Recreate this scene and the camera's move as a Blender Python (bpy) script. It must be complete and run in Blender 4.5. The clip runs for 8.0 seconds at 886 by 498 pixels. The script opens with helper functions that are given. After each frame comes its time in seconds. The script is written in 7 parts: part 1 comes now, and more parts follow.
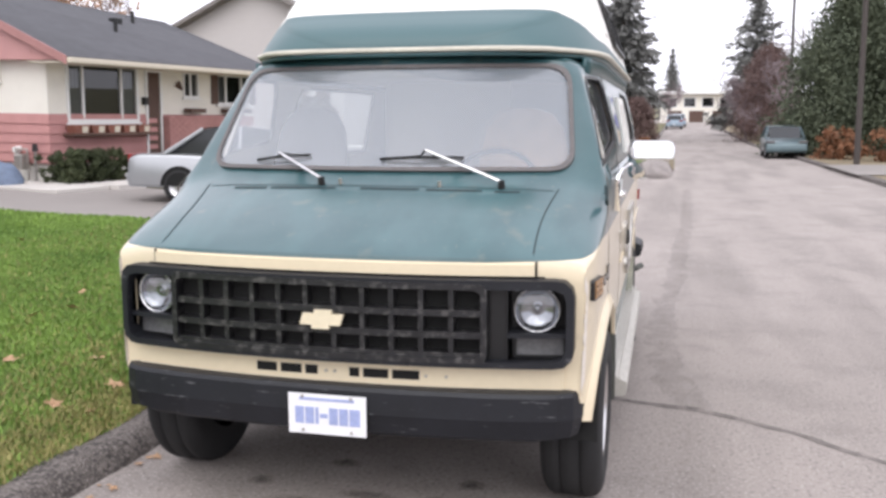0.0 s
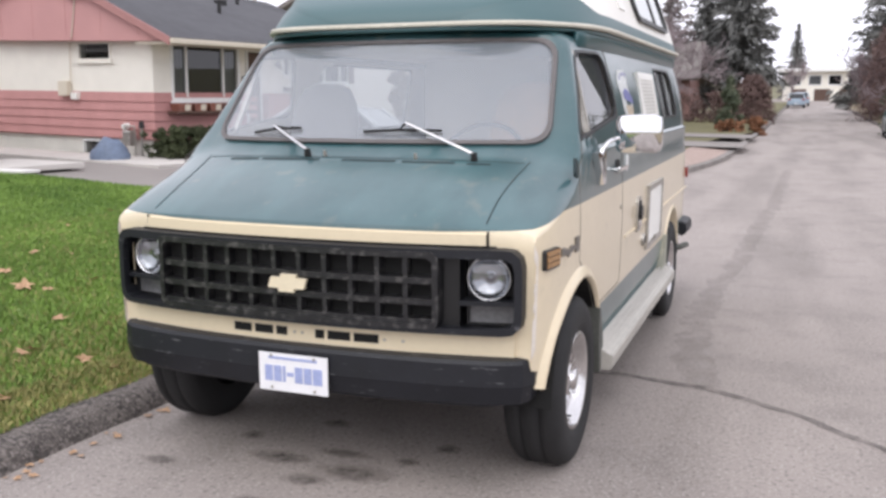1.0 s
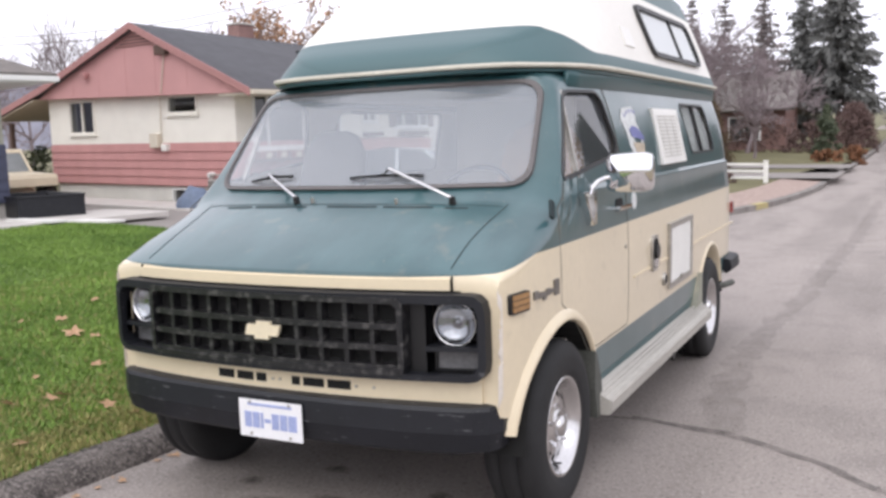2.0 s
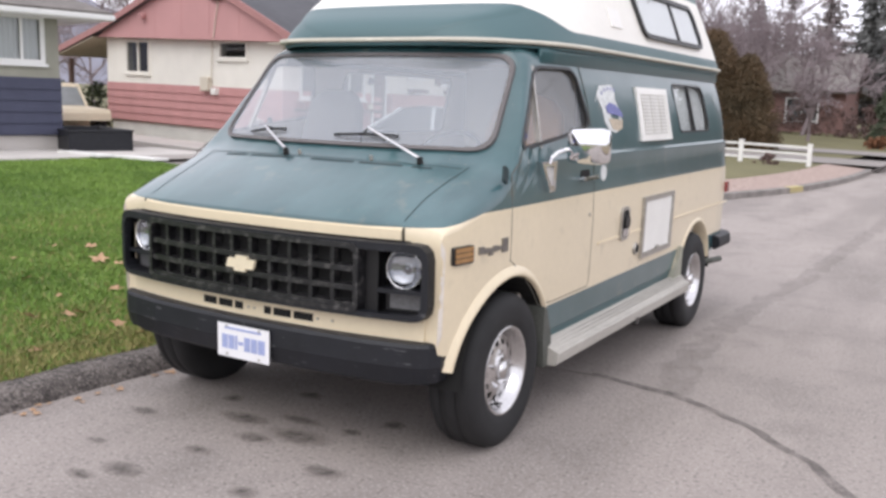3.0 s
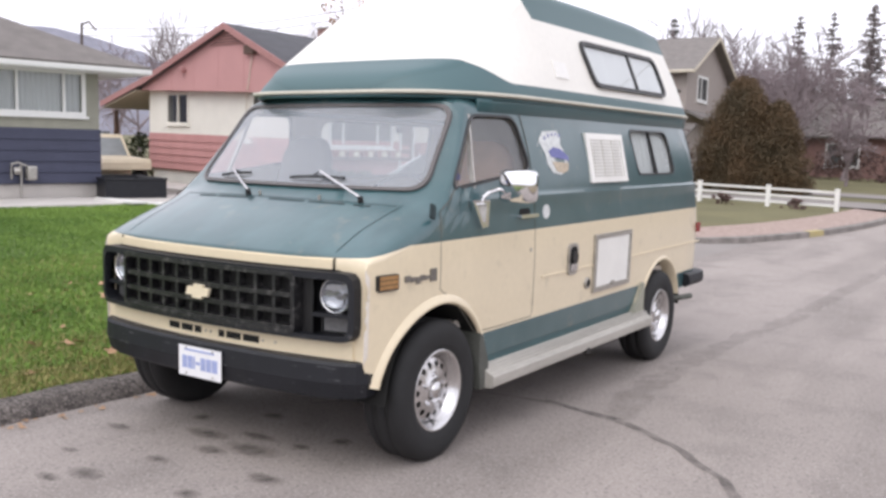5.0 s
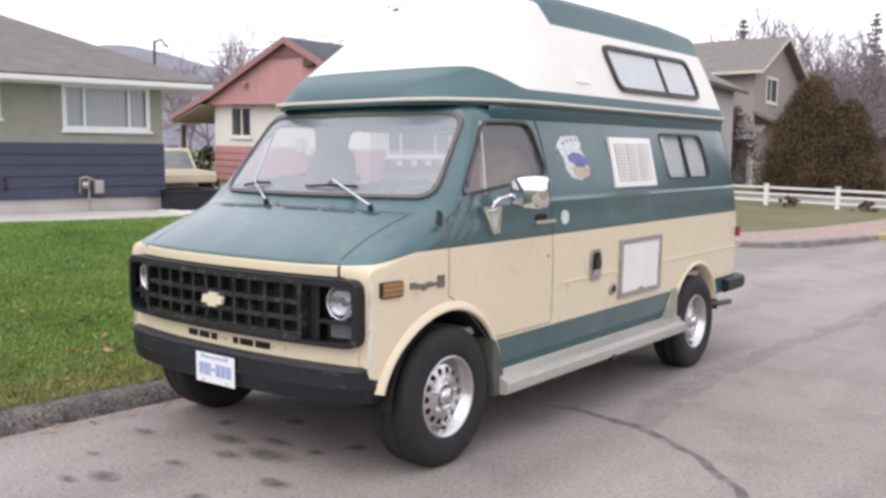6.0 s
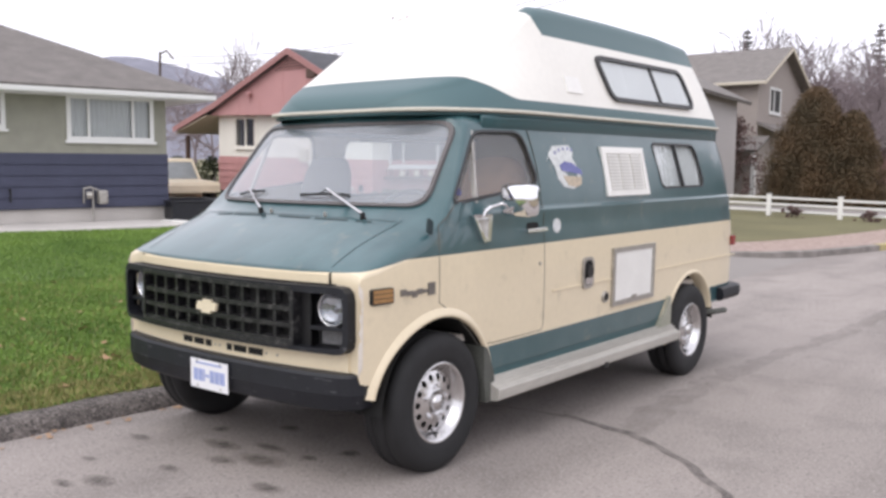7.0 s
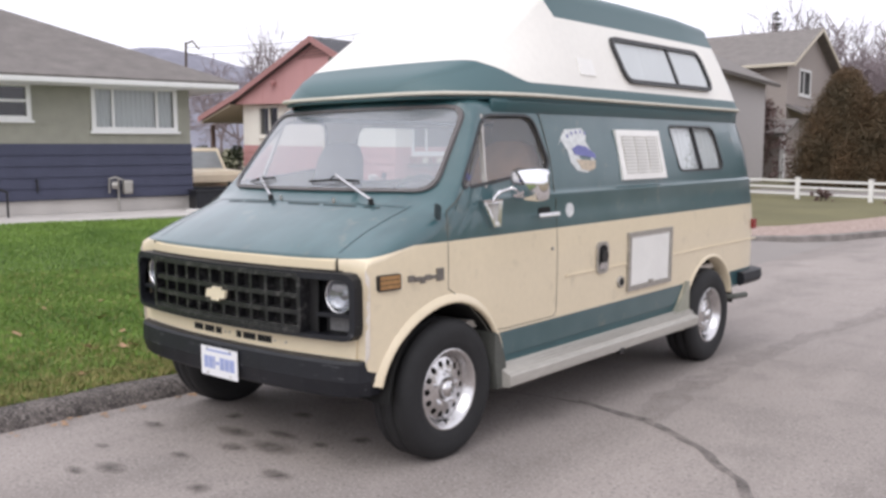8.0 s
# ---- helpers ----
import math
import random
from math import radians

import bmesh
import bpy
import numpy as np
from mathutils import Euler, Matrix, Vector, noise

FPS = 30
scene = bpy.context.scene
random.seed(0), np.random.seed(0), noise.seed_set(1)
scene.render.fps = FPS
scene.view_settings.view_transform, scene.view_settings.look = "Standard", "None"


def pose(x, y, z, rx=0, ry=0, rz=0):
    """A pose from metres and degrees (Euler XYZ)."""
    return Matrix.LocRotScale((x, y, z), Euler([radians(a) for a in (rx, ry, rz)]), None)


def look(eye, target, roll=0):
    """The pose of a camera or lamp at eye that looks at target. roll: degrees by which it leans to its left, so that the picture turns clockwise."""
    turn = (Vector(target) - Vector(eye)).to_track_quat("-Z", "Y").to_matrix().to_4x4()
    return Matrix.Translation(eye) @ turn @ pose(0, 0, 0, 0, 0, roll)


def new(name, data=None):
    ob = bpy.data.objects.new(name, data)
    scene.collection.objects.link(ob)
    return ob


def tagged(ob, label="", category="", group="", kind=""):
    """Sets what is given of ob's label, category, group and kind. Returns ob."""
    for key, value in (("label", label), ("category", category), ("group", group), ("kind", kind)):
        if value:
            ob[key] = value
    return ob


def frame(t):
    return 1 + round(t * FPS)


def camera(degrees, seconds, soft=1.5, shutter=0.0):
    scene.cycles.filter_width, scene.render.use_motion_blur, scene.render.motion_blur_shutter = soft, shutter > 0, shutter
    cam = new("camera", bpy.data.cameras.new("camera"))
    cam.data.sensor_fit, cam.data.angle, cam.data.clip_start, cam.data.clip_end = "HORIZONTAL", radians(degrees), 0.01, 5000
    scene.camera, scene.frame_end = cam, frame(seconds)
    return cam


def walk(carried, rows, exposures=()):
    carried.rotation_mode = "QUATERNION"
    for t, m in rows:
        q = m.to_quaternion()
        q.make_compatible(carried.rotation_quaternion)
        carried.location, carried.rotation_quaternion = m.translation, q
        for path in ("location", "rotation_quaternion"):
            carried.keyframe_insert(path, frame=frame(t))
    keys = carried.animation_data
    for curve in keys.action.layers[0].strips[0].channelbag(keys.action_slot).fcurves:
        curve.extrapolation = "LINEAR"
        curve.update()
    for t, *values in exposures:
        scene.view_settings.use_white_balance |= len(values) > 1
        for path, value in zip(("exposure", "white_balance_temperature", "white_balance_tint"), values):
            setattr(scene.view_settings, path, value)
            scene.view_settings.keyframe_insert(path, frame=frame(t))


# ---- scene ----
cam = camera(52.4, 8.0, soft=3.0)
PATH = [
    (0, (1.227, -2.951, 1.486), (0.755, -1.022, 1.245), 0.2),
    (0.5, (1.526, -2.904, 1.466), (0.963, -1.002, 1.208), -0.6),
    (1, (1.809, -2.887, 1.463), (1.101, -1.038, 1.176), 0.3),
    (1.5, (2.022, -2.763, 1.459), (1.206, -0.959, 1.178), 0.4),
    (2, (2.249, -2.67, 1.477), (1.339, -0.9, 1.279), -1.5),
    (2.2, (2.384, -2.661, 1.475), (1.489, -0.893, 1.206), -1.0),
    (3.3, (2.877, -2.935, 1.523), (1.855, -1.237, 1.251), 3.1),
    (3.5, (2.943, -2.968, 1.533), (1.894, -1.277, 1.331), 2.9),
    (4, (3.167, -3.021, 1.518), (2.085, -1.349, 1.342), 3.5),
    (4.5, (3.354, -3.029, 1.518), (2.247, -1.372, 1.345), 1.4),
    (5, (3.467, -2.937, 1.497), (2.372, -1.273, 1.311), 2.0),
    (5.2, (3.511, -2.872, 1.497), (2.373, -1.237, 1.312), 1.9),
    (6.3, (3.79, -2.767, 1.5), (2.562, -1.197, 1.339), 1.1),
    (6.5, (3.813, -2.769, 1.5), (2.601, -1.182, 1.379), 1.4),
    (7, (3.824, -2.772, 1.491), (2.591, -1.205, 1.342), 1.0),
    (7.5, (3.842, -2.748, 1.485), (2.597, -1.191, 1.327), 0.5),
    (8, (3.872, -2.679, 1.48), (2.593, -1.152, 1.302), 0.4),
]
walk(cam, [(t, look(eye, target, roll)) for t, eye, target, roll in PATH], [(0.0, 0.19), (0.7, 0.05), (2.0, 0.0), (3.5, 0.01), (5.0, -0.01), (6.5, -0.02), (8.0, -0.13)])

# ---- light ----
world = bpy.data.worlds.new("overcast_sky")
scene.world = world
world.use_nodes = True
wn, wl = world.node_tree.nodes, world.node_tree.links
sky = wn.new("ShaderNodeTexSky")
sky.sky_type, sky.sun_disc = "NISHITA", False
sky.sun_elevation, sky.sun_rotation = radians(48), radians(200)
sky.air_density, sky.dust_density, sky.ozone_density = 1.0, 6.0, 1.0
grey = wn.new("ShaderNodeHueSaturation")
grey.inputs["Saturation"].default_value = 0.12
cloud = wn.new("ShaderNodeMix")
cloud.data_type = "RGBA"
cloud.inputs[0].default_value = 0.75
cloud.inputs[7].default_value = (9.2, 9.1, 10.1, 1)
wl.new(sky.outputs[0], grey.inputs["Color"])
wl.new(grey.outputs[0], cloud.inputs[6])
wl.new(cloud.outputs[2], wn["Background"].inputs["Color"])
wn["Background"].inputs["Strength"].default_value = 0.172
sun = new("sun", bpy.data.lights.new("sun", "SUN"))
sun.data.energy, sun.data.angle, sun.data.color = 0.85, radians(50), (1.0, 0.97, 0.93)
sun.matrix_world = look((6, -9, 14), (0, 3, 0))


# ---- materials ----
def mat(name, col, rough=0.6, metal=0.0, var=0.12, scale=6.0, fine=60.0, bump=0.15, dist=0.004, col2=None, spec=0.5, coat=0.0, stretch=None):
    """A surface with two scales of colour variation and a fine relief, in metres."""
    m = bpy.data.materials.new(name)
    m.use_nodes = True
    n, l = m.node_tree.nodes, m.node_tree.links
    b = n["Principled BSDF"]
    b.inputs["Roughness"].default_value, b.inputs["Metallic"].default_value = rough, metal
    b.inputs["Specular IOR Level"].default_value = spec
    b.inputs["Coat Weight"].default_value = coat
    b.inputs["Coat Roughness"].default_value = 0.12
    tc = n.new("ShaderNodeTexCoord")
    vec = tc.outputs["Object"]
    if stretch:
        mp = n.new("ShaderNodeMapping")
        mp.inputs["Scale"].default_value = stretch
        l.new(vec, mp.inputs[0])
        vec = mp.outputs[0]
    big, small = n.new("ShaderNodeTexNoise"), n.new("ShaderNodeTexNoise")
    big.inputs["Scale"].default_value, big.inputs["Detail"].default_value = scale, 5
    small.inputs["Scale"].default_value, small.inputs["Detail"].default_value = fine, 3
    l.new(vec, big.inputs["Vector"])
    l.new(vec, small.inputs["Vector"])
    add = n.new("ShaderNodeMath")
    add.operation = "ADD"
    l.new(big.outputs[0], add.inputs[0])
    l.new(small.outputs[0], add.inputs[1])
    ramp = n.new("ShaderNodeMapRange")
    ramp.inputs[1].default_value, ramp.inputs[2].default_value = 0.7, 1.3
    l.new(add.outputs[0], ramp.inputs[0])
    mix = n.new("ShaderNodeMix")
    mix.data_type = "RGBA"
    c1 = [max(0, c * (1 - var)) for c in col]
    c2 = col2 or [min(1, c * (1 + var)) for c in col]
    mix.inputs[6].default_value, mix.inputs[7].default_value = (*c1, 1), (*c2, 1)
    l.new(ramp.outputs[0], mix.inputs[0])
    l.new(mix.outputs[2], b.inputs["Base Color"])
    if bump:
        bp = n.new("ShaderNodeBump")
        bp.inputs["Strength"].default_value, bp.inputs["Distance"].default_value = bump, dist
        l.new(small.outputs[0], bp.inputs["Height"])
        l.new(bp.outputs[0], b.inputs["Normal"])
    m.diffuse_color = (*col, 1)
    return m


def nodes(m):
    return m.node_tree.nodes, m.node_tree.links, m.node_tree.nodes["Principled BSDF"]


def math_node(n, l, op, a, b=None, c=None):
    k = n.new("ShaderNodeMath")
    k.operation = op
    for i, v in enumerate((a, b, c)):
        if v is None:
            continue
        if isinstance(v, (int, float)):
            k.inputs[i].default_value = v
        else:
            l.new(v, k.inputs[i])
    return k.outputs[0]


def base_mix(m, mask, colour, amount=1.0):
    """Lay a second colour over the base colour where mask is 1."""
    n, l, b = nodes(m)
    old = b.inputs["Base Color"].links[0].from_socket
    mx = n.new("ShaderNodeMix")
    mx.data_type = "RGBA"
    l.new(math_node(n, l, "MULTIPLY", mask, amount), mx.inputs[0])
    l.new(old, mx.inputs[6])
    if isinstance(colour, tuple):
        mx.inputs[7].default_value = (*colour, 1)
    else:
        l.new(colour, mx.inputs[7])
    l.new(mx.outputs[2], b.inputs["Base Color"])


def noise_mask(m, scale, lo, hi, detail=4, stretch=None):
    n, l, b = nodes(m)
    tc = n.new("ShaderNodeTexCoord")
    vec = tc.outputs["Object"]
    if stretch:
        mp = n.new("ShaderNodeMapping")
        mp.inputs["Scale"].default_value = stretch
        l.new(vec, mp.inputs[0])
        vec = mp.outputs[0]
    t = n.new("ShaderNodeTexNoise")
    t.inputs["Scale"].default_value, t.inputs["Detail"].default_value = scale, detail
    l.new(vec, t.inputs["Vector"])
    r = n.new("ShaderNodeMapRange")
    r.inputs[1].default_value, r.inputs[2].default_value = lo, hi
    l.new(t.outputs[0], r.inputs[0])
    return r.outputs[0]


def axis_mask(m, axis, lo, hi):
    """1 above hi and 0 below lo along an axis of the object."""
    n, l, b = nodes(m)
    tc, sp = n.new("ShaderNodeTexCoord"), n.new("ShaderNodeSeparateXYZ")
    l.new(tc.outputs["Object"], sp.inputs[0])
    r = n.new("ShaderNodeMapRange")
    r.inputs[1].default_value, r.inputs[2].default_value = lo, hi
    l.new(sp.outputs[axis], r.inputs[0])
    return r.outputs[0]


def glass(name, tint=(0.9, 0.93, 0.93), ior=1.7, rough=0.0, sky_veil=0.0):
    """A thin pane: it lets the view through and mirrors by Fresnel."""
    m = bpy.data.materials.new(name)
    m.use_nodes = True
    n, l = m.node_tree.nodes, m.node_tree.links
    n.remove(n["Principled BSDF"])
    tr, gl, fr, mx = n.new("ShaderNodeBsdfTransparent"), n.new("ShaderNodeBsdfGlossy"), n.new("ShaderNodeLayerWeight"), n.new("ShaderNodeMixShader")
    tr.inputs[0].default_value = (*tint, 1)
    gl.inputs["Roughness"].default_value = rough
    f0 = 1.6 * ((ior - 1) / (ior + 1)) ** 2
    fr.inputs["Blend"].default_value = 0.5
    gloss = math_node(n, l, "MULTIPLY_ADD", math_node(n, l, "POWER", fr.outputs["Facing"], 4.0), 1 - f0, f0)
    l.new(gloss, mx.inputs[0])
    # an even bluish film brightens the pane, standing in for reflected sky
    film, veil = n.new("ShaderNodeBsdfDiffuse"), n.new("ShaderNodeMixShader")
    film.inputs[0].default_value = (0.62, 0.68, 0.76, 1)
    veil.inputs[0].default_value = sky_veil
    l.new(tr.outputs[0], veil.inputs[1])
    l.new(film.outputs[0], veil.inputs[2])
    l.new(veil.outputs[0], mx.inputs[1])
    l.new(gl.outputs[0], mx.inputs[2])
    l.new(mx.outputs[0], n["Material Output"].inputs[0])
    return m


def emission_mat(name, col, strength):
    m = bpy.data.materials.new(name)
    m.use_nodes = True
    b = m.node_tree.nodes["Principled BSDF"]
    b.inputs["Base Color"].default_value = (0, 0, 0, 1)
    b.inputs["Emission Color"].default_value = (*col, 1)
    b.inputs["Emission Strength"].default_value = strength
    return m


GREEN, CREAM, WHITE = (0.029, 0.088, 0.098), (0.73, 0.63, 0.455), (0.80, 0.78, 0.73)
M = {}
M["asphalt"] = mat("asphalt", (0.332, 0.292, 0.272), 0.9, var=0.10, scale=0.6, fine=260, bump=0.5, dist=0.006)
base_mix(M["asphalt"], noise_mask(M["asphalt"], 0.9, 0.44, 0.62, 8, (1.3, 0.22, 1)), (0.185, 0.162, 0.15), 0.55)
base_mix(M["asphalt"], noise_mask(M["asphalt"], 1.7, 0.52, 0.66, 9), (0.19, 0.168, 0.157), 0.4)
base_mix(M["asphalt"], noise_mask(M["asphalt"], 70, 0.56, 0.66, 2), (0.52, 0.48, 0.45), 0.6)
base_mix(M["asphalt"], noise_mask(M["asphalt"], 42, 0.57, 0.66, 3), (0.12, 0.11, 0.10), 0.6)
M["lane"] = mat("lane_asphalt", (0.255, 0.232, 0.218), 0.9, var=0.12, scale=0.5, fine=150, bump=0.4)
M["kerb"] = mat("kerb_concrete", (0.095, 0.083, 0.078), 0.92, var=0.5, scale=7, fine=70, bump=1.0, dist=0.02, col2=(0.215, 0.187, 0.172))
base_mix(M["kerb"], noise_mask(M["kerb"], 60, 0.54, 0.62, 3), (0.34, 0.30, 0.28), 0.55)
base_mix(M["kerb"], noise_mask(M["kerb"], 34, 0.55, 0.64, 4), (0.03, 0.028, 0.026), 0.7)
M["kerb_pale"] = mat("pale_kerb_concrete", (0.20, 0.185, 0.172), 0.92, var=0.3, scale=4, fine=50, bump=0.6, dist=0.01, col2=(0.32, 0.29, 0.27))
M["concrete"] = mat("concrete", (0.55, 0.52, 0.49), 0.85, var=0.12, scale=1.5, fine=120, bump=0.3)
M["soil"] = mat("turf", (0.085, 0.160, 0.031), 0.95, var=0.3, scale=0.9, fine=60, bump=0.8, dist=0.02, col2=(0.165, 0.225, 0.055))
M["far_ground"] = mat("far_ground", (0.16, 0.15, 0.08), 0.95, var=0.3, scale=0.15, fine=4, bump=0.4)
M["gravel"] = mat("gravel", (0.36, 0.26, 0.22), 0.9, var=0.35, scale=12, fine=70, bump=0.9, dist=0.02, col2=(0.54, 0.42, 0.37))
M["yellow"] = mat("yellow_kerb_paint", (0.62, 0.50, 0.20), 0.8, var=0.25, scale=8, col2=(0.40, 0.35, 0.22))
M["black_rubber"] = mat("tyre_rubber", (0.013, 0.013, 0.014), 0.75, var=0.3, scale=8, fine=120, bump=0.2)
M["black_paint"] = mat("black_bumper_paint", (0.010, 0.011, 0.015), 0.5, spec=0.4, var=0.25, scale=9, fine=150, bump=0.25, dist=0.002)
M["black_plastic"] = mat("black_plastic", (0.009, 0.009, 0.010), 0.42, var=0.25, scale=14, fine=160, bump=0.1)
M["grille"] = mat("grille_plastic", (0.014, 0.014, 0.016), 0.3, var=0.4, scale=25, fine=160, bump=0.3)
base_mix(M["grille"], noise_mask(M["grille"], 38, 0.52, 0.68, 6), (0.13, 0.125, 0.12), 0.55)
base_mix(M["black_paint"], noise_mask(M["black_paint"], 30, 0.64, 0.74, 8, (0.5, 1, 2.5)), (0.16, 0.16, 0.17), 0.6)
# near-black for joints; in wells, slots and recesses it paints their shade
M["dark"] = mat("gap_and_shade_black", (0.006, 0.006, 0.006), 0.9, bump=0)
M["seam"] = mat("panel_gap", (0.09, 0.085, 0.07), 0.9, bump=0)
M["grey_seal"] = mat("weathered_grey_seal", (0.115, 0.105, 0.105), 0.55, bump=0.05)
M["cowl_dark"] = mat("cowl_shadow_green", (0.018, 0.034, 0.038), 0.7, bump=0)
M["rubber_seal"] = mat("rubber_seal", (0.03, 0.03, 0.032), 0.5, bump=0.05)
M["chrome"] = mat("chrome", (0.86, 0.86, 0.87), 0.06, 1.0, var=0.03, bump=0.02)
M["alloy"] = mat("polished_alloy", (0.66, 0.65, 0.65), 0.22, 1.0, var=0.06, scale=20, bump=0.05)
M["steel"] = mat("worn_steel", (0.45, 0.43, 0.40), 0.4, 0.8, var=0.2, scale=20)
M["cream"] = mat("cream_paint", CREAM, 0.36, var=0.03, scale=3, fine=40, bump=0.02, coat=0.25)
M["green"] = mat("green_paint", GREEN, 0.36, var=0.10, scale=2.5, fine=40, bump=0.02, coat=0.25)
M["board"] = mat("running_board_alloy", (0.46, 0.44, 0.40), 0.5, 0.25, var=0.12, scale=6, fine=80, bump=0.1, stretch=(1, 0.15, 1))
M["white_paint"] = mat("white_paint", (0.78, 0.77, 0.74), 0.5, var=0.04, scale=3)
M["vent_white"] = mat("vent_white", (0.83, 0.82, 0.79), 0.45, var=0.04, scale=5)
M["glass"] = glass("sky_veiled_glass", sky_veil=0.29, ior=1.75)
M["clear"] = glass("clear_glass")
M["tinted"] = glass("tinted_glass", (0.95, 0.91, 0.90), ior=1.65, sky_veil=0.08)
M["house_glass"] = glass("house_glass", (0.35, 0.37, 0.38), 1.6)
M["lens_clear"] = glass("lamp_lens", (0.85, 0.86, 0.88), 1.7, 0.08)
M["lamp_dull"] = mat("dull_lamp_lens", (0.15, 0.15, 0.155), 0.2, var=0.15, scale=30)
M["amber"] = mat("amber_lens", (0.34, 0.19, 0.08), 0.25, var=0.1, scale=30)
M["red_lens"] = mat("red_lens", (0.25, 0.02, 0.02), 0.2, bump=0)
M["reflector"] = mat("reflector", (0.42, 0.43, 0.45), 0.16, 1.0, var=0.02, bump=0.3, dist=0.002)
M["plate"] = mat("plate_white", (0.78, 0.78, 0.80), 0.45, var=0.03, scale=20, bump=0)
M["plate_blue"] = mat("plate_blue", (0.32, 0.37, 0.60), 0.5, bump=0)
M["badge"] = mat("badge_cream", (0.72, 0.64, 0.47), 0.4, var=0.05)
M["tan_cloth"] = mat("tan_cloth", (0.62, 0.41, 0.27), 0.9, var=0.15, scale=10, fine=200, bump=0.4)
# darker grey cloth puts the passenger seat's shaded silhouette into the colour
M["shaded_cloth"] = mat("shaded_seat_cloth", (0.17, 0.155, 0.15), 0.9, var=0.12, scale=10, fine=200, bump=0.4)
M["dash"] = mat("tan_dash", (0.42, 0.36, 0.30), 0.7, var=0.08)
M["liner"] = mat("cabin_liner", (0.66, 0.61, 0.55), 0.9, var=0.1)
M["curtain"] = mat("curtain", (0.70, 0.70, 0.71), 0.95, var=0.10, scale=4, fine=30, bump=0.2, stretch=(1, 6, 0.3))
M["sticker_w"] = mat("sticker_white", (0.64, 0.66, 0.66), 0.5, var=0.22, scale=40)
M["sticker_b"] = mat("sticker_blue", (0.15, 0.16, 0.38), 0.5, var=0.2, scale=40)
M["sticker_t"] = mat("sticker_tan", (0.50, 0.42, 0.32), 0.5, var=0.2, scale=40)
M["grey_script"] = mat("grey_script", (0.17, 0.155, 0.14), 0.4, 0.3, var=0.2)
M["pink"] = mat("pink_board", (0.47, 0.235, 0.225), 0.75, var=0.09, scale=2, fine=30, bump=0.1)
M["pink_gable"] = mat("pink_gable", (0.52, 0.275, 0.268), 0.75, var=0.06, scale=1.5, fine=30, bump=0.1)
M["brick"] = mat("pink_brick", (0.27, 0.16, 0.145), 0.85, var=0.2, scale=6, fine=40)
M["brick_pink"] = mat("faded_pink_brick", (0.40, 0.205, 0.19), 0.85, var=0.14, scale=6, fine=40)
M["barrel"] = mat("rust_red_planter", (0.22, 0.085, 0.06), 0.75, var=0.25, scale=9)
M["beige_grey"] = mat("pale_grey_siding", (0.50, 0.47, 0.46), 0.85, var=0.05, scale=2, stretch=(1, 1, 12))
M["stucco"] = mat("white_stucco", (0.80, 0.77, 0.70), 0.9, var=0.05, scale=2, fine=90, bump=0.6, dist=0.01)
M["foundation"] = mat("foundation_white", (0.75, 0.73, 0.69), 0.9, var=0.10, scale=2, fine=50)
M["shingle"] = mat("grey_shingle", (0.085, 0.085, 0.095), 0.9, var=0.16, scale=3, fine=40, bump=0.5, dist=0.01)
M["shingle_b"] = mat("brown_grey_shingle", (0.20, 0.182, 0.172), 0.9, var=0.18, scale=3, fine=40, bump=0.5, dist=0.01)
M["sage"] = mat("sage_stucco", (0.315, 0.312, 0.262), 0.9, var=0.10, scale=4, fine=80, bump=0.8, dist=0.012)
M["navy"] = mat("navy_siding", (0.055, 0.060, 0.100), 0.7, var=0.12, scale=3, fine=40, bump=0.1)
M["trim"] = mat("white_trim", (0.78, 0.78, 0.77), 0.6, var=0.04)
M["cream_trim"] = mat("cream_trim", (0.62, 0.56, 0.46), 0.6, var=0.05)
M["taupe"] = mat("taupe_siding", (0.37, 0.325, 0.30), 0.85, var=0.08, scale=2, stretch=(1, 1, 12))
M["brown_wood"] = mat("brown_wood", (0.10, 0.058, 0.044), 0.7, var=0.3, scale=6, stretch=(8, 8, 1))
M["bark"] = mat("bark", (0.10, 0.075, 0.06), 0.95, var=0.3, scale=8, fine=40, bump=0.9, dist=0.03)
M["pole_wood"] = mat("weathered_pole_wood", (0.065, 0.056, 0.052), 0.9, var=0.2, scale=6, stretch=(8, 8, 1))
M["twig"] = mat("twig", (0.25, 0.205, 0.215), 0.95, var=0.25, scale=4, bump=0)
# blue-grey base colour carries the haze in front of the far hills
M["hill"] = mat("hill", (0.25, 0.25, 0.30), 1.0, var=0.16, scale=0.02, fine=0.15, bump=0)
M["car_silver"] = mat("silver_paint", (0.40, 0.41, 0.43), 0.3, 0.5, var=0.03, coat=0.5)
M["car_teal"] = mat("teal_paint", (0.09, 0.135, 0.15), 0.3, 0.3, var=0.05, coat=0.5)
M["car_ice"] = mat("pale_blue_paint", (0.30, 0.38, 0.46), 0.3, 0.3, var=0.05, coat=0.5)
M["car_cream"] = mat("old_cream_paint", (0.66, 0.58, 0.44), 0.45, var=0.06)
M["tarp"] = mat("blue_tarp", (0.14, 0.18, 0.26), 0.6, var=0.25, scale=6)


def leaf_mat(name, col, col2, lo=0.72, hi=1.3):
    """Foliage with a colour of its own for each clump."""
    m = mat(name, col, 0.75, var=0.3, scale=0.8, fine=12, bump=0, col2=col2)
    n, l, b = nodes(m)
    geo = n.new("ShaderNodeNewGeometry")
    hsv = n.new("ShaderNodeHueSaturation")
    r = n.new("ShaderNodeMapRange")
    r.inputs[3].default_value, r.inputs[4].default_value = lo, hi
    l.new(geo.outputs["Random Per Island"], r.inputs[0])
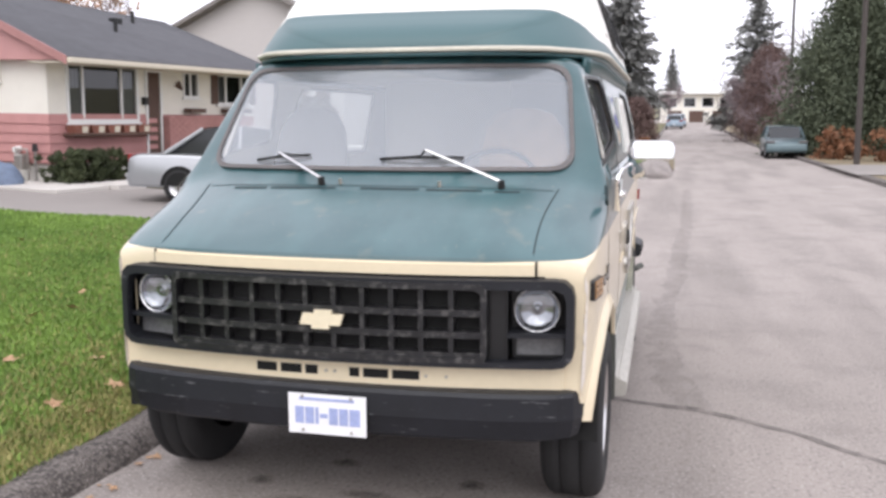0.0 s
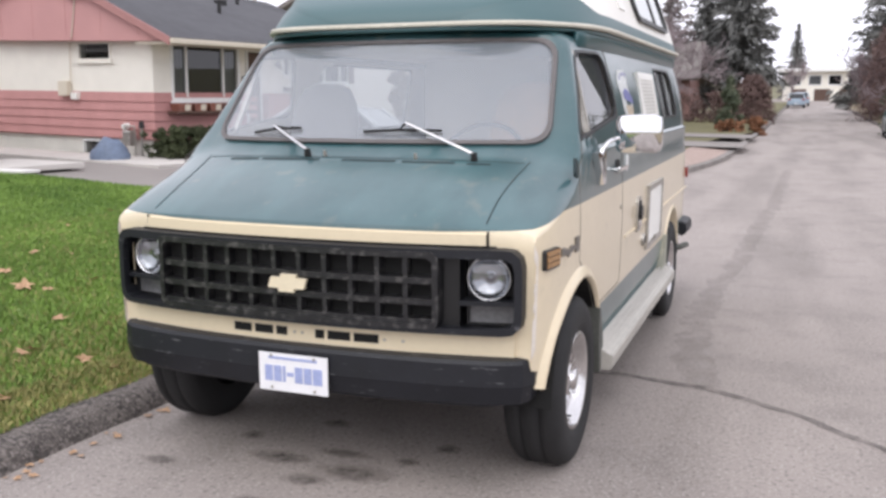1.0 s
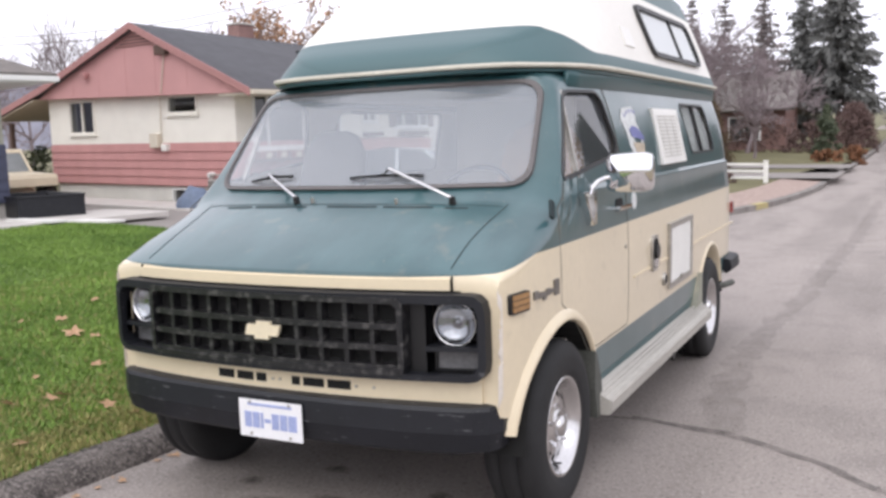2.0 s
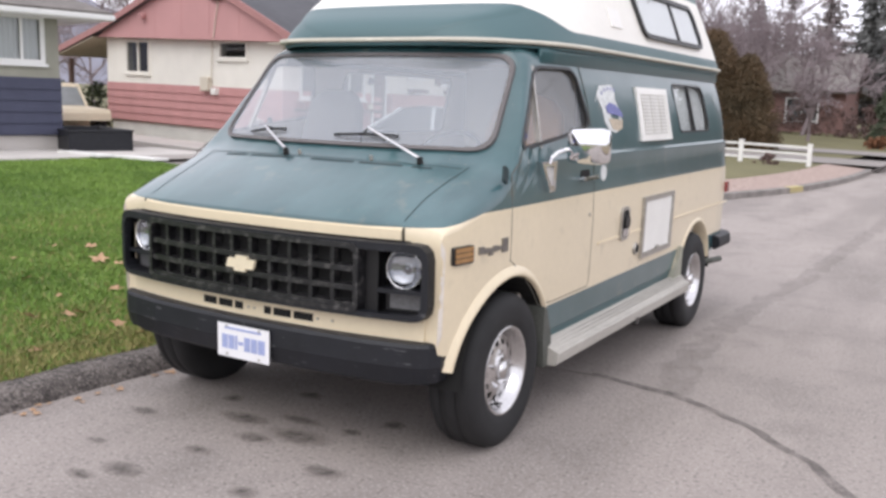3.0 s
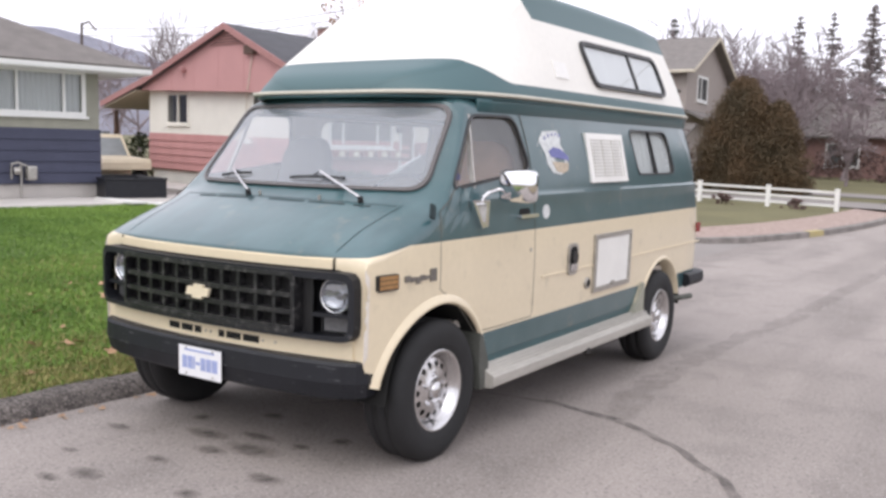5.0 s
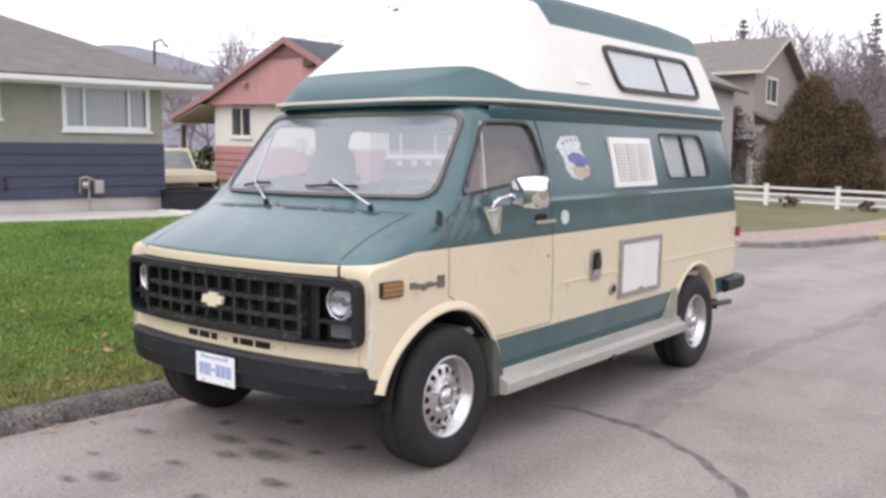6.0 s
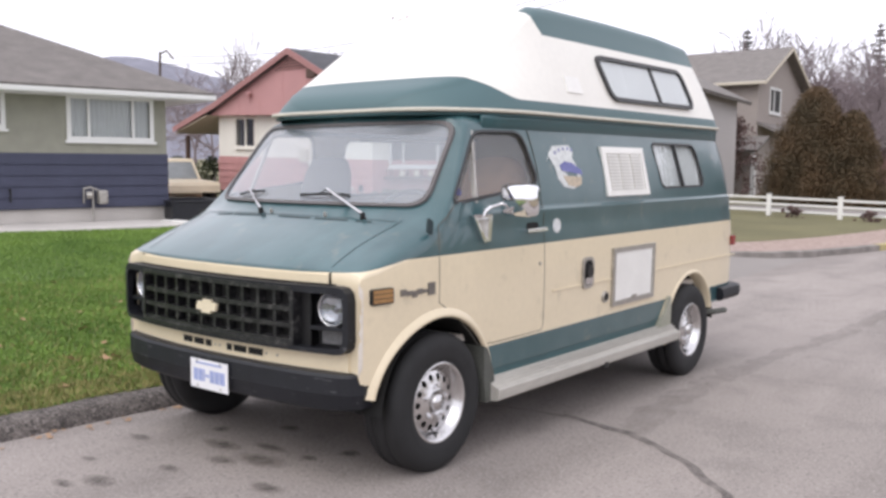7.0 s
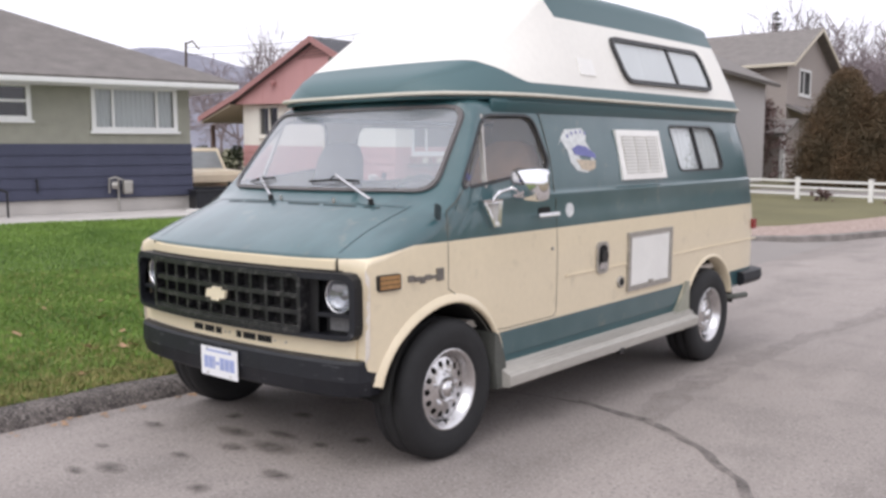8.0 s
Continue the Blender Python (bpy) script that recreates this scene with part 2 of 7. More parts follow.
    l.new(r.outputs[0], hsv.inputs["Value"])
    l.new(b.inputs["Base Color"].links[0].from_socket, hsv.inputs["Color"])
    l.new(hsv.outputs[0], b.inputs["Base Color"])
    return m


M["grass"] = leaf_mat("grass_blade", (0.13, 0.245, 0.042), (0.22, 0.335, 0.068))
M["grass_dry"] = leaf_mat("dry_grass_blade", (0.245, 0.26, 0.08), (0.36, 0.32, 0.13))
# needles kept pale and greyish: distance haze is put into their colour
M["conifer"] = leaf_mat("hazed_conifer_needles", (0.16, 0.165, 0.16), (0.21, 0.21, 0.20))
M["conifer_brown"] = leaf_mat("hazed_brown_needles", (0.22, 0.19, 0.19), (0.29, 0.25, 0.245))
M["cedar"] = leaf_mat("bronzed_cedar", (0.080, 0.072, 0.040), (0.155, 0.092, 0.046), 0.88, 1.12)
M["hedge"] = leaf_mat("hedge_leaves", (0.04, 0.055, 0.022), (0.07, 0.085, 0.035))
M["evergreen"] = leaf_mat("evergreen_leaves", (0.070, 0.092, 0.055), (0.12, 0.14, 0.085), 0.85, 1.15)
M["rust"] = leaf_mat("rust_leaves", (0.20, 0.085, 0.04), (0.30, 0.14, 0.07))
M["autumn"] = leaf_mat("autumn_leaves", (0.34, 0.17, 0.08), (0.46, 0.26, 0.14))
M["redtwig"] = leaf_mat("bare_reddish_twigs", (0.14, 0.085, 0.075), (0.20, 0.13, 0.12))
M["fallen"] = mat("fallen_leaf", (0.42, 0.24, 0.12), 0.8, var=0.3, scale=12, bump=0.2, col2=(0.58, 0.38, 0.24))


# ---- building helpers ----
def link_mesh(name, bm, material, parent=None, label="", smooth=False, m=None):
    me = bpy.data.meshes.new(name)
    bm.to_mesh(me)
    bm.free()
    for k in material if isinstance(material, (list, tuple)) else [material]:
        me.materials.append(k)
    if smooth:
        me.polygons.foreach_set("use_smooth", [True] * len(me.polygons))
    ob = new(name, me)
    if parent:
        ob.parent = parent
    if m is not None:
        ob.matrix_local = m
    if label:
        ob["label"] = label
    return ob


def part(name, bm, material, parent, label="", smooth=False, m=None):
    return link_mesh(name, bm, material, parent, label, smooth, m)


def root(name, m, label, category, group="", kind=""):
    ob = new(name)
    ob.empty_display_size = 0.2
    ob.matrix_world = m
    return tagged(ob, label, category, group, kind)


def box(x0, x1, y0, y1, z0, z1, bevel=0.0, bm=None):
    bm = bm or bmesh.new()
    r = bmesh.ops.create_cube(bm, size=1)
    vs = r["verts"]
    bmesh.ops.transform(bm, matrix=Matrix.Translation(((x0 + x1) / 2, (y0 + y1) / 2, (z0 + z1) / 2)) @ Matrix.Diagonal((abs(x1 - x0), abs(y1 - y0), abs(z1 - z0), 1)), verts=vs)
    if bevel:
        es = list({e for v in vs for e in v.link_edges})
        bmesh.ops.bevel(bm, geom=es, offset=bevel, segments=2, affect="EDGES", profile=0.5)
    return bm


def rod(p0, p1, r0, r1=None, n=10, bm=None, caps=True):
    bm = bm or bmesh.new()
    a, b = Vector(p0), Vector(p1)
    r1 = r0 if r1 is None else r1
    q = (b - a).to_track_quat("Z", "Y").to_matrix().to_4x4()
    r = bmesh.ops.create_cone(bm, cap_ends=caps, segments=n, radius1=r0, radius2=r1, depth=(b - a).length)
    bmesh.ops.transform(bm, matrix=Matrix.Translation((a + b) / 2) @ q, verts=r["verts"])
    return bm


def pipe(points, r, n=8, bm=None):
    bm = bm or bmesh.new()
    for a, b in zip(points, points[1:]):
        rod(a, b, r, r, n, bm)
    for p in points[1:-1]:
        k = bmesh.ops.create_icosphere(bm, subdivisions=1, radius=r)
        bmesh.ops.translate(bm, vec=p, verts=k["verts"])
    return bm


def revolve(profile, n=48, axis="x", bm=None):
    """Turn a profile of (radius, offset) pairs round the x axis."""
    bm = bm or bmesh.new()
    rows = []
    for r, o in profile:
        rows.append([bm.verts.new((o, r * math.cos(2 * math.pi * i / n), r * math.sin(2 * math.pi * i / n))) for i in range(n)])
    for a, b in zip(rows, rows[1:]):
        for i in range(n):
            bm.faces.new((a[i], a[(i + 1) % n], b[(i + 1) % n], b[i]))
    return bm


def prism(outline, to3, depth0, depth1, bm=None):
    """A solid from a flat outline; to3(u, v, d) gives the place."""
    bm = bm or bmesh.new()
    a = [bm.verts.new(to3(u, v, depth0)) for u, v in outline]
    b = [bm.verts.new(to3(u, v, depth1)) for u, v in outline]
    bm.faces.new(a[::-1])
    bm.faces.new(b)
    n = len(outline)
    for i in range(n):
        bm.faces.new((a[i], a[(i + 1) % n], b[(i + 1) % n], b[i]))
    bmesh.ops.recalc_face_normals(bm, faces=bm.faces[:])
    return bm


def rounded(points, r, n=4):
    """An outline with its corners rounded."""
    out = []
    k = len(points)
    for i in range(k):
        p, a, b = Vector(points[i]), Vector(points[i - 1]), Vector(points[(i + 1) % k])
        ra = min(r, (a - p).length * 0.45, (b - p).length * 0.45)
        u, w = p + (a - p).normalized() * ra, p + (b - p).normalized() * ra
        for j in range(n + 1):
            t = j / n
            q = u * (1 - t) ** 2 + p * 2 * t * (1 - t) + w * t * t
            out.append((q.x, q.y))
    return out


def offset_outline(points, d):
    """Shift an outline outwards (d > 0) along its corner normals."""
    k, out = len(points), []
    area = sum(points[i - 1][0] * points[i][1] - points[i][0] * points[i - 1][1] for i in range(k))
    s = 1 if area > 0 else -1
    for i in range(k):
        a, p, b = Vector(points[i - 1]), Vector(points[i]), Vector(points[(i + 1) % k])
        t = (b - a).normalized()
        out.append((p.x + s * t.y * d, p.y - s * t.x * d))
    return out


def frame_strip(outer, inner, to3, d0, d1, bm=None):
    """A closed frame between two outlines of equal length."""
    bm = bm or bmesh.new()
    n = len(outer)
    rows = [[bm.verts.new(to3(u, v, d)) for u, v in o] for o, d in ((outer, d0), (outer, d1), (inner, d1), (inner, d0))]
    for k in range(4):
        a, b = rows[k], rows[(k + 1) % 4]
        for i in range(n):
            bm.faces.new((a[i], a[(i + 1) % n], b[(i + 1) % n], b[i]))
    bmesh.ops.recalc_face_normals(bm, faces=bm.faces[:])
    return bm


def soup(name, verts, faces, material, parent=None, label=""):
    """One mesh from arrays of corners and faces."""
    me = bpy.data.meshes.new(name)
    me.from_pydata([tuple(v) for v in verts], [], [tuple(f) for f in faces])
    me.materials.append(material)
    ob = new(name, me)
    if parent:
        ob.parent = parent
    if label:
        ob["label"] = label
    return ob


def smoothstep(t):
    t = max(0.0, min(1.0, t))
    return t * t * (3 - 2 * t)


# ---- the ground ----
KERB_X, LAWN_END = -1.14, 8.6


def road_z(y):
    return 0.0225 * max(0.0, y - 7) + 0.018 * max(0.0, y - 60)


def ground_z(x, y):
    z = road_z(y)
    rise = min(0.42, 0.04 * max(0.0, KERB_X - x))
    return z + rise


def sheet(name, xs, ys, dz, material, label, category="", edge=None, kind="structure"):
    """A sheet that follows the ground. dz(x, y) is its height over it."""
    bm = bmesh.new()
    rows = [[bm.verts.new((x, y, ground_z(x, y) + dz(x, y))) for x in xs] for y in ys]
    for a, b in zip(rows, rows[1:]):
        for i in range(len(xs) - 1):
            bm.faces.new((a[i], a[i + 1], b[i + 1], b[i]))
    ob = link_mesh(name, bm, material, smooth=True)
    return tagged(ob, label, category or name.replace("_", " "), kind=kind)


def steps(a, b, d):
    return list(np.linspace(a, b, max(2, int(round(abs(b - a) / d)) + 1)))


def flat(v):
    return lambda x, y: v


far_xs = [-900, -400, -200, -100, -60, -40, -30, -22, -16, -12, -8, -4, 0, 4, 8, 12, 16, 22, 30, 40, 60, 100, 200, 400, 900]
far_ys = [-300, -100, -40, -20, -10, 0, 4, 7, 10, 14, 18, 24, 32, 45, 60, 80, 110, 160, 240, 400, 900]
sheet("ground", far_xs, far_ys, flat(-0.07), M["far_ground"], "brown winter ground reaching to the horizon", "ground")
road = sheet("road", [KERB_X, 0, 1, 2, 3, 4, 5, 6, 6.7], steps(-30, 20, 1.0) + steps(22, 150, 4), flat(0.0), M["asphalt"], "worn grey asphalt street with cracks and oil stains", "road")
lane = sheet("side_lane", steps(-40, KERB_X, 1.2), steps(LAWN_END, 17.6, 0.6), flat(-0.012), M["lane"], "grey asphalt side lane behind the lawn", "road")


def lawn_dz(x, y):
    return 0.10 + 0.015 * math.sin(1.7 * x + 0.6 * y)


lawn = sheet("lawn", steps(-11.2, KERB_X - 0.16, 0.25), steps(-14, LAWN_END, 0.25), lawn_dz, M["soil"], "green lawn with scattered fallen leaves", "lawn")

# worn kerb of short concrete lengths
kerb = root("kerb", Matrix(), "low worn grey concrete kerb along the lawn", "kerb", kind="structure")
yy = -14.0
krng = random.Random(4)
while yy < LAWN_END - 0.2:
    ln = 1.9 + krng.random() * 0.9
    bm = bmesh.new()
    prof = [(0.03, -0.05), (0.0, 0.03), (-0.05, 0.085), (-0.12, 0.105), (-0.19, 0.10), (-0.21, -0.05)]
    rows = []
    for y in steps(yy, yy + ln - 0.012, 0.15):
        j = 0.018 * noise.noise((0, y * 2.3, 0))
        rows.append([bm.verts.new((KERB_X + px + j + 0.012 * noise.noise((px * 9, y * 6, 2)), y, road_z(y) + pz + (0.012 * noise.noise((px * 8, y * 5, 7)) if pz > 0 else 0))) for px, pz in prof])
    for a, b in zip(rows, rows[1:]):
        for i in range(len(prof) - 1):
            bm.faces.new((a[i], a[i + 1], b[i + 1], b[i]))
    bm.faces.new(rows[0])
    bm.faces.new(rows[-1][::-1])
    bmesh.ops.recalc_face_normals(bm, faces=bm.faces[:])
    part("kerb_length", bm, M["kerb"], kerb, smooth=True)
    yy += ln

# the cracks in the street, sealed dark
def ribbon(name, pts, w, dz, material, label, wob=0.0, seed=1):
    r = random.Random(seed)
    bm = bmesh.new()
    fine = []
    for a, b in zip(pts, pts[1:]):
        k = max(2, int((Vector(b) - Vector(a)).length / 0.06))
        fine += [Vector(a).lerp(Vector(b), i / k) for i in range(k)]
    fine.append(Vector(pts[-1]))
    prev = None
    for i, p in enumerate(fine):
        d = (fine[min(i + 1, len(fine) - 1)] - fine[max(i - 1, 0)]).normalized()
        nrm = Vector((-d.y, d.x))
        o = wob * noise.noise((p.x * 3, p.y * 3, seed))
        ww = w * (1.0 + 0.7 * noise.noise((p.x * 5, p.y * 5, seed + 9)) + 0.18 * (r.random() - 0.5))
        c = p + nrm * o
        va = bm.verts.new((c.x + nrm.x * ww / 2, c.y + nrm.y * ww / 2, ground_z(c.x, c.y) + dz))
        vb = bm.verts.new((c.x - nrm.x * ww / 2, c.y - nrm.y * ww / 2, ground_z(c.x, c.y) + dz))
        if prev:
            bm.faces.new((prev[0], prev[1], vb, va))
        prev = (va, vb)
    return tagged(link_mesh(name, bm, material), label, "road crack", kind="structure")


M["seam_tar"] = mat("faint_seam", (0.21, 0.19, 0.178), 0.9, var=0.2, scale=10)
M["tar"] = mat("crack_dark", (0.125, 0.112, 0.106), 0.9, var=0.25, scale=10)
for name_, amount_ in (("seam_tar", 0.17), ("tar", 0.55)):
    n_, l_, b_ = nodes(M[name_])
    l_.new(math_node(n_, l_, "MULTIPLY", noise_mask(M[name_], 9, 0.22, 0.62, 6), amount_), b_.inputs["Alpha"])
M["oil"] = mat("oil_stain", (0.115, 0.100, 0.092), 0.75, var=0.3, scale=15, bump=0.2)
# the stain soaks away towards its rim in ragged blotches
n_, l_, b_ = nodes(M["oil"])
tc_, far_ = n_.new("ShaderNodeTexCoord"), n_.new("ShaderNodeVectorMath")
far_.operation = "DISTANCE"
far_.inputs[1].default_value = (0.5, 0.5, 0.5)
mp_ = n_.new("ShaderNodeMapping")
mp_.inputs["Scale"].default_value = (1, 1, 0)
mp_.inputs["Location"].default_value = (0, 0, 0.5)
l_.new(tc_.outputs["Generated"], mp_.inputs[0])
l_.new(mp_.outputs[0], far_.inputs[0])
rim_ = n_.new("ShaderNodeMapRange")
rim_.inputs[1].default_value, rim_.inputs[2].default_value = 0.5, 0.12
l_.new(far_.outputs["Value"], rim_.inputs[0])
blot_ = math_node(n_, l_, "ADD", noise_mask(M["oil"], 22, 0.25, 0.75, 6), 0.25)
l_.new(math_node(n_, l_, "MULTIPLY", math_node(n_, l_, "MULTIPLY", rim_.outputs[0], blot_), 0.62), b_.inputs["Alpha"])
ribbon("road_crack", [(0.9, 2.2), (1.46, 2.1), (1.9, 1.82), (2.28, 1.44), (2.6, 0.9), (3.3, 0.3), (4.4, -0.2)], 0.062, 0.003, M["tar"], "dark meandering crack in the asphalt", 0.05, 3)
ribbon("road_crack", [(1.42, 2.12), (1.30, 2.85), (1.25, 3.66), (1.26, 5.0), (1.36, 6.65), (1.6, 12), (1.8, 20)], 0.20, 0.003, M["seam_tar"], "long dark seam in the asphalt", 0.05, 5)
ribbon("road_crack", [(-0.2, 1.2), (0.4, 2.1), (0.9, 2.2)], 0.02, 0.003, M["tar"], "thin dark crack in the asphalt", 0.04, 8)


def stain(x, y, rx, ry, seed):
    bm = bmesh.new()
    vs = []
    for i in range(28):
        a = 2 * math.pi * i / 28
        k = 1.35 + 0.5 * noise.noise((math.cos(a) * 1.3, math.sin(a) * 1.3, seed * 3.1)) + 0.35 * noise.noise((math.cos(a) * 4, math.sin(a) * 4, seed * 1.7))
        vs.append(bm.verts.new((x + rx * k * math.cos(a), y + ry * k * math.sin(a), 0.0035)))
    bm.faces.new(vs)
    return tagged(link_mesh("oil_stain", bm, M["oil"]), "dark oil stain on the asphalt", "stain", "oil stains", kind="structure")

# ---- the van ----
RAKE = pose(0, 0.8, 0) @ pose(0, 0, 0, 1.35) @ pose(0, -0.8, 0)
van = root("camper_van", pose(0.035, 0, 0) @ RAKE, "dark green and cream high-top camper van parked at the kerb", "van")
UNRAKE = (pose(0.035, 0, 0) @ RAKE).inverted()

ZT = [0.20, 0.5, 0.75, 0.95, 1.12, 1.24, 1.317, 1.333, 1.39, 1.45, 1.52, 1.60, 1.68, 1.74, 1.78, 1.86]
XT = [0.985, 1.0, 1.008, 1.012, 1.009, 1.000, 1.004, 0.985, 0.982, 0.975, 0.964, 0.947, 0.925, 0.907, 0.893, 0.868]


def side_x(y, z):
    """Half the body's width at a place along and a height."""
    x = float(np.interp(z, ZT, XT)) - 0.030
    x *= float(np.interp(y, [0.16, 0.20, 0.26, 0.36, 0.5, 0.75], [0.905, 0.925, 0.95, 0.975, 0.99, 1.0]))
    x -= 0.075 * max(0.0, min(1.0, (1.75 - y) / 0.7)) * max(0.0, min(1.0, (z - 1.25) / 0.55))
    return x


def on_side(y, z, d=0.0, s=1):
    """A place on the side of the body, d metres proud of it; s -1 is the kerb side."""
    return (s * (side_x(y, z) + d), y, z)


# stations: along, height of the top at the middle, height where the side ends, bow in plan, lowest height
ST = [
    (0.187, 1.000, 0.985, 0.085, 0.60), (0.182, 1.055, 1.030, 0.085, 0.55), (0.190, 1.078, 1.048, 0.085, 0.52), (0.215, 1.095, 1.058, 0.085, 0.51), (0.29, 1.135, 1.075, 0.085, 0.50), (0.38, 1.180, 1.100, 0.085, 0.48),
    (0.50, 1.232, 1.130, 0.09, 0.42), (0.60, 1.275, 1.165, 0.10, 0.42), (0.665, 1.306, 1.22, 0.12, 0.42), (0.69, 1.322, 1.255, 0.135, 0.42), (0.715, 1.345, 1.295, 0.15, 0.42),
    (0.80, 1.450, 1.40, 0.165, 0.42), (0.90, 1.575, 1.53, 0.165, 0.42), (1.00, 1.695, 1.65, 0.16, 0.42), (1.09, 1.795, 1.735, 0.15, 0.42), (1.125, 1.846, 1.765, 0.14, 0.42), (1.20, 1.874, 1.772, 0.11, 0.42),
    (1.4, 1.88, 1.775, 0.05, 0.42), (1.7, 1.885, 1.78, 0.0, 0.42), (2.2, 1.885, 1.78, 0, 0.42), (2.8, 1.885, 1.78, 0, 0.42), (3.4, 1.885, 1.78, 0, 0.42), (4.0, 1.885, 1.78, 0, 0.42), (4.5, 1.885, 1.78, 0, 0.42),
    (4.72, 1.885, 1.78, 0, 0.42), (4.82, 1.88, 1.77, 0, 0.43), (4.88, 1.86, 1.75, 0, 0.45),
]
SIDE_T = sorted([k / 40 for k in range(41)] + [0.6455, 0.6525, 0.6575, 0.6625, 0.6690])
TOP_C = [(0.992, 0.25), (0.972, 0.47), (0.935, 0.65), (0.88, 0.78), (0.80, 0.875), (0.65, 0.945), (0.45, 0.98), (0.22, 0.996), (0.0, 1.0)]


def rear_lean(y, z):
    return -max(0.0, z - 1.0) * 0.16 * smoothstep((y - 4.3) / 0.55)


def section(s, top, side, bow, low):
    pts = [(0.0, low), (0.5, low), (0.88, low)]
    for t in SIDE_T:
        z = low + 0.03 + (side - low - 0.03) * t
        pts.append((side_x(s + bow, z), z))
    xs_ = pts[-1][0]
    for cx, cz in TOP_C:
        pts.append((xs_ * cx, side + (top - side) * cz))
    out = []
    for x, z in pts:
        b = bow * min(1.0, (abs(x) / 0.86)) ** 2.2
        out.append((x, s + b + rear_lean(s, z), z))
    if s > 4.7:
        k = float(np.interp(s, [4.72, 4.82, 4.88], [1.0, 0.985, 0.93]))
        out = [(x * k, y, z) for x, y, z in out]
    return out


def loft(sections, cap=True):
    bm = bmesh.new()
    rows = []
    for sec in sections:
        r = [bm.verts.new(p) for p in sec]
        l = [bm.verts.new((-x, y, z)) for x, y, z in sec[1:-1]]
        rows.append(r + l[::-1])
    n = len(rows[0])
    for a, b in zip(rows, rows[1:]):
        for i in range(n):
            bm.faces.new((a[i], a[(i + 1) % n], b[(i + 1) % n], b[i]))
    if cap:
        k = n // 2
        for r in (rows[0], rows[-1]):
            for i in range(k):
                q = [r[i], r[i + 1], r[(n - i - 1) % n], r[(n - i) % n]]
                q = [v for j, v in enumerate(q) if v not in q[:j]]
                if len(q) > 2:
                    bm.faces.new(q)
    bmesh.ops.recalc_face_normals(bm, faces=bm.faces[:])
    return bm


def cut(ob, cutters):
    """Cut solids out of a mesh for good; the cutters are used up."""
    bpy.context.view_layer.update()
    for c in cutters:
        c.matrix_world = ob.matrix_world.copy()
        k = ob.modifiers.new("cut", "BOOLEAN")
        k.operation, k.solver, k.object = "DIFFERENCE", "EXACT", c
    bpy.context.view_layer.update()
    me = bpy.data.meshes.new_from_object(ob.evaluated_get(bpy.context.evaluated_depsgraph_get()))
    ob.modifiers.clear()
    ob.data = me
    for c in cutters:
        bpy.data.objects.remove(c)


def cutter(bm):
    me = bpy.data.meshes.new("cutter")
    bm.to_mesh(me)
    bm.free()
    return new("cutter", me)


# two-colour body paint: cream with a green top and a green sill stripe
def paint(name):
    m = mat(name, CREAM, 0.34, var=0.035, scale=2.2, fine=30, bump=0.02, coat=0.8)
    n, l, b = nodes(m)
    tc, sp = n.new("ShaderNodeTexCoord"), n.new("ShaderNodeSeparateXYZ")
    l.new(tc.outputs["Object"], sp.inputs[0])
    x, y, z = sp.outputs
    nearfront = n.new("ShaderNodeMapRange")
    nearfront.inputs[1].default_value, nearfront.inputs[2].default_value = 0.22, 0.55
    nearfront.inputs[3].default_value, nearfront.inputs[4].default_value = 1.062, 1.118
    l.new(y, nearfront.inputs[0])
    up = math_node(n, l, "GREATER_THAN", z, nearfront.outputs[0])
    sill = math_node(n, l, "LESS_THAN", z, 0.585)
    a = math_node(n, l, "GREATER_THAN", y, 1.12)
    slant = math_node(n, l, "MULTIPLY_ADD", z, 0.75, 3.08)
    c = math_node(n, l, "LESS_THAN", y, slant)
    rear = math_node(n, l, "GREATER_THAN", y, 4.36)
    mid = math_node(n, l, "MULTIPLY", a, c)
    low = math_node(n, l, "MULTIPLY", sill, math_node(n, l, "MAXIMUM", mid, rear))
    mask = math_node(n, l, "MAXIMUM", up, low)
    t = n.new("ShaderNodeTexNoise")
    t.inputs["Scale"].default_value, t.inputs["Detail"].default_value = 3.0, 6
    l.new(tc.outputs["Object"], t.inputs["Vector"])
    gm = n.new("ShaderNodeMix")
    gm.data_type = "RGBA"
    gm.inputs[6].default_value = (GREEN[0] * 0.85, GREEN[1] * 0.9, GREEN[2] * 0.9, 1)
    gm.inputs[7].default_value = (GREEN[0] * 1.5 + 0.01, GREEN[1] * 1.25, GREEN[2] * 1.25, 1)
    r = n.new("ShaderNodeMapRange")
    r.inputs[1].default_value, r.inputs[2].default_value = 0.35, 0.75
    l.new(t.outputs[0], r.inputs[0])
    l.new(r.outputs[0], gm.inputs[0])
    base_mix(m, mask, gm.outputs[2])
    # painted-in paler patches on upward green faces, stone chips and a few dull blotches
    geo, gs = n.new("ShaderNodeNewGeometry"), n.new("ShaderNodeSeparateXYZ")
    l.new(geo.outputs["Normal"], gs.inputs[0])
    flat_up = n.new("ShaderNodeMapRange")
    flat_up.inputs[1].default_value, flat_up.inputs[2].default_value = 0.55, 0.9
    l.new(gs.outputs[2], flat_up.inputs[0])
    up_pale = math_node(n, l, "MULTIPLY", math_node(n, l, "MULTIPLY", flat_up.outputs[0], up), noise_mask(m, 4.5, 0.42, 0.66, 7, (1, 0.5, 1)))
    base_mix(m, up_pale, (0.085, 0.18, 0.19), 0.4)
    base_mix(m, noise_mask(m, 85, 0.70, 0.76, 2), (0.30, 0.27, 0.22), 0.45)
    base_mix(m, noise_mask(m, 7, 0.62, 0.74, 8), (0.30, 0.26, 0.19), 0.25)
    return m


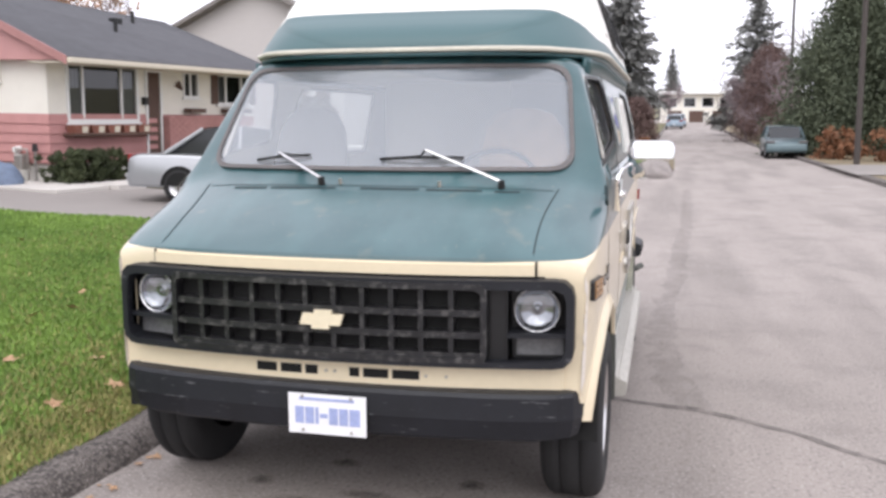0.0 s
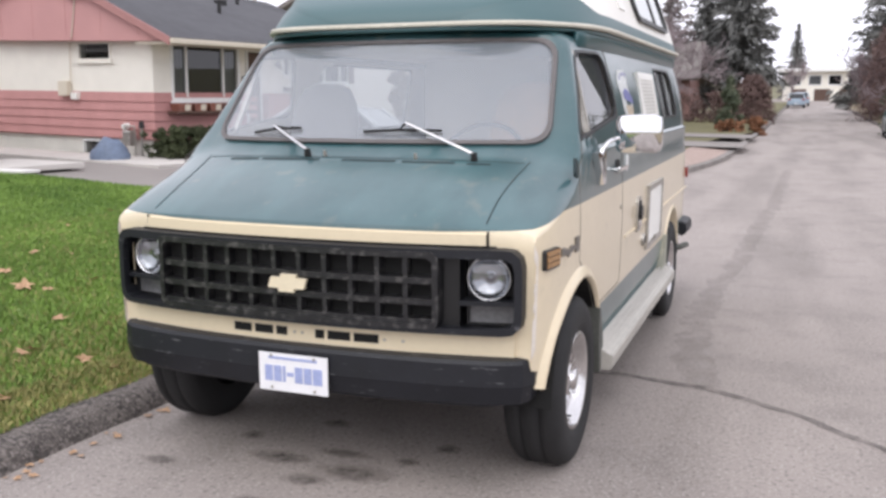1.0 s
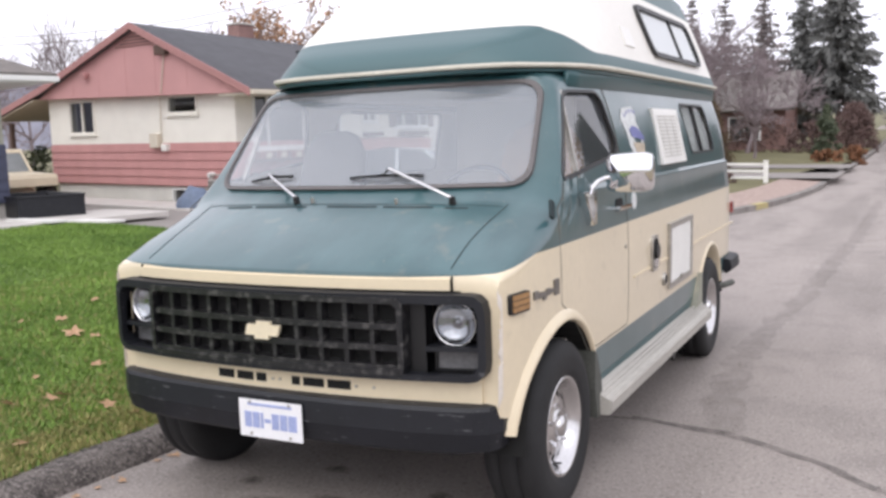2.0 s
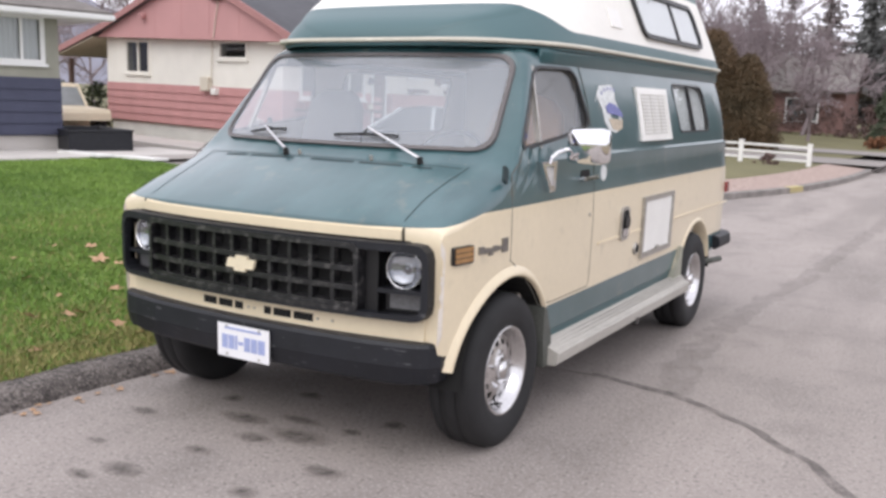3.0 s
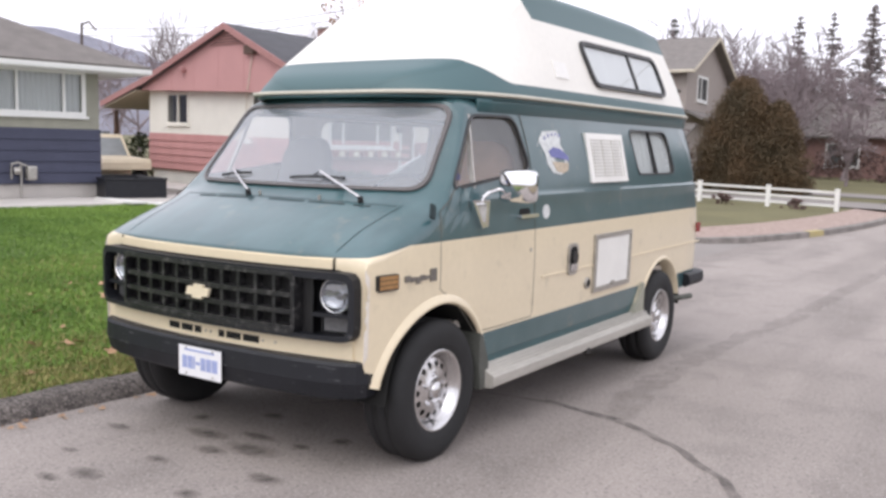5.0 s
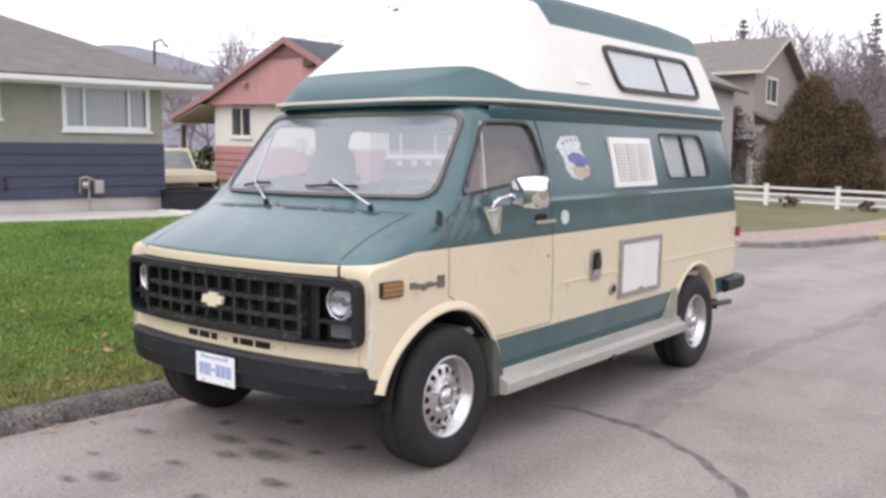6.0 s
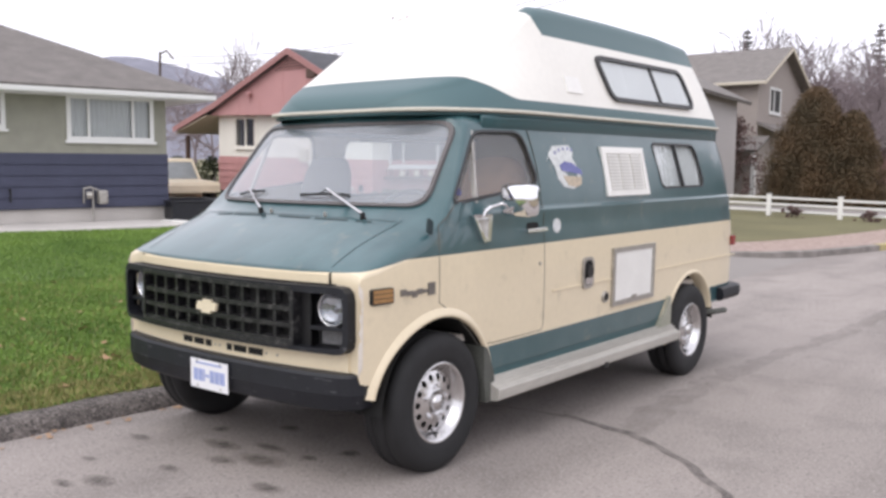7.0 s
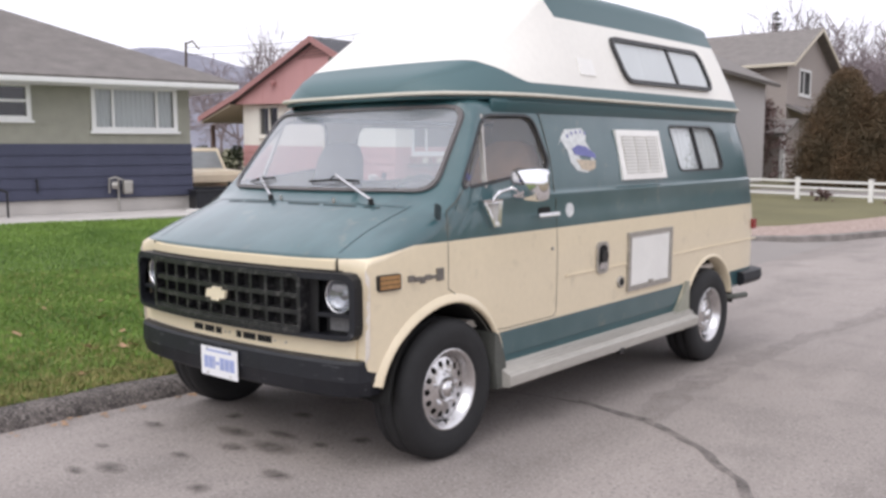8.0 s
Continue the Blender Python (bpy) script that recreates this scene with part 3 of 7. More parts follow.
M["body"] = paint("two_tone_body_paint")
inner = M["liner"]
bm = loft([section(*s) for s in ST])
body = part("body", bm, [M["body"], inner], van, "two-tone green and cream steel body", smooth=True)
sol = body.modifiers.new("shell", "SOLIDIFY")
sol.thickness, sol.offset, sol.material_offset = 0.009, -1, 1


def on_yz(u, v, d):
    return (d, u, v)


DOOR_WIN = [(0.950, 1.372), (1.77, 1.462), (1.69, 1.765), (1.285, 1.76)]
REAR_WIN = [(3.46, 1.415), (4.24, 1.415), (4.16, 1.735), (3.39, 1.735)]
SIDE_WIN = [(2.023, 1.347), (3.417, 1.347), (3.403, 1.749), (2.027, 1.749)]
cuts = []
for s in (1, -1):
    cuts.append(cutter(prism(rounded(DOOR_WIN, 0.07), on_yz, s * 0.55, s * 1.3)))
    cuts.append(cutter(rod((s * 0.70, 0.8, 0.37), (s * 1.4, 0.8, 0.37), 0.445, n=40)))
    cuts.append(cutter(rod((s * 0.70, 3.975, 0.31), (s * 1.4, 3.975, 0.31), 0.435, n=40)))
cuts.append(cutter(prism(rounded(REAR_WIN, 0.06), on_yz, 0.7, 1.3)))
cuts.append(cutter(prism(rounded(SIDE_WIN, 0.06), on_yz, -0.6, -1.3)))


def screen_at(u, v, d):
    """A place on the windscreen: u across, v 0 at its foot to 1 at its top."""
    s = 0.728 + v * (1.098 - 0.728)
    z = 1.36 + v * (1.805 - 1.36)
    y = s + 0.16 * (abs(u) / 0.86) ** 2.2
    return (u, y - d, z + d * 0.55)


# windscreen outline, rounded at its corners
def screen_outline(grow=0.0):
    w0, w1 = 0.825 + grow, 0.765 + grow
    v0, v1 = 0.0 - grow * 1.9, 1.0 + grow * 1.9
    pts = [(-w0, v0), (-0.4, v0), (0, v0), (0.4, v0), (w0, v0), (w1, v1), (0.4, v1), (0, v1), (-0.4, v1), (-w1, v1)]
    out = []
    k = len(pts)
    for i in range(k):
        p, a, b = Vector(pts[i]), Vector(pts[i - 1]), Vector(pts[(i + 1) % k])
        if i in (0, 4, 5, 9):
            ra, rb = (0.055 if i in (0, 4, 5, 9) else 0), 0.055
            da, db = (a - p), (b - p)
            ka = 0.12 / max(1e-6, math.hypot(da.x, da.y * 0.6)) if abs(da.y) > 0.5 else 0.10 / abs(da.x)
            kb = 0.12 / max(1e-6, math.hypot(db.x, db.y * 0.6)) if abs(db.y) > 0.5 else 0.10 / abs(db.x)
            u, w = p + da * min(0.4, ka), p + db * min(0.4, kb)
            for j in range(6):
                t = j / 5
                q = u * (1 - t) ** 2 + p * 2 * t * (1 - t) + w * t * t
                out.append((q.x, q.y))
        else:
            out.append((p.x, p.y))
    dense = []
    for i in range(len(out)):
        a, b = Vector(out[i]), Vector(out[(i + 1) % len(out)])
        kk = 1 if (b - a).length < 0.09 else 5
        dense += [tuple(a.lerp(b, j / kk)) for j in range(kk)]
    return dense


def strip_pair(outline, at, d0, d1):
    bm = bmesh.new()
    a = [bm.verts.new(at(u, v, d0)) for u, v in outline]
    b = [bm.verts.new(at(u, v, d1)) for u, v in outline]
    n = len(outline)
    for i in range(n):
        bm.faces.new((a[i], a[(i + 1) % n], b[(i + 1) % n], b[i]))
    bm.faces.new(a[::-1])
    bm.faces.new(b)
    bmesh.ops.recalc_face_normals(bm, faces=bm.faces[:])
    bmesh.ops.triangulate(bm, faces=bm.faces[:])
    return bm


for s in (1, -1):
    cuts.append(cutter(rod((s * 0.70, 0.770, 0.355), (s * 1.4, 0.770, 0.355), 0.440, n=40)))
    a, b = sorted((s * 0.664, s * 0.870))
    cuts.append(cutter(prism([(a, 0.711), (b, 0.711), (b, 0.972), (a, 0.972)], lambda u, v, d: (u, 0.187 + 0.085 * (abs(u) / 0.86) ** 2.2 - d, v), -0.10, 0.10)))
cuts.append(cutter(strip_pair(screen_outline(0.0), screen_at, -0.13, 0.10)))
cut(body, cuts)
body.data.set_sharp_from_angle(angle=radians(32))


# windscreen glass as a bowed grid
def glass_grid(nx, nv, at, edge):
    bm = bmesh.new()
    rows = []
    for j in range(nv + 1):
        v = j / nv
        w = edge(v)
        rows.append([bm.verts.new(at(-w + 2 * w * i / nx, v, 0.004)) for i in range(nx + 1)])
    for a, b in zip(rows, rows[1:]):
        for i in range(nx):
            bm.faces.new((a[i], a[i + 1], b[i + 1], b[i]))
    return bm


screen = part("windscreen", glass_grid(24, 30, screen_at, lambda v: 0.825 - 0.06 * v - 0.085 * max(0.0, (0.2 - v) / 0.2) ** 2.2 - 0.085 * max(0.0, (v - 0.8) / 0.2) ** 2.2), M["glass"], van, "curved glass windscreen", smooth=True)
screen.visible_shadow = False
part("seal", frame_strip(screen_outline(0.008), screen_outline(-0.010), screen_at, -0.004, 0.013), M["grey_seal"], screen, "weathered grey rubber windscreen seal", smooth=False)


def side_window(outline, s, name, mats, mullions=(), curtain=False, frame_w=0.009, proud=0.005, bar_mt="rubber_seal"):
    o = rounded(outline, 0.07, 5)
    to = lambda u, v, d: on_side(u, v, d, s)
    bm = bmesh.new()
    bm.faces.new([bm.verts.new(to(u, v, -0.016)) for u, v in o])
    bmesh.ops.triangulate(bm, faces=bm.faces[:])
    g = part(name, bm, mats, van)
    g.visible_shadow = False
    part("seal", frame_strip(offset_outline(o, frame_w), offset_outline(o, -0.006), to, -0.010, proud), M["rubber_seal"], g, "black rubber seal")
    for u0, u1 in mullions:
        v0, v1 = min(p[1] for p in outline), max(p[1] for p in outline)
        k = 0.008
        part("window_bar", prism([(u0 - k, v0), (u0 + k, v0), (u1 + k, v1), (u1 - k, v1)], to, -0.022, 0.004), M[bar_mt], g)
    if curtain:
        pts = steps(min(p[0] for p in outline) - 0.03, max(p[0] for p in outline) + 0.03, 0.012)
        v0, v1 = min(p[1] for p in outline) - 0.03, max(p[1] for p in outline) + 0.03
        bm = bmesh.new()
        rows = []
        for v in (v0, (v0 + v1) / 2, v1):
            rows.append([bm.verts.new(on_side(u, v, -0.030 + 0.006 * math.sin(u * 75 + 2 * math.sin(u * 9)), s)) for u in pts])
        for a, b in zip(rows, rows[1:]):
            for i in range(len(pts) - 1):
                bm.faces.new((a[i], a[i + 1], b[i + 1], b[i]))
        part("curtain", bm, M["curtain"], g, "pale closed curtain", smooth=True)
    return g


for s in (1, -1):
    side_window(DOOR_WIN, s, "door_window", M["tinted"], [(1.165, 1.275)], bar_mt="steel")
side_window(REAR_WIN, 1, "side_window", M["clear"], [(3.86, 3.80)], True)
side_window(SIDE_WIN, -1, "side_window", M["clear"])

# ---- high roof ----
# along, lip half width, height of the roof, half width at the upper edge, height where it rounds over
ROOF = [
    (1.075, 0.34, 1.895, 0.25, 1.888), (1.090, 0.46, 1.935, 0.36, 1.92), (1.125, 0.57, 1.975, 0.46, 1.95), (1.185, 0.66, 2.01, 0.545, 1.98), (1.27, 0.74, 2.045, 0.62, 2.00), (1.37, 0.805, 2.09, 0.68, 2.03),
    (1.50, 0.855, 2.165, 0.715, 2.09), (1.70, 0.888, 2.305, 0.715, 2.22), (1.90, 0.895, 2.445, 0.70, 2.36), (2.05, 0.895, 2.55, 0.685, 2.455), (2.17, 0.895, 2.605, 0.675, 2.50), (2.4, 0.895, 2.625, 0.67, 2.515),
    (3.2, 0.895, 2.63, 0.67, 2.515), (4.0, 0.895, 2.62, 0.67, 2.505), (4.55, 0.893, 2.59, 0.665, 2.48), (4.66, 0.88, 2.56, 0.65, 2.45), (4.73, 0.85, 2.50, 0.60, 2.40), (4.76, 0.80, 2.40, 0.5, 2.30),
]
SIDE_R = [0, 0.10, 0.22, 0.4, 0.6, 0.8, 0.92, 1.0]
CAP_R = [(0.985, 0.3), (0.94, 0.56), (0.86, 0.75), (0.7, 0.89), (0.45, 0.965), (0.2, 0.992), (0.0, 1.0)]


def roof_section(y, w, top, we, ze):
    pts = [(0.0, 1.872), (w * 0.5, 1.872), (w, 1.872)]
    for t in SIDE_R:
        bulge = 0.012 * math.sin(math.pi * t)
        pts.append((w + (we - w) * t + bulge, 1.885 + (ze - 1.885) * t))
    for cx, cz in CAP_R:
        pts.append((we * cx, ze + (top - ze) * cz))
    return [(x, y - 0.10 * smoothstep((y - 4.4) / 0.3) * max(0, z - 1.9) / 0.6, z) for x, z in pts]


def roof_paint():
    m = mat("roof_gelcoat", WHITE, 0.42, var=0.03, scale=2, fine=30, bump=0.02)
    n, l, b = nodes(m)
    tc, sp = n.new("ShaderNodeTexCoord"), n.new("ShaderNodeSeparateXYZ")
    l.new(tc.outputs["Object"], sp.inputs[0])
    x, y, z = sp.outputs
    ax = math_node(n, l, "ABSOLUTE", x)
    # the band over the lip rises towards the front
    r = n.new("ShaderNodeMapRange")
    r.interpolation_type = "SMOOTHSTEP"
    r.inputs[1].default_value, r.inputs[2].default_value = 1.33, 1.72
    r.inputs[3].default_value, r.inputs[4].default_value = 2.085, 1.955
    l.new(y, r.inputs[0])
    band = math_node(n, l, "LESS_THAN", z, r.outputs[0])
    # the strip along the upper edge
    lowz = math_node(n, l, "GREATER_THAN", z, 2.385)
    hiz = math_node(n, l, "GREATER_THAN", ax, 0.585)
    front = math_node(n, l, "GREATER_THAN", y, math_node(n, l, "MULTIPLY_ADD", z, -0.55, 3.46))
    rear = math_node(n, l, "LESS_THAN", y, 4.62)
    strip = math_node(n, l, "MULTIPLY", math_node(n, l, "MULTIPLY", lowz, hiz), math_node(n, l, "MULTIPLY", front, rear))
    mask = math_node(n, l, "MAXIMUM", band, strip)
    base_mix(m, mask, (0.065, 0.125, 0.135))
    return m


M["roof"] = roof_paint()
roof = part("high_roof", loft([roof_section(*r) for r in ROOF]), M["roof"], van, "white fibreglass high roof with green bands", smooth=True)


def roof_side(y, z, d=0.0, s=1):
    """A place on the side of the high roof."""
    w, we, ze = 0.895, 0.67, 2.51
    t = (z - 1.885) / (ze - 1.885)
    return (s * (w + (we - w) * t + 0.012 * math.sin(math.pi * max(0, min(1, t))) + d), y, z)


M["lip_cream"] = mat("weathered_lip", (0.60, 0.57, 0.49), 0.5, var=0.12, scale=5, fine=60, bump=0.1)


# cream lip and dark gutter under the roof
def lip_loop(z0, z1, grow, name, material, label):
    bm = bmesh.new()
    rows = []
    for y, w, *_ in ROOF:
        rows.append([bm.verts.new((sx * (w + g), y - (0.02 + grow if y < 1.2 else 0), z)) for sx in (1, -1) for g, z in ((-0.05, z0), (grow, z0), (grow + 0.006, (z0 + z1) / 2), (grow, z1), (-0.05, z1))])
    for a, b in zip(rows, rows[1:]):
        for k in (0, 5):
            for i in range(4):
                bm.faces.new((a[k + i], a[k + i + 1], b[k + i + 1], b[k + i]))
    f = rows[0]
    for i in range(4):
        bm.faces.new((f[i], f[i + 1], f[6 + i], f[5 + i]))
    bmesh.ops.recalc_face_normals(bm, faces=bm.faces[:])
    return part(name, bm, material, roof, label, smooth=True)


lip_loop(1.871, 1.891, 0.014, "lip", M["lip_cream"], "pale cream moulded lip")
lip_loop(1.850, 1.867, -0.006, "gutter", M["green"], "green painted drip gutter")
# the body's drip rail fills the step below the lip along each side
for s in (1, -1):
    bm = bmesh.new()
    rows = []
    for y, w, *_ in [r for r in ROOF if 1.36 < r[0] < 4.7]:
        inn = side_x(y, 1.775) - 0.02
        w = w if y > 1.6 else 0.0
        rows.append([bm.verts.new((s * x, y, z)) for x, z in ((inn, 1.77), (side_x(y, 1.775) + 0.004, 1.785), (max(w - 0.016, inn + 0.026), 1.835), (max(w - 0.012, inn + 0.028), 1.852), (inn, 1.852))])
    for a, b in zip(rows, rows[1:]):
        for i in range(5):
            bm.faces.new((a[i], a[(i + 1) % 5], b[(i + 1) % 5], b[i]))
    bm.faces.new(rows[0])
    bm.faces.new(rows[-1][::-1])
    bmesh.ops.recalc_face_normals(bm, faces=bm.faces[:])
    part("drip_rail", bm, M["green"], body, smooth=True)

# ---- van: front ----
from mathutils.bvhtree import BVHTree

body_tree = BVHTree.FromPolygons([v.co.copy() for v in body.data.vertices], [tuple(p.vertices) for p in body.data.polygons])


def top_z(x, y):
    hit = body_tree.ray_cast(Vector((x, y, 3)), Vector((0, 0, -1)))[0]
    return hit.z if hit else 1.2


def front_y(x):
    return 0.187 + 0.085 * (abs(x) / 0.86) ** 2.2


def on_front(u, v, d):
    """A place on the nose, d metres ahead of it."""
    return (u, front_y(u) - d, v)


def dense(outline, step=0.06):
    out = []
    for i in range(len(outline)):
        a, b = Vector(outline[i]), Vector(outline[(i + 1) % len(outline)])
        k = max(1, int((b - a).length / step))
        out += [tuple(a.lerp(b, j / k)) for j in range(k)]
    return out


def rect(x0, x1, z0, z1):
    return [(x0, z0), (x1, z0), (x1, z1), (x0, z1)]


def slab_front(x0, x1, z0, z1, d0, d1, bm=None):
    """A bar that follows the bow of the nose."""
    bm = bm or bmesh.new()
    xs = steps(x0, x1, 0.08)
    rows = [[bm.verts.new(on_front(x, z, d)) for z, d in ((z0, d0), (z0, d1), (z1, d1), (z1, d0))] for x in xs]
    for a, b in zip(rows, rows[1:]):
        for i in range(4):
            bm.faces.new((a[i], a[(i + 1) % 4], b[(i + 1) % 4], b[i]))
    bm.faces.new(rows[0])
    bm.faces.new(rows[-1][::-1])
    bmesh.ops.recalc_face_normals(bm, faces=bm.faces[:])
    return bm


# the black surround with its rim
surround = part("grille_surround", slab_front(-0.660, 0.660, 0.69, 0.99, -0.02, 0.006), M["black_plastic"], van, "black moulded grille surround")
ro = dense(rounded(rect(-0.900, 0.900, 0.688, 1.008), 0.065))
ri = dense(rounded(rect(-0.872, 0.872, 0.711, 0.974), 0.045))
kk = min(len(ro), len(ri))


def resample(o, n):
    pts = [Vector(p) for p in o]
    d = [0.0]
    for a, b in zip(pts, pts[1:] + pts[:1]):
        d.append(d[-1] + (b - a).length)
    out = []
    for i in range(n):
        t = d[-1] * i / n
        j = max(k for k in range(len(pts)) if d[k] <= t)
        a, b = pts[j], pts[(j + 1) % len(pts)]
        out.append(tuple(a.lerp(b, (t - d[j]) / max(1e-9, d[j + 1] - d[j]))))
    return out


ro, ri = resample(ro, 110), resample(ri, 110)
part("rim", frame_strip(ro, ri, on_front, -0.03, 0.066), M["black_paint"], surround, "black surround rim")
# egg-crate grille; a near-black sheet paints the shade behind it
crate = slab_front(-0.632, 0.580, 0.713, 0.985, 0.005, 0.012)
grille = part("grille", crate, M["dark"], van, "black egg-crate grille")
bm = frame_strip(resample(dense(rounded(rect(-0.648, 0.596, 0.704, 0.995), 0.02)), 90), resample(dense(rounded(rect(-0.626, 0.574, 0.724, 0.972), 0.015)), 90), on_front, 0.0, 0.070)
part("grille_frame", bm, M["grille"], grille)
for z in (0.730, 0.806, 0.886):
    part("crossbar", slab_front(-0.628, 0.576, z - 0.012, z + 0.012, 0.006, 0.062), M["grille"], grille)
for k in range(1, 11):
    x = -0.628 + 1.204 * k / 11
    part("upright", slab_front(x - 0.0095, x + 0.0095, 0.715, 0.985, 0.006, 0.056), M["grille"], grille)
def pocket(x0, x1, z0, z1, back=-0.068, lip=0.030, w=0.004):
    """An open tray behind the nose: four walls and a back."""
    bm = slab_front(x0 - w, x1 + w, z0 - w, z0, back, lip)
    slab_front(x0 - w, x1 + w, z1, z1 + w, back, lip, bm)
    slab_front(x0 - w, x0, z0, z1, back, lip, bm)
    slab_front(x1, x1 + w, z0, z1, back, lip, bm)
    return slab_front(x0, x1, z0, z1, back - w, back, bm)


# pillars between grille and lamps
for s in (1, -1):
    a, b = sorted((s * 0.640, s * 0.664)) if s < 0 else (0.600, 0.664)
    part("pillar", slab_front(a, b, 0.69, 0.99, 0.0, 0.016), M["black_plastic"], surround)
    a, b = sorted((s * 0.664, s * 0.872))
    part("lamp_shelf", slab_front(a, b, 0.795, 0.812, -0.06, 0.040), M["black_paint"], surround)
    part("lamp_pocket", pocket(a, b, 0.711, 0.972), M["black_plastic"], surround, "deep black lamp recess")
# emblem, a plain cream shape
ex, ez = -0.012, 0.848
emb = [(-0.085, -0.022), (-0.038, -0.022), (-0.038, -0.036), (0.030, -0.036), (0.030, -0.022), (0.072, -0.022), (0.085, 0.020), (0.040, 0.020), (0.040, 0.034), (-0.028, 0.034), (-0.028, 0.020), (-0.072, 0.020)]
part("emblem", prism([(ex + u, ez + v) for u, v in emb], on_front, 0.060, 0.076), M["badge"], grille, "plain cream emblem")
# lamps
for s in (1, -1):
    cx, cz, R = s * 0.762, 0.892, 0.078
    head = Matrix.Translation((cx, front_y(cx) + 0.014, cz)) @ pose(0, 0, 0, 0, 0, -90 + s * 6)
    bm = revolve([(R * 1.06, -0.052), (R * 1.07, 0.016), (R * 1.03, 0.020), (R * 1.02, 0.012)], 40)
    lamp = part("headlight", bm, M["chrome"], van, "round sealed-beam headlight with chrome ring", True, head)
    part("reflector", revolve([(R * 1.03, 0.014), (R * 0.95, 0.004), (R * 0.7, -0.010), (R * 0.4, -0.020), (0.014, -0.025), (0.012, -0.008), (0.001, -0.006)], 40), M["reflector"], lamp, "silvered reflector bowl", True)
    part("lens", revolve([(R * 1.03, 0.014), (R * 0.8, 0.024), (R * 0.45, 0.030), (0.001, 0.032)], 40), M["lens_clear"], lamp, "clear round lens", True)
    a, b = sorted((s * 0.690, s * 0.858))
    turn = part("turn_signal", slab_front(a, b, 0.721, 0.788, -0.050, -0.018), M["lamp_dull"], van, "dull clear turn signal lens")
    part("bezel", frame_strip(dense(rect(a - 0.012, b + 0.012, 0.712, 0.796), 2), dense(rect(a, b, 0.721, 0.788), 2), on_front, -0.064, -0.012), M["black_plastic"], turn)

# cream valance under the grille; near-black strips paint the shade of six slots
val = part("valance", slab_front(-0.86, 0.86, 0.545, 0.690, -0.03, 0.012), M["cream"], van, "cream valance with slots")
for x0, x1 in ((-0.305, -0.222), (-0.205, -0.120), (-0.104, -0.055), (0.072, 0.110), (0.126, 0.222), (0.238, 0.340)):
    part("slot", slab_front(x0, x1, 0.622, 0.656, 0.008, 0.0145), M["dark"], val)
for x in (-0.02, 0.015, 0.365, 0.44):
    part("rivet", rod((x, front_y(x) - 0.010, 0.638), (x, front_y(x) - 0.017, 0.638), 0.006, n=8), M["steel"], val)
# hood edge: a dark joint over the surround
for s in (1, -1):
    a, b = sorted((s * 0.756, s * 0.763))
    part("hood_joint", slab_front(a, b, 1.008, 1.066, 0.0, 0.009), M["dark"], body)
part("hood_gap", slab_front(-0.79, 0.79, 1.006, 1.013, 0.0, 0.008), M["dark"], body)
part("hood_lip", slab_front(-0.755, 0.755, 1.016, 1.057, -0.01, 0.016), M["cream"], body, "cream hood edge", smooth=False)


# hood joints and cowl slots laid on the surface; dark green paints the slots' shade
def over(points, w, material, name, parent, lift=0.0015):
    bm = bmesh.new()
    prev = None
    for i, (x, y) in enumerate(points):
        a, b = Vector(points[max(0, i - 1)]), Vector(points[min(len(points) - 1, i + 1)])
        d = (b - a).normalized()
        n2 = Vector((-d.y, d.x)) * w / 2
        q = [bm.verts.new((x + k * n2.x, y + k * n2.y, top_z(x + k * n2.x, y + k * n2.y) + lift)) for k in (1, -1)]
        if prev:
            bm.faces.new((prev[0], prev[1], q[1], q[0]))
        prev = q
    bmesh.ops.recalc_face_normals(bm, faces=bm.faces[:])
    return part(name, bm, material, parent)


for s in (1, -1):
    over([(s * (0.744 - 0.006 * math.sin(3.1 * t) + 0.035 * t * t), 0.275 + 0.47 * t) for t in np.linspace(0, 1, 24)], 0.006, M["cowl_dark"], "hood_joint", body)
over([(x, 0.648 + 0.10 * (abs(x) / 0.86) ** 2.2) for x in np.linspace(-0.76, 0.76, 40)], 0.005, M["cowl_dark"], "hood_joint", body)
for x0, x1 in ((-0.62, -0.46), (-0.44, -0.14), (-0.03, 0.22), (0.25, 0.48), (0.53, 0.63)):
    over([(x, 0.628 + 0.09 * (abs(x) / 0.86) ** 2.2) for x in np.linspace(x0, x1, 8)], 0.015, M["cowl_dark"], "cowl_slot", body)
for x in (-0.13, 0.30):
    part("washer_jet", rod((x, 0.665, top_z(x, 0.665)), (x, 0.66, top_z(x, 0.665) + 0.022), 0.009, 0.007, 8), M["steel"], body)

# bumper: a black channel with rounded ends
BP = [(-0.03, 0.405), (0.002, 0.412), (0.012, 0.424), (0.027, 0.482), (0.031, 0.496), (0.029, 0.580), (0.020, 0.594), (-0.05, 0.600)]


def bumper(plan, prof, z0=0.0):
    bm = bmesh.new()
    rows = []
    for i, (x, y) in enumerate(plan):
        a, b = Vector(plan[max(0, i - 1)]), Vector(plan[min(len(plan) - 1, i + 1)])
        d = (b - a).normalized()
        o = Vector((d.y, -d.x))
        up = 0.05 * smoothstep((abs(x) - 0.80) / 0.10)
        rows.append([bm.verts.new((x + o.x * p, y + o.y * p, q + z0 + (up if k < 2 else 0))) for k, (p, q) in enumerate(prof)])
    for a, b in zip(rows, rows[1:]):
        for i in range(len(prof) - 1):
            bm.faces.new((a[i], a[i + 1], b[i + 1], b[i]))
    bm.faces.new(rows[0])
    bm.faces.new(rows[-1][::-1])
    bmesh.ops.recalc_face_normals(bm, faces=bm.faces[:])
    return bm


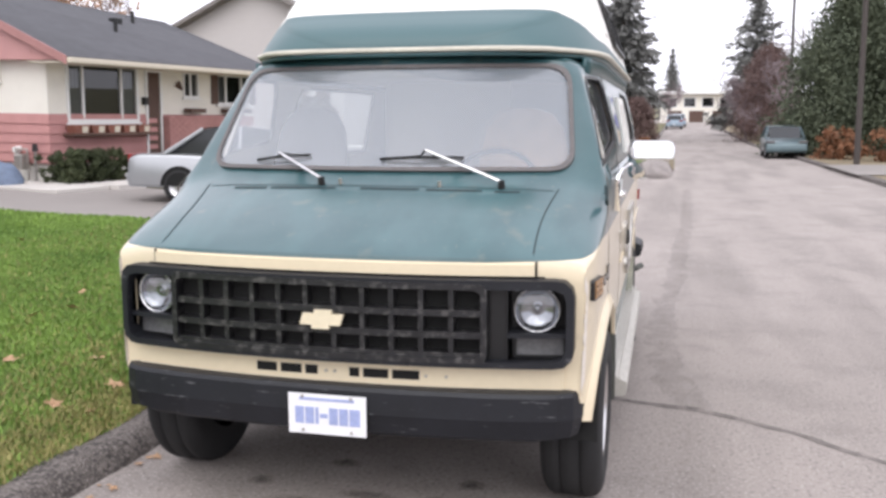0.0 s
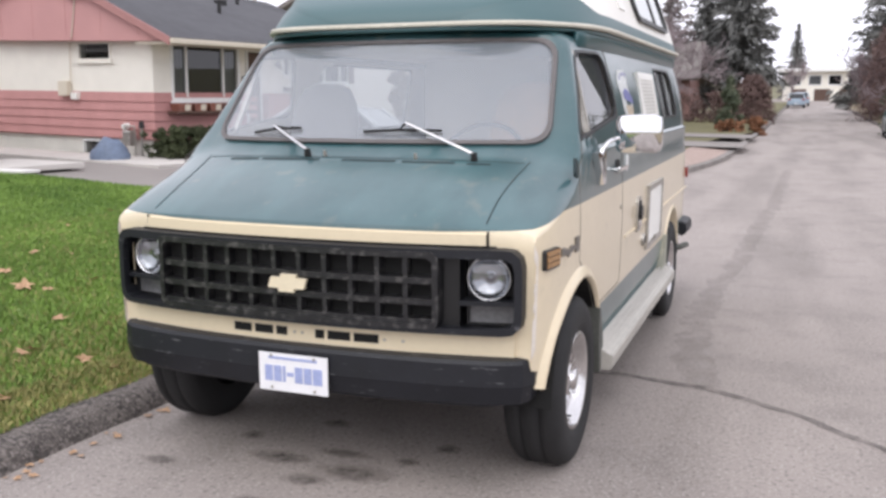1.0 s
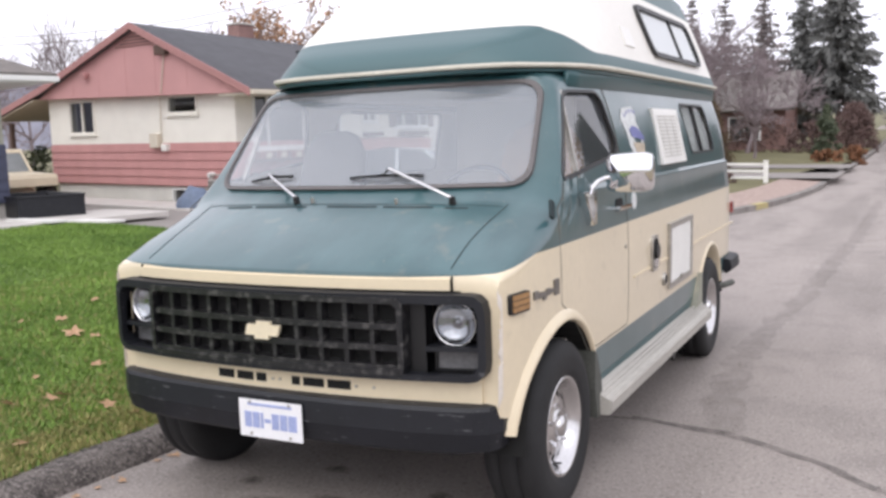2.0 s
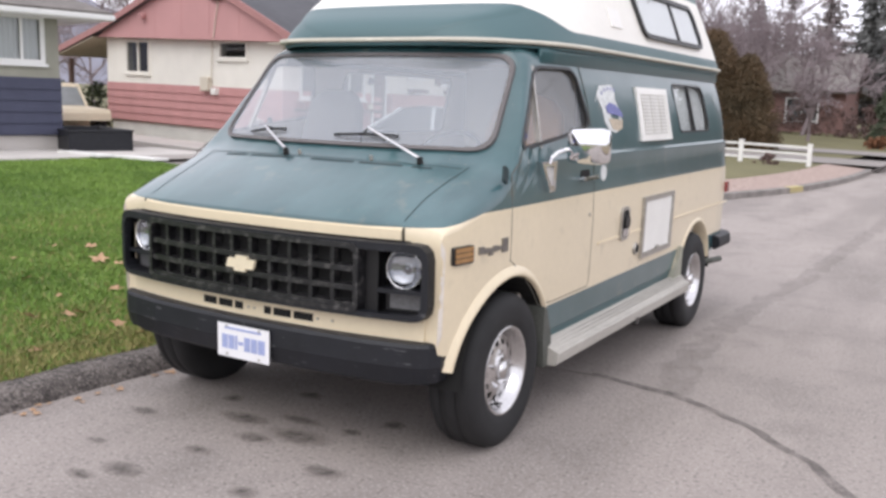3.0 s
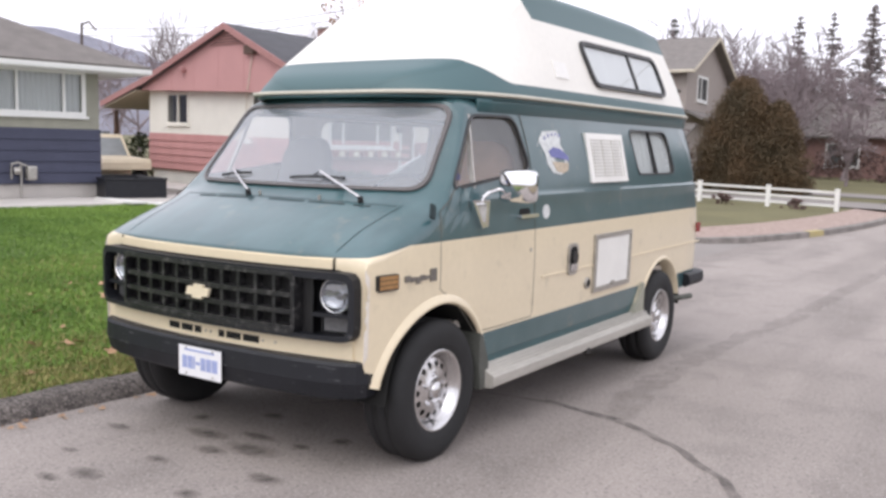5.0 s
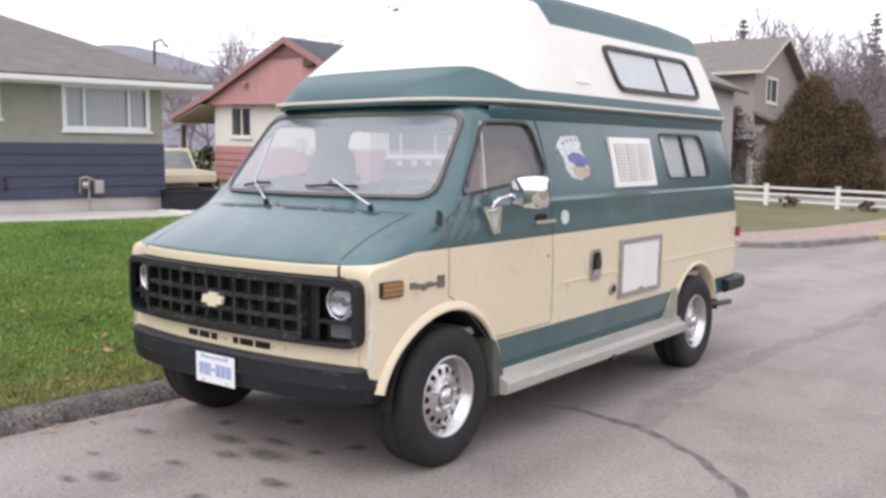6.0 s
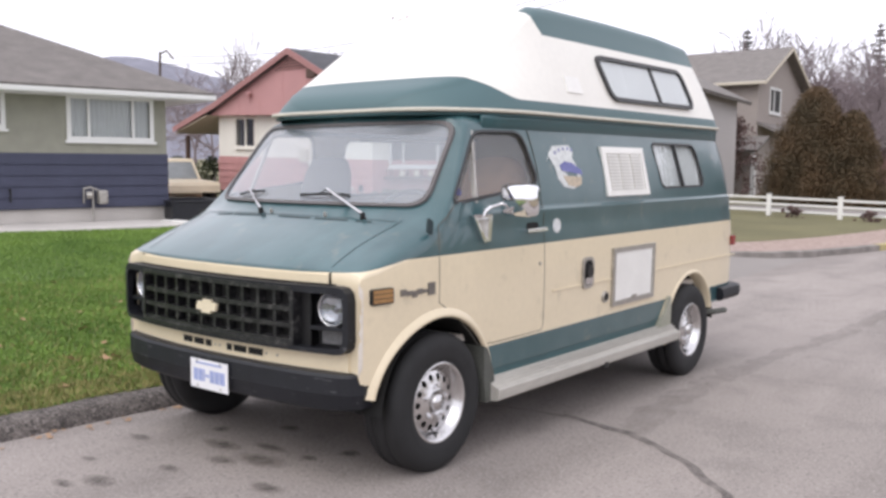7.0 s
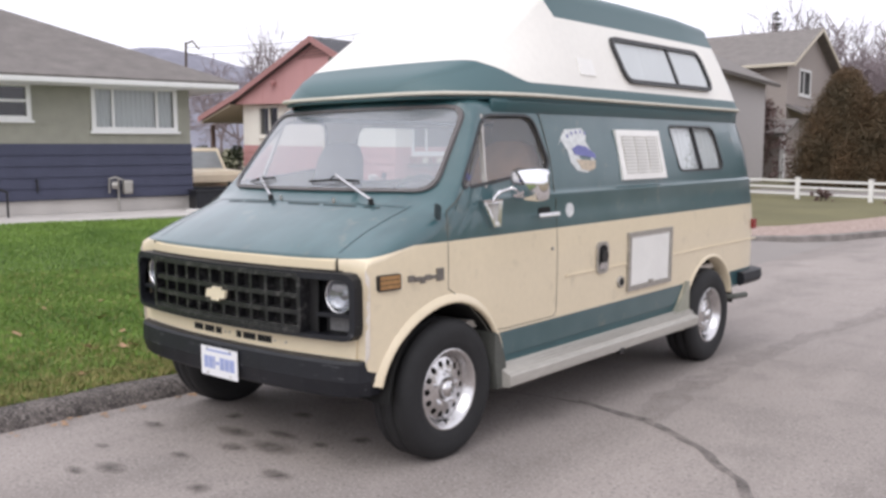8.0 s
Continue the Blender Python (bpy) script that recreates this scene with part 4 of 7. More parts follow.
half = [(0.0, 0.150), (0.3, 0.156), (0.6, 0.180), (0.76, 0.208), (0.835, 0.228), (0.880, 0.256), (0.900, 0.295), (0.903, 0.36)]
plan = [(-x, y) for x, y in half[:0:-1]] + half
part("front_bumper", bumper(plan, BP), M["black_paint"], van, "black painted steel bumper with scuffs")
for x in (-0.72, -0.02, 0.74):
    part("bumper_bolt", rod((x, front_y(x) - 0.04, 0.47), (x, front_y(x) - 0.062, 0.47), 0.007, n=8), M["steel"], van)
# number plate; its characters are plain bars
plate = part("number_plate", box(-0.148, 0.158, 0.108, 0.112, 0.410, 0.564, 0.001), M["plate"], van, "white number plate with blue bars")
part("plate_bar", box(-0.103, 0.112, 0.1062, 0.1085, 0.540, 0.550), M["plate_blue"], plate)
px = -0.120
for w in (0.034, 0.034, 0.012, 0.030, 0.034, 0.034, 0.040):
    h = 0.008 if w == 0.030 else 0.032
    part("plate_bar", box(px, px + w, 0.1062, 0.1085, 0.482 - h, 0.482 + h), M["plate_blue"], plate)
    px += w + 0.006
for x in (-0.09, 0.10):
    for z in (0.424, 0.554):
        part("plate_screw", rod((x, 0.109, z), (x, 0.104, z), 0.006, n=8), M["steel"], plate)

# wipers
for px, arm, b0, b1 in ((-0.213, (-0.455, 0.115), (-0.57, 0.06), (-0.31, 0.115)), (0.552, (0.215, 0.15), (0.02, 0.085), (0.375, 0.10))):
    yb = 0.655 + 0.10 * (abs(px) / 0.86) ** 2.2
    piv = Vector((px, yb, top_z(px, yb) + 0.012))
    w = part("wiper", rod(piv + Vector((0, 0, -0.012)), piv + Vector((0, -0.006, 0.020)), 0.016, 0.013, 12), M["black_plastic"], van, "windscreen wiper with bright arm")
    tip = Vector(screen_at(*arm, 0.030))
    part("arm", pipe([piv + Vector((0, 0, 0.012)), piv.lerp(tip, 0.25) + Vector((0, -0.008, 0.012)), tip], 0.0075, 8), M["alloy"], w, "bright metal wiper arm")
    bm = pipe([screen_at(b0[0] + (b1[0] - b0[0]) * t, b0[1] + (b1[1] - b0[1]) * t, 0.014 + 0.010 * math.sin(math.pi * t)) for t in np.linspace(0, 1, 7)], 0.0065, 6)
    part("blade", bm, M["black_rubber"], w, "black rubber blade")
    q = Vector(screen_at((b0[0] + b1[0]) / 2, (b0[1] + b1[1]) / 2, 0.026))
    part("bridge", pipe([screen_at(b0[0] * 0.7 + b1[0] * 0.3, b0[1] * 0.7 + b1[1] * 0.3, 0.02), q + Vector((0, -0.006, 0.004)), tip, screen_at(b0[0] * 0.25 + b1[0] * 0.75, b0[1] * 0.25 + b1[1] * 0.75, 0.02)], 0.005, 6), M["black_plastic"], w)

# ---- van: sides ----
def outline_ring(pts, w, proud, base=-0.002, s=1, mt="seam", name="joint", parent=None, closed=True):
    o = dense(pts, 0.08)
    to = lambda u, v, d: on_side(u, v, d, s)
    return part(name, frame_strip(offset_outline(o, w / 2), offset_outline(o, -w / 2), to, base, proud), M[mt], parent or body)


DOOR = [(0.795, 0.88), (0.93, 0.80), (1.05, 0.70), (1.14, 0.61), (1.30, 0.60), (1.775, 0.60), (1.795, 0.63), (1.795, 1.05), (1.790, 1.45), (1.765, 1.80), (1.72, 1.825), (1.36, 1.812), (1.31, 1.775), (1.02, 1.415), (0.96, 1.355), (0.80, 1.27)]
for s in (1, -1):
    d = outline_ring(DOOR, 0.0045, 0.0012, s=s, name="door_joint")
# door furniture of the driver's side
to1 = lambda u, v, d: on_side(u, v, d, 1)
handle = part("door_handle", prism(rounded([(1.575, 1.192), (1.785, 1.192), (1.785, 1.213), (1.575, 1.213)], 0.008), to1, 0.018, 0.034), M["chrome"], van, "chrome door handle")
# flat near-black patch paints the shade of the recess
part("handle_recess", prism(rounded([(1.60, 1.185), (1.74, 1.185), (1.73, 1.245), (1.61, 1.245)], 0.02), to1, -0.002, 0.003), M["dark"], handle)
for y in (1.59, 1.76):
    part("handle_post", rod(on_side(y, 1.20, 0.0), on_side(y, 1.20, 0.02), 0.009, n=8), M["chrome"], handle)
part("key_lock", rod(on_side(1.742, 1.0, -0.002), on_side(1.742, 1.0, 0.006), 0.011, n=14), M["steel"], van)
part("hinge", prism(rounded([(0.705, 1.245), (0.742, 1.225), (0.754, 1.295), (0.718, 1.315)], 0.012), to1, -0.002, 0.010), M["cowl_dark"], van, "dark green door hinge")
part("fuel_disc", rod(on_side(1.94, 1.213, -0.002), on_side(1.94, 1.213, 0.004), 0.043, n=24), M["sticker_w"], van, "pale round disc")
# decal: an uneven badge in three colours
dec = [(2.02, 1.63), (1.995, 1.60), (2.03, 1.655), (2.07, 1.695), (2.14, 1.70), (2.22, 1.705), (2.245, 1.66), (2.23, 1.62), (2.265, 1.56), (2.285, 1.50), (2.26, 1.445), (2.20, 1.425), (2.12, 1.44), (2.075, 1.49), (2.06, 1.56)]
dec = [(u - 0.03, v) for u, v in dec]
to_decal = lambda u, v, d: on_side(2.12 + (u - 2.13) * 1.32, 1.565 + (v - 1.565) * 0.97, d, 1)
decal = part("decal", prism(dec, to_decal, 0.0, 0.002), M["sticker_w"], van, "faded white, blue and tan decal")
part("decal_field", prism([(2.07, 1.575), (2.12, 1.60), (2.19, 1.59), (2.262, 1.545), (2.268, 1.515), (2.17, 1.53), (2.085, 1.54)], to_decal, 0.002, 0.0035), M["sticker_b"], decal)
part("decal_field", prism([(2.09, 1.51), (2.26, 1.50), (2.25, 1.452), (2.20, 1.435), (2.13, 1.448)], to_decal, 0.002, 0.0035), M["sticker_t"], decal)
for k, (u, v) in enumerate(((2.05, 1.655), (2.09, 1.672), (2.13, 1.68), (2.17, 1.682), (2.205, 1.675))):
    part("decal_bar", prism([(u - 0.007, v - 0.011), (u + 0.006, v - 0.010), (u + 0.010, v + 0.009), (u - 0.003, v + 0.010)], to_decal, 0.002, 0.0035), M["sticker_b"], decal)
# white louvred vent
# grey backing puts the shade between the louvres into the colour
M["vent_back"] = mat("vent_shadow_grey", (0.66, 0.65, 0.61), 0.8, var=0.1)
vent = part("fridge_vent", prism(rounded([(2.615, 1.385), (3.205, 1.385), (3.185, 1.685), (2.60, 1.685)], 0.012), to1, -0.002, 0.010), M["vent_back"], van, "white louvred plastic vent panel")
part("vent_border", frame_strip([(2.60, 1.372), (3.22, 1.372), (3.20, 1.698), (2.587, 1.698)], [(2.645, 1.41), (3.165, 1.41), (3.150, 1.655), (2.635, 1.655)], to1, -0.002, 0.020), M["vent_white"], vent)
for c in range(3):
    for k in range(11):
        z = 1.420 + k * 0.0215
        y0 = 2.655 + c * 0.168
        part("louvre", prism([(y0, z), (y0 + 0.145, z), (y0 + 0.145, z + 0.012), (y0, z + 0.012)], to1, 0.008, 0.019), M["vent_white"], vent)
# outside service hatch with louvres
hatch = part("service_hatch", prism([(2.655, 0.655), (3.245, 0.655), (3.250, 1.005), (2.655, 1.005)], to1, -0.002, 0.008), M["vent_white"], van, "white louvred hatch in a worn metal frame")
part("hatch_frame", frame_strip([(2.635, 0.635), (3.265, 0.635), (3.27, 1.025), (2.635, 1.025)], [(2.665, 0.665), (3.235, 0.665), (3.24, 0.995), (2.665, 0.995)], to1, -0.002, 0.020), M["steel"], hatch)
for k in range(15):
    z = 0.675 + k * 0.0205
    part("louvre", prism([(2.685, z), (3.215, z), (3.215, z + 0.010), (2.685, z + 0.010)], to1, 0.006, 0.013), M["vent_white"], hatch)
part("latch", box(0.99, 1.0, 2.93, 2.98, 0.662, 0.685), M["steel"], hatch)
# fuel filler and pipe
filler = part("fuel_filler", prism(rounded([(2.235, 0.795), (2.375, 0.795), (2.375, 0.995), (2.235, 0.995)], 0.045), to1, -0.002, 0.014), M["steel"], van, "metal fuel filler housing with dark caps")
# near-black patch paints the shade here and in the pipe mouth
part("filler_well", prism(rounded([(2.255, 0.815), (2.355, 0.815), (2.355, 0.975), (2.255, 0.975)], 0.04), to1, 0.012, 0.0155), M["dark"], filler)
part("filler_cap", rod(on_side(2.305, 0.905, 0.01), on_side(2.305, 0.905, 0.030), 0.040, n=18), M["black_plastic"], filler)
part("filler_lid", prism(rounded([(2.26, 0.82), (2.35, 0.82), (2.35, 0.865), (2.26, 0.865)], 0.012), to1, 0.014, 0.021), M["alloy"], filler)
hole = part("service_pipe", rod(on_side(2.55, 0.712, -0.002), on_side(2.55, 0.712, 0.016), 0.040, 0.036, 20), M["steel"], van, "round service pipe")
part("pipe_mouth", rod(on_side(2.55, 0.712, 0.014), on_side(2.55, 0.712, 0.018), 0.025, n=16), M["dark"], hole)
# thin moulding
for y0, y1 in ((1.89, 2.23), (2.38, 2.632), (3.272, 4.86)):
    part("side_moulding", prism(dense([(y0, 0.817), (y1, 0.817), (y1, 0.829), (y0, 0.829)], 0.2), to1, -0.002, 0.007), M["cream"], body)
# marker lamp and script
mark = part("side_marker", prism(rounded([(0.316, 0.919), (0.448, 0.919), (0.448, 0.995), (0.316, 0.995)], 0.012), to1, -0.004, 0.016), M["black_plastic"], van, "amber side marker lamp in a black frame")
for k in range(3):
    z = 0.928 + 0.022 * k
    part("marker_lens", prism([(0.325, z), (0.439, z), (0.439, z + 0.018), (0.325, z + 0.018)], to1, 0.014, 0.020), M["amber"], mark)
for y0, y1, z0, z1 in ((0.505, 0.545, 0.945, 0.975), (0.55, 0.585, 0.942, 0.965), (0.59, 0.62, 0.930, 0.962), (0.625, 0.66, 0.942, 0.968), (0.665, 0.70, 0.945, 0.962), (0.51, 0.69, 0.952, 0.957), (0.705, 0.755, 0.930, 0.992)):
    part("name_bar", prism([(y0, z0), (y1, z0), (y1, z1), (y0, z1)], to1, -0.001, 0.007), M["grey_script"], van)
# tail lamp wrap
part("tail_lamp", prism([(4.775, 0.905), (4.85, 0.905), (4.85, 0.985), (4.775, 0.985)], to1, -0.004, 0.014), M["red_lens"], van, "dark red wrap-round tail lamp")


# wheel-arch flares
def flare(cy, cz, s, a0, a1, r_in=0.430, r_out=0.478, h=0.022, stretch_=0.0):
    bm = bmesh.new()
    rows = []
    for a in np.linspace(radians(a0), radians(a1), 36):
        c, q = math.cos(a), math.sin(a)
        ring_ = []
        # the arch runs out straighter towards the front
        e = stretch_ * smoothstep((math.degrees(a) - 105) / 60)
        for r, d in ((r_in + e, -0.10), (r_in + e, h * 0.7), (r_in + e + 0.007, h), (r_in + e + 0.018, h * 0.85), (r_out + e * 0.6 - 0.01, h * 0.3), (r_out + e * 0.6, -0.004)):
            y, z = cy + r * c, cz + r * q
            ring_.append(bm.verts.new(on_side(y, max(0.2, z), d, s)))
        rows.append(ring_)
    for a, b in zip(rows, rows[1:]):
        for i in range(5):
            bm.faces.new((a[i], a[i + 1], b[i + 1], b[i]))
    bmesh.ops.recalc_face_normals(bm, faces=bm.faces[:])
    return part("wheel_flare", bm, M["cream"], van, "cream moulded wheel-arch flare", smooth=True)


for s in (1, -1):
    flare(0.80, 0.365, s, -3, 168, 0.440, 0.490, 0.024, 0.030)
    flare(3.975, 0.31, s, 14, 190, 0.425, 0.458, 0.011)
    # wheel wells, near-black to hold the shade inside the arches
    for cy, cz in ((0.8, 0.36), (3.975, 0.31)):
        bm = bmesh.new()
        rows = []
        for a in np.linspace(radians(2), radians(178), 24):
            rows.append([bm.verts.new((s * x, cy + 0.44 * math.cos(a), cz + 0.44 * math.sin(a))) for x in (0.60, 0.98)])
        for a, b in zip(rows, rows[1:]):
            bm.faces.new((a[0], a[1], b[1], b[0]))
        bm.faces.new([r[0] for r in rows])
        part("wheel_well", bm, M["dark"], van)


# running boards with end gussets
def running_board(s):
    prof = [(0.90, 0.416), (0.950, 0.413), (0.962, 0.408), (1.036, 0.366), (1.050, 0.362), (1.056, 0.354), (1.053, 0.302), (1.040, 0.290), (0.90, 0.290)]
    bm = bmesh.new()
    rows = [[bm.verts.new((s * x, y, z - 0.008 * (y - 1.2))) for x, z in prof] for y in (1.225, 1.8, 2.5, 3.1, 3.60)]
    for a, b in zip(rows, rows[1:]):
        for i in range(len(prof)):
            j = (i + 1) % len(prof)
            bm.faces.new((a[i], a[j], b[j], b[i]))
    bm.faces.new(rows[0])
    bm.faces.new(rows[-1][::-1])
    bmesh.ops.recalc_face_normals(bm, faces=bm.faces[:])
    ob = part("running_board", bm, M["board"], van, "grey aluminium running board")
    for x, z in ((0.982, 0.398), (1.0, 0.388), (1.018, 0.3775)):
        part("tread_rib", prism([(x - 0.004, z), (x + 0.004, z - 0.0046), (x + 0.005, z - 0.001), (x - 0.003, z + 0.0036)], lambda u, v, d: (s * u, d, v), 1.24, 3.58), M["board"], ob)
    part("gusset", prism([(1.165, 0.60), (1.195, 0.585), (1.255, 0.44), (1.27, 0.295), (1.185, 0.285), (1.16, 0.42)], lambda u, v, d: (s * d, u, v), 0.86, 1.000), M["flap"], ob, "dark splash guard behind the front wheel")
    part("gusset", prism([(3.36, 0.385), (3.555, 0.385), (3.565, 0.60), (3.53, 0.60), (3.49, 0.51)], lambda u, v, d: (s * d, u, v), 0.90, 1.000), M["gusset"], ob, "grey splash guard")
    return ob


M["gusset"] = mat("splash_guard", (0.30, 0.30, 0.245), 0.6, var=0.12, scale=6)
M["flap"] = mat("front_splash_guard", (0.085, 0.088, 0.078), 0.7, var=0.2, scale=6)
for s in (1, -1):
    running_board(s)
for s in (1, -1):
    part("sill_edge", box(*sorted((s * 0.925, s * 0.958)), 1.20, 3.56, 0.395, 0.468, 0.006), M["green"], body)
part("board_bracket", box(1.02, 1.056, 2.43, 2.48, 0.262, 0.30), M["black_plastic"], van)

# rear bumper
rp = [(-0.99, 4.62), (-0.995, 4.86), (-0.97, 4.95), (-0.90, 5.0), (0, 5.02), (0.90, 5.0), (0.97, 4.95), (0.995, 4.86), (0.99, 4.52)]
bm = bumper(rp[::-1], [(0.0, 0.40), (0.035, 0.42), (0.045, 0.50), (0.035, 0.555), (0.0, 0.565), (-0.10, 0.56)])
part("rear_bumper", bm, M["black_paint"], van, "black rear bumper")
part("tow_stub", pipe([(0.80, 4.30, 0.37), (0.99, 4.42, 0.375), (1.03, 4.56, 0.378)], 0.024, 10), M["flap"], van, "exhaust stub")

# near-black chassis boxes added to block light, so the street below stays dark
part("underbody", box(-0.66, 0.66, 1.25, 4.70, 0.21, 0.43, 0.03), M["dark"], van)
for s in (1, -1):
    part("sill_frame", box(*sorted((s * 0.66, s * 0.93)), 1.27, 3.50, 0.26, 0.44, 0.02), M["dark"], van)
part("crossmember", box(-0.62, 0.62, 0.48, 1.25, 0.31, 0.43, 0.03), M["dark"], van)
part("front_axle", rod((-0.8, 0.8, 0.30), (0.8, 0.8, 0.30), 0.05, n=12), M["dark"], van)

# mirrors
def mirror(s):
    head = box(1.030, 1.235, 1.245, 1.350, 1.302, 1.474, 0.030)
    if s < 0:
        bmesh.ops.scale(head, vec=(-1, 1, 1), verts=head.verts[:])
        bmesh.ops.reverse_faces(head, faces=head.faces[:])
    ob = part("door_mirror", head, M["chrome"], van, "chrome door mirror on a bracket", smooth=True)
    part("mirror_glass", box(*sorted((s * 1.05, s * 1.20)), 1.342, 1.348, 1.325, 1.455, 0.002), M["reflector"], ob)
    part("arm", pipe([(s * 1.075, 1.29, 1.370), (s * 1.035, 1.255, 1.368), (s * 1.010, 1.20, 1.352), (s * 0.995, 1.165, 1.325), (s * 0.990, 1.155, 1.300)], 0.010, 8), M["chrome"], ob)
    to = lambda u, v, d: on_side(u, v, d, s)
    part("bracket", frame_strip([(1.065, 1.312), (1.235, 1.312), (1.210, 1.168), (1.150, 1.165)], [(1.100, 1.290), (1.200, 1.290), (1.186, 1.195), (1.160, 1.195)], to, 0.0, 0.030), M["chrome"], ob)
    part("bracket_plate", prism([(1.100, 1.290), (1.200, 1.290), (1.186, 1.195), (1.160, 1.195)], to, 0.0, 0.012), M["steel"], ob)
    return ob


mirror(1)
part("window_sticker", rod(on_side(1.045, 1.432, -0.012), on_side(1.045, 1.432, -0.009), 0.020, n=14), M["sticker_b"], van, "small round blue sticker")

# ---- van: high roof fittings ----
tor = lambda u, v, d: roof_side(u, v, d, 1)
TOPWIN = [(2.83, 2.030), (4.175, 2.035), (4.10, 2.305), (2.745, 2.300)]
o = rounded(TOPWIN, 0.075, 5)
bm = bmesh.new()
bm.faces.new([bm.verts.new(tor(u, v, 0.013)) for u, v in o])
pane = part("roof_window", bm, M["clear"], roof, "two-pane roof window with pale curtains")
pane.visible_shadow = False
part("window_frame", frame_strip(offset_outline(o, 0.020), offset_outline(o, -0.009), tor, -0.006, 0.026), M["rubber_seal"], pane)
part("curtain", prism(o, tor, 0.0, 0.004), M["curtain"], pane)
part("window_bar", prism([(3.585, 2.03), (3.612, 2.03), (3.57, 2.305), (3.543, 2.305)], tor, 0.0, 0.022), M["rubber_seal"], pane)
part("roof_vent", prism([(2.25, 2.035), (2.435, 2.032), (2.425, 2.135), (2.245, 2.140)], tor, -0.002, 0.008), M["vent_white"], roof, "small flush vent cover")


# ---- wheels ----
def wheel(cx, cy, cz, s):
    R, W = 0.362, 0.235
    m = UNRAKE @ pose(cx, cy, cz, 0, 0, 0 if s > 0 else 180)
    prof = [(0.205, -W * 0.5), (0.25, -W * 0.52), (0.31, -W * 0.52), (0.335, -W * 0.47), (R - 0.008, -W * 0.40), (R, -W * 0.30), (R, -0.044), (R - 0.008, -0.042), (R - 0.008, -0.036), (R, -0.034), (R, 0.034), (R - 0.008, 0.036), (R - 0.008, 0.042), (R, 0.044), (R, W * 0.30), (R - 0.008, W * 0.40), (0.338, W * 0.46), (0.328, W * 0.485), (0.31, W * 0.51), (0.285, W * 0.525), (0.272, W * 0.515), (0.250, W * 0.52), (0.226, W * 0.49), (0.208, W * 0.45)]
    w = part("wheel", revolve(prof, 64), M["black_rubber"], van, "black tyre on a polished alloy rim", True, m)
    rim = part("rim", revolve([(0.210, W * 0.46), (0.206, W * 0.475), (0.196, W * 0.46), (0.190, W * 0.38), (0.180, W * 0.34), (0.176, W * 0.22), (0.170, W * 0.20), (0.165, W * 0.10), (0.160, -W * 0.4)], 56), M["alloy"], w, "polished alloy rim", True)
    o = 0.026
    face = revolve([(0.168, 0.020 + o), (0.160, 0.034 + o), (0.120, 0.046 + o), (0.080, 0.050 + o), (0.062, 0.060 + o), (0.050, 0.050 + o), (0.050, 0.0), (0.168, 0.0), (0.168, 0.020 + o)], 56)
    bmesh.ops.remove_doubles(face, verts=face.verts[:], dist=1e-5)
    bmesh.ops.recalc_face_normals(face, faces=face.faces[:])
    f = part("rim_face", face, M["alloy"], w, "drilled alloy wheel face", True)
    cs = []
    for i in range(14):
        a = 2 * math.pi * i / 14
        bmc = rod((-0.05, 0.132 * math.cos(a), 0.132 * math.sin(a)), (0.12, 0.132 * math.cos(a), 0.132 * math.sin(a)), 0.0165, n=14)
        cs.append(cutter(bmc))
    f.parent = None
    f.matrix_world = Matrix()
    bpy.context.view_layer.update()
    cut(f, cs)
    f.data.set_sharp_from_angle(angle=radians(35))
    f.parent = w
    f.matrix_local = Matrix()
    part("brake_drum", rod((-0.03, 0, 0), (-0.004, 0, 0), 0.166, n=32), M["dark"], w)
    part("hub_cap", revolve([(0.046, 0.02), (0.046, 0.068 + o), (0.040, 0.080 + o), (0.001, 0.084 + o)], 32), M["alloy"], w, "", True)
    for i in range(5):
        a = 2 * math.pi * i / 5 + 0.3
        part("lug_nut", rod((0.045, 0.083 * math.cos(a), 0.083 * math.sin(a)), (0.070 + o, 0.083 * math.cos(a), 0.083 * math.sin(a)), 0.012, 0.010, 6), M["chrome"], w)
    part("valve_stem", rod((0.05, 0.02, -0.172), (0.085, 0.02, -0.168), 0.005, n=6), M["black_rubber"], w)
    return w


for s in (1, -1):
    wheel(0.035 + s * 0.868, 0.80, 0.360, s)
    wheel(0.035 + s * 0.868, 3.975, 0.360, s)

# ---- van: cabin ----
part("cabin_floor", box(-0.88, 0.88, 0.85, 4.6, 0.62, 0.66), M["liner"], van)
dash = part("dashboard", box(-0.78, 0.78, 0.86, 1.12, 0.95, 1.318, 0.04), M["dash"], van, "tan dashboard")
part("instrument_hood", box(0.22, 0.66, 1.0, 1.16, 1.27, 1.35, 0.025), M["dash"], dash)
part("engine_cover", box(-0.25, 0.22, 0.95, 1.75, 0.66, 1.02, 0.06), M["dash"], van)
part("partition", box(-0.85, 0.10, 3.6, 3.63, 0.66, 1.84), M["dash"], van)


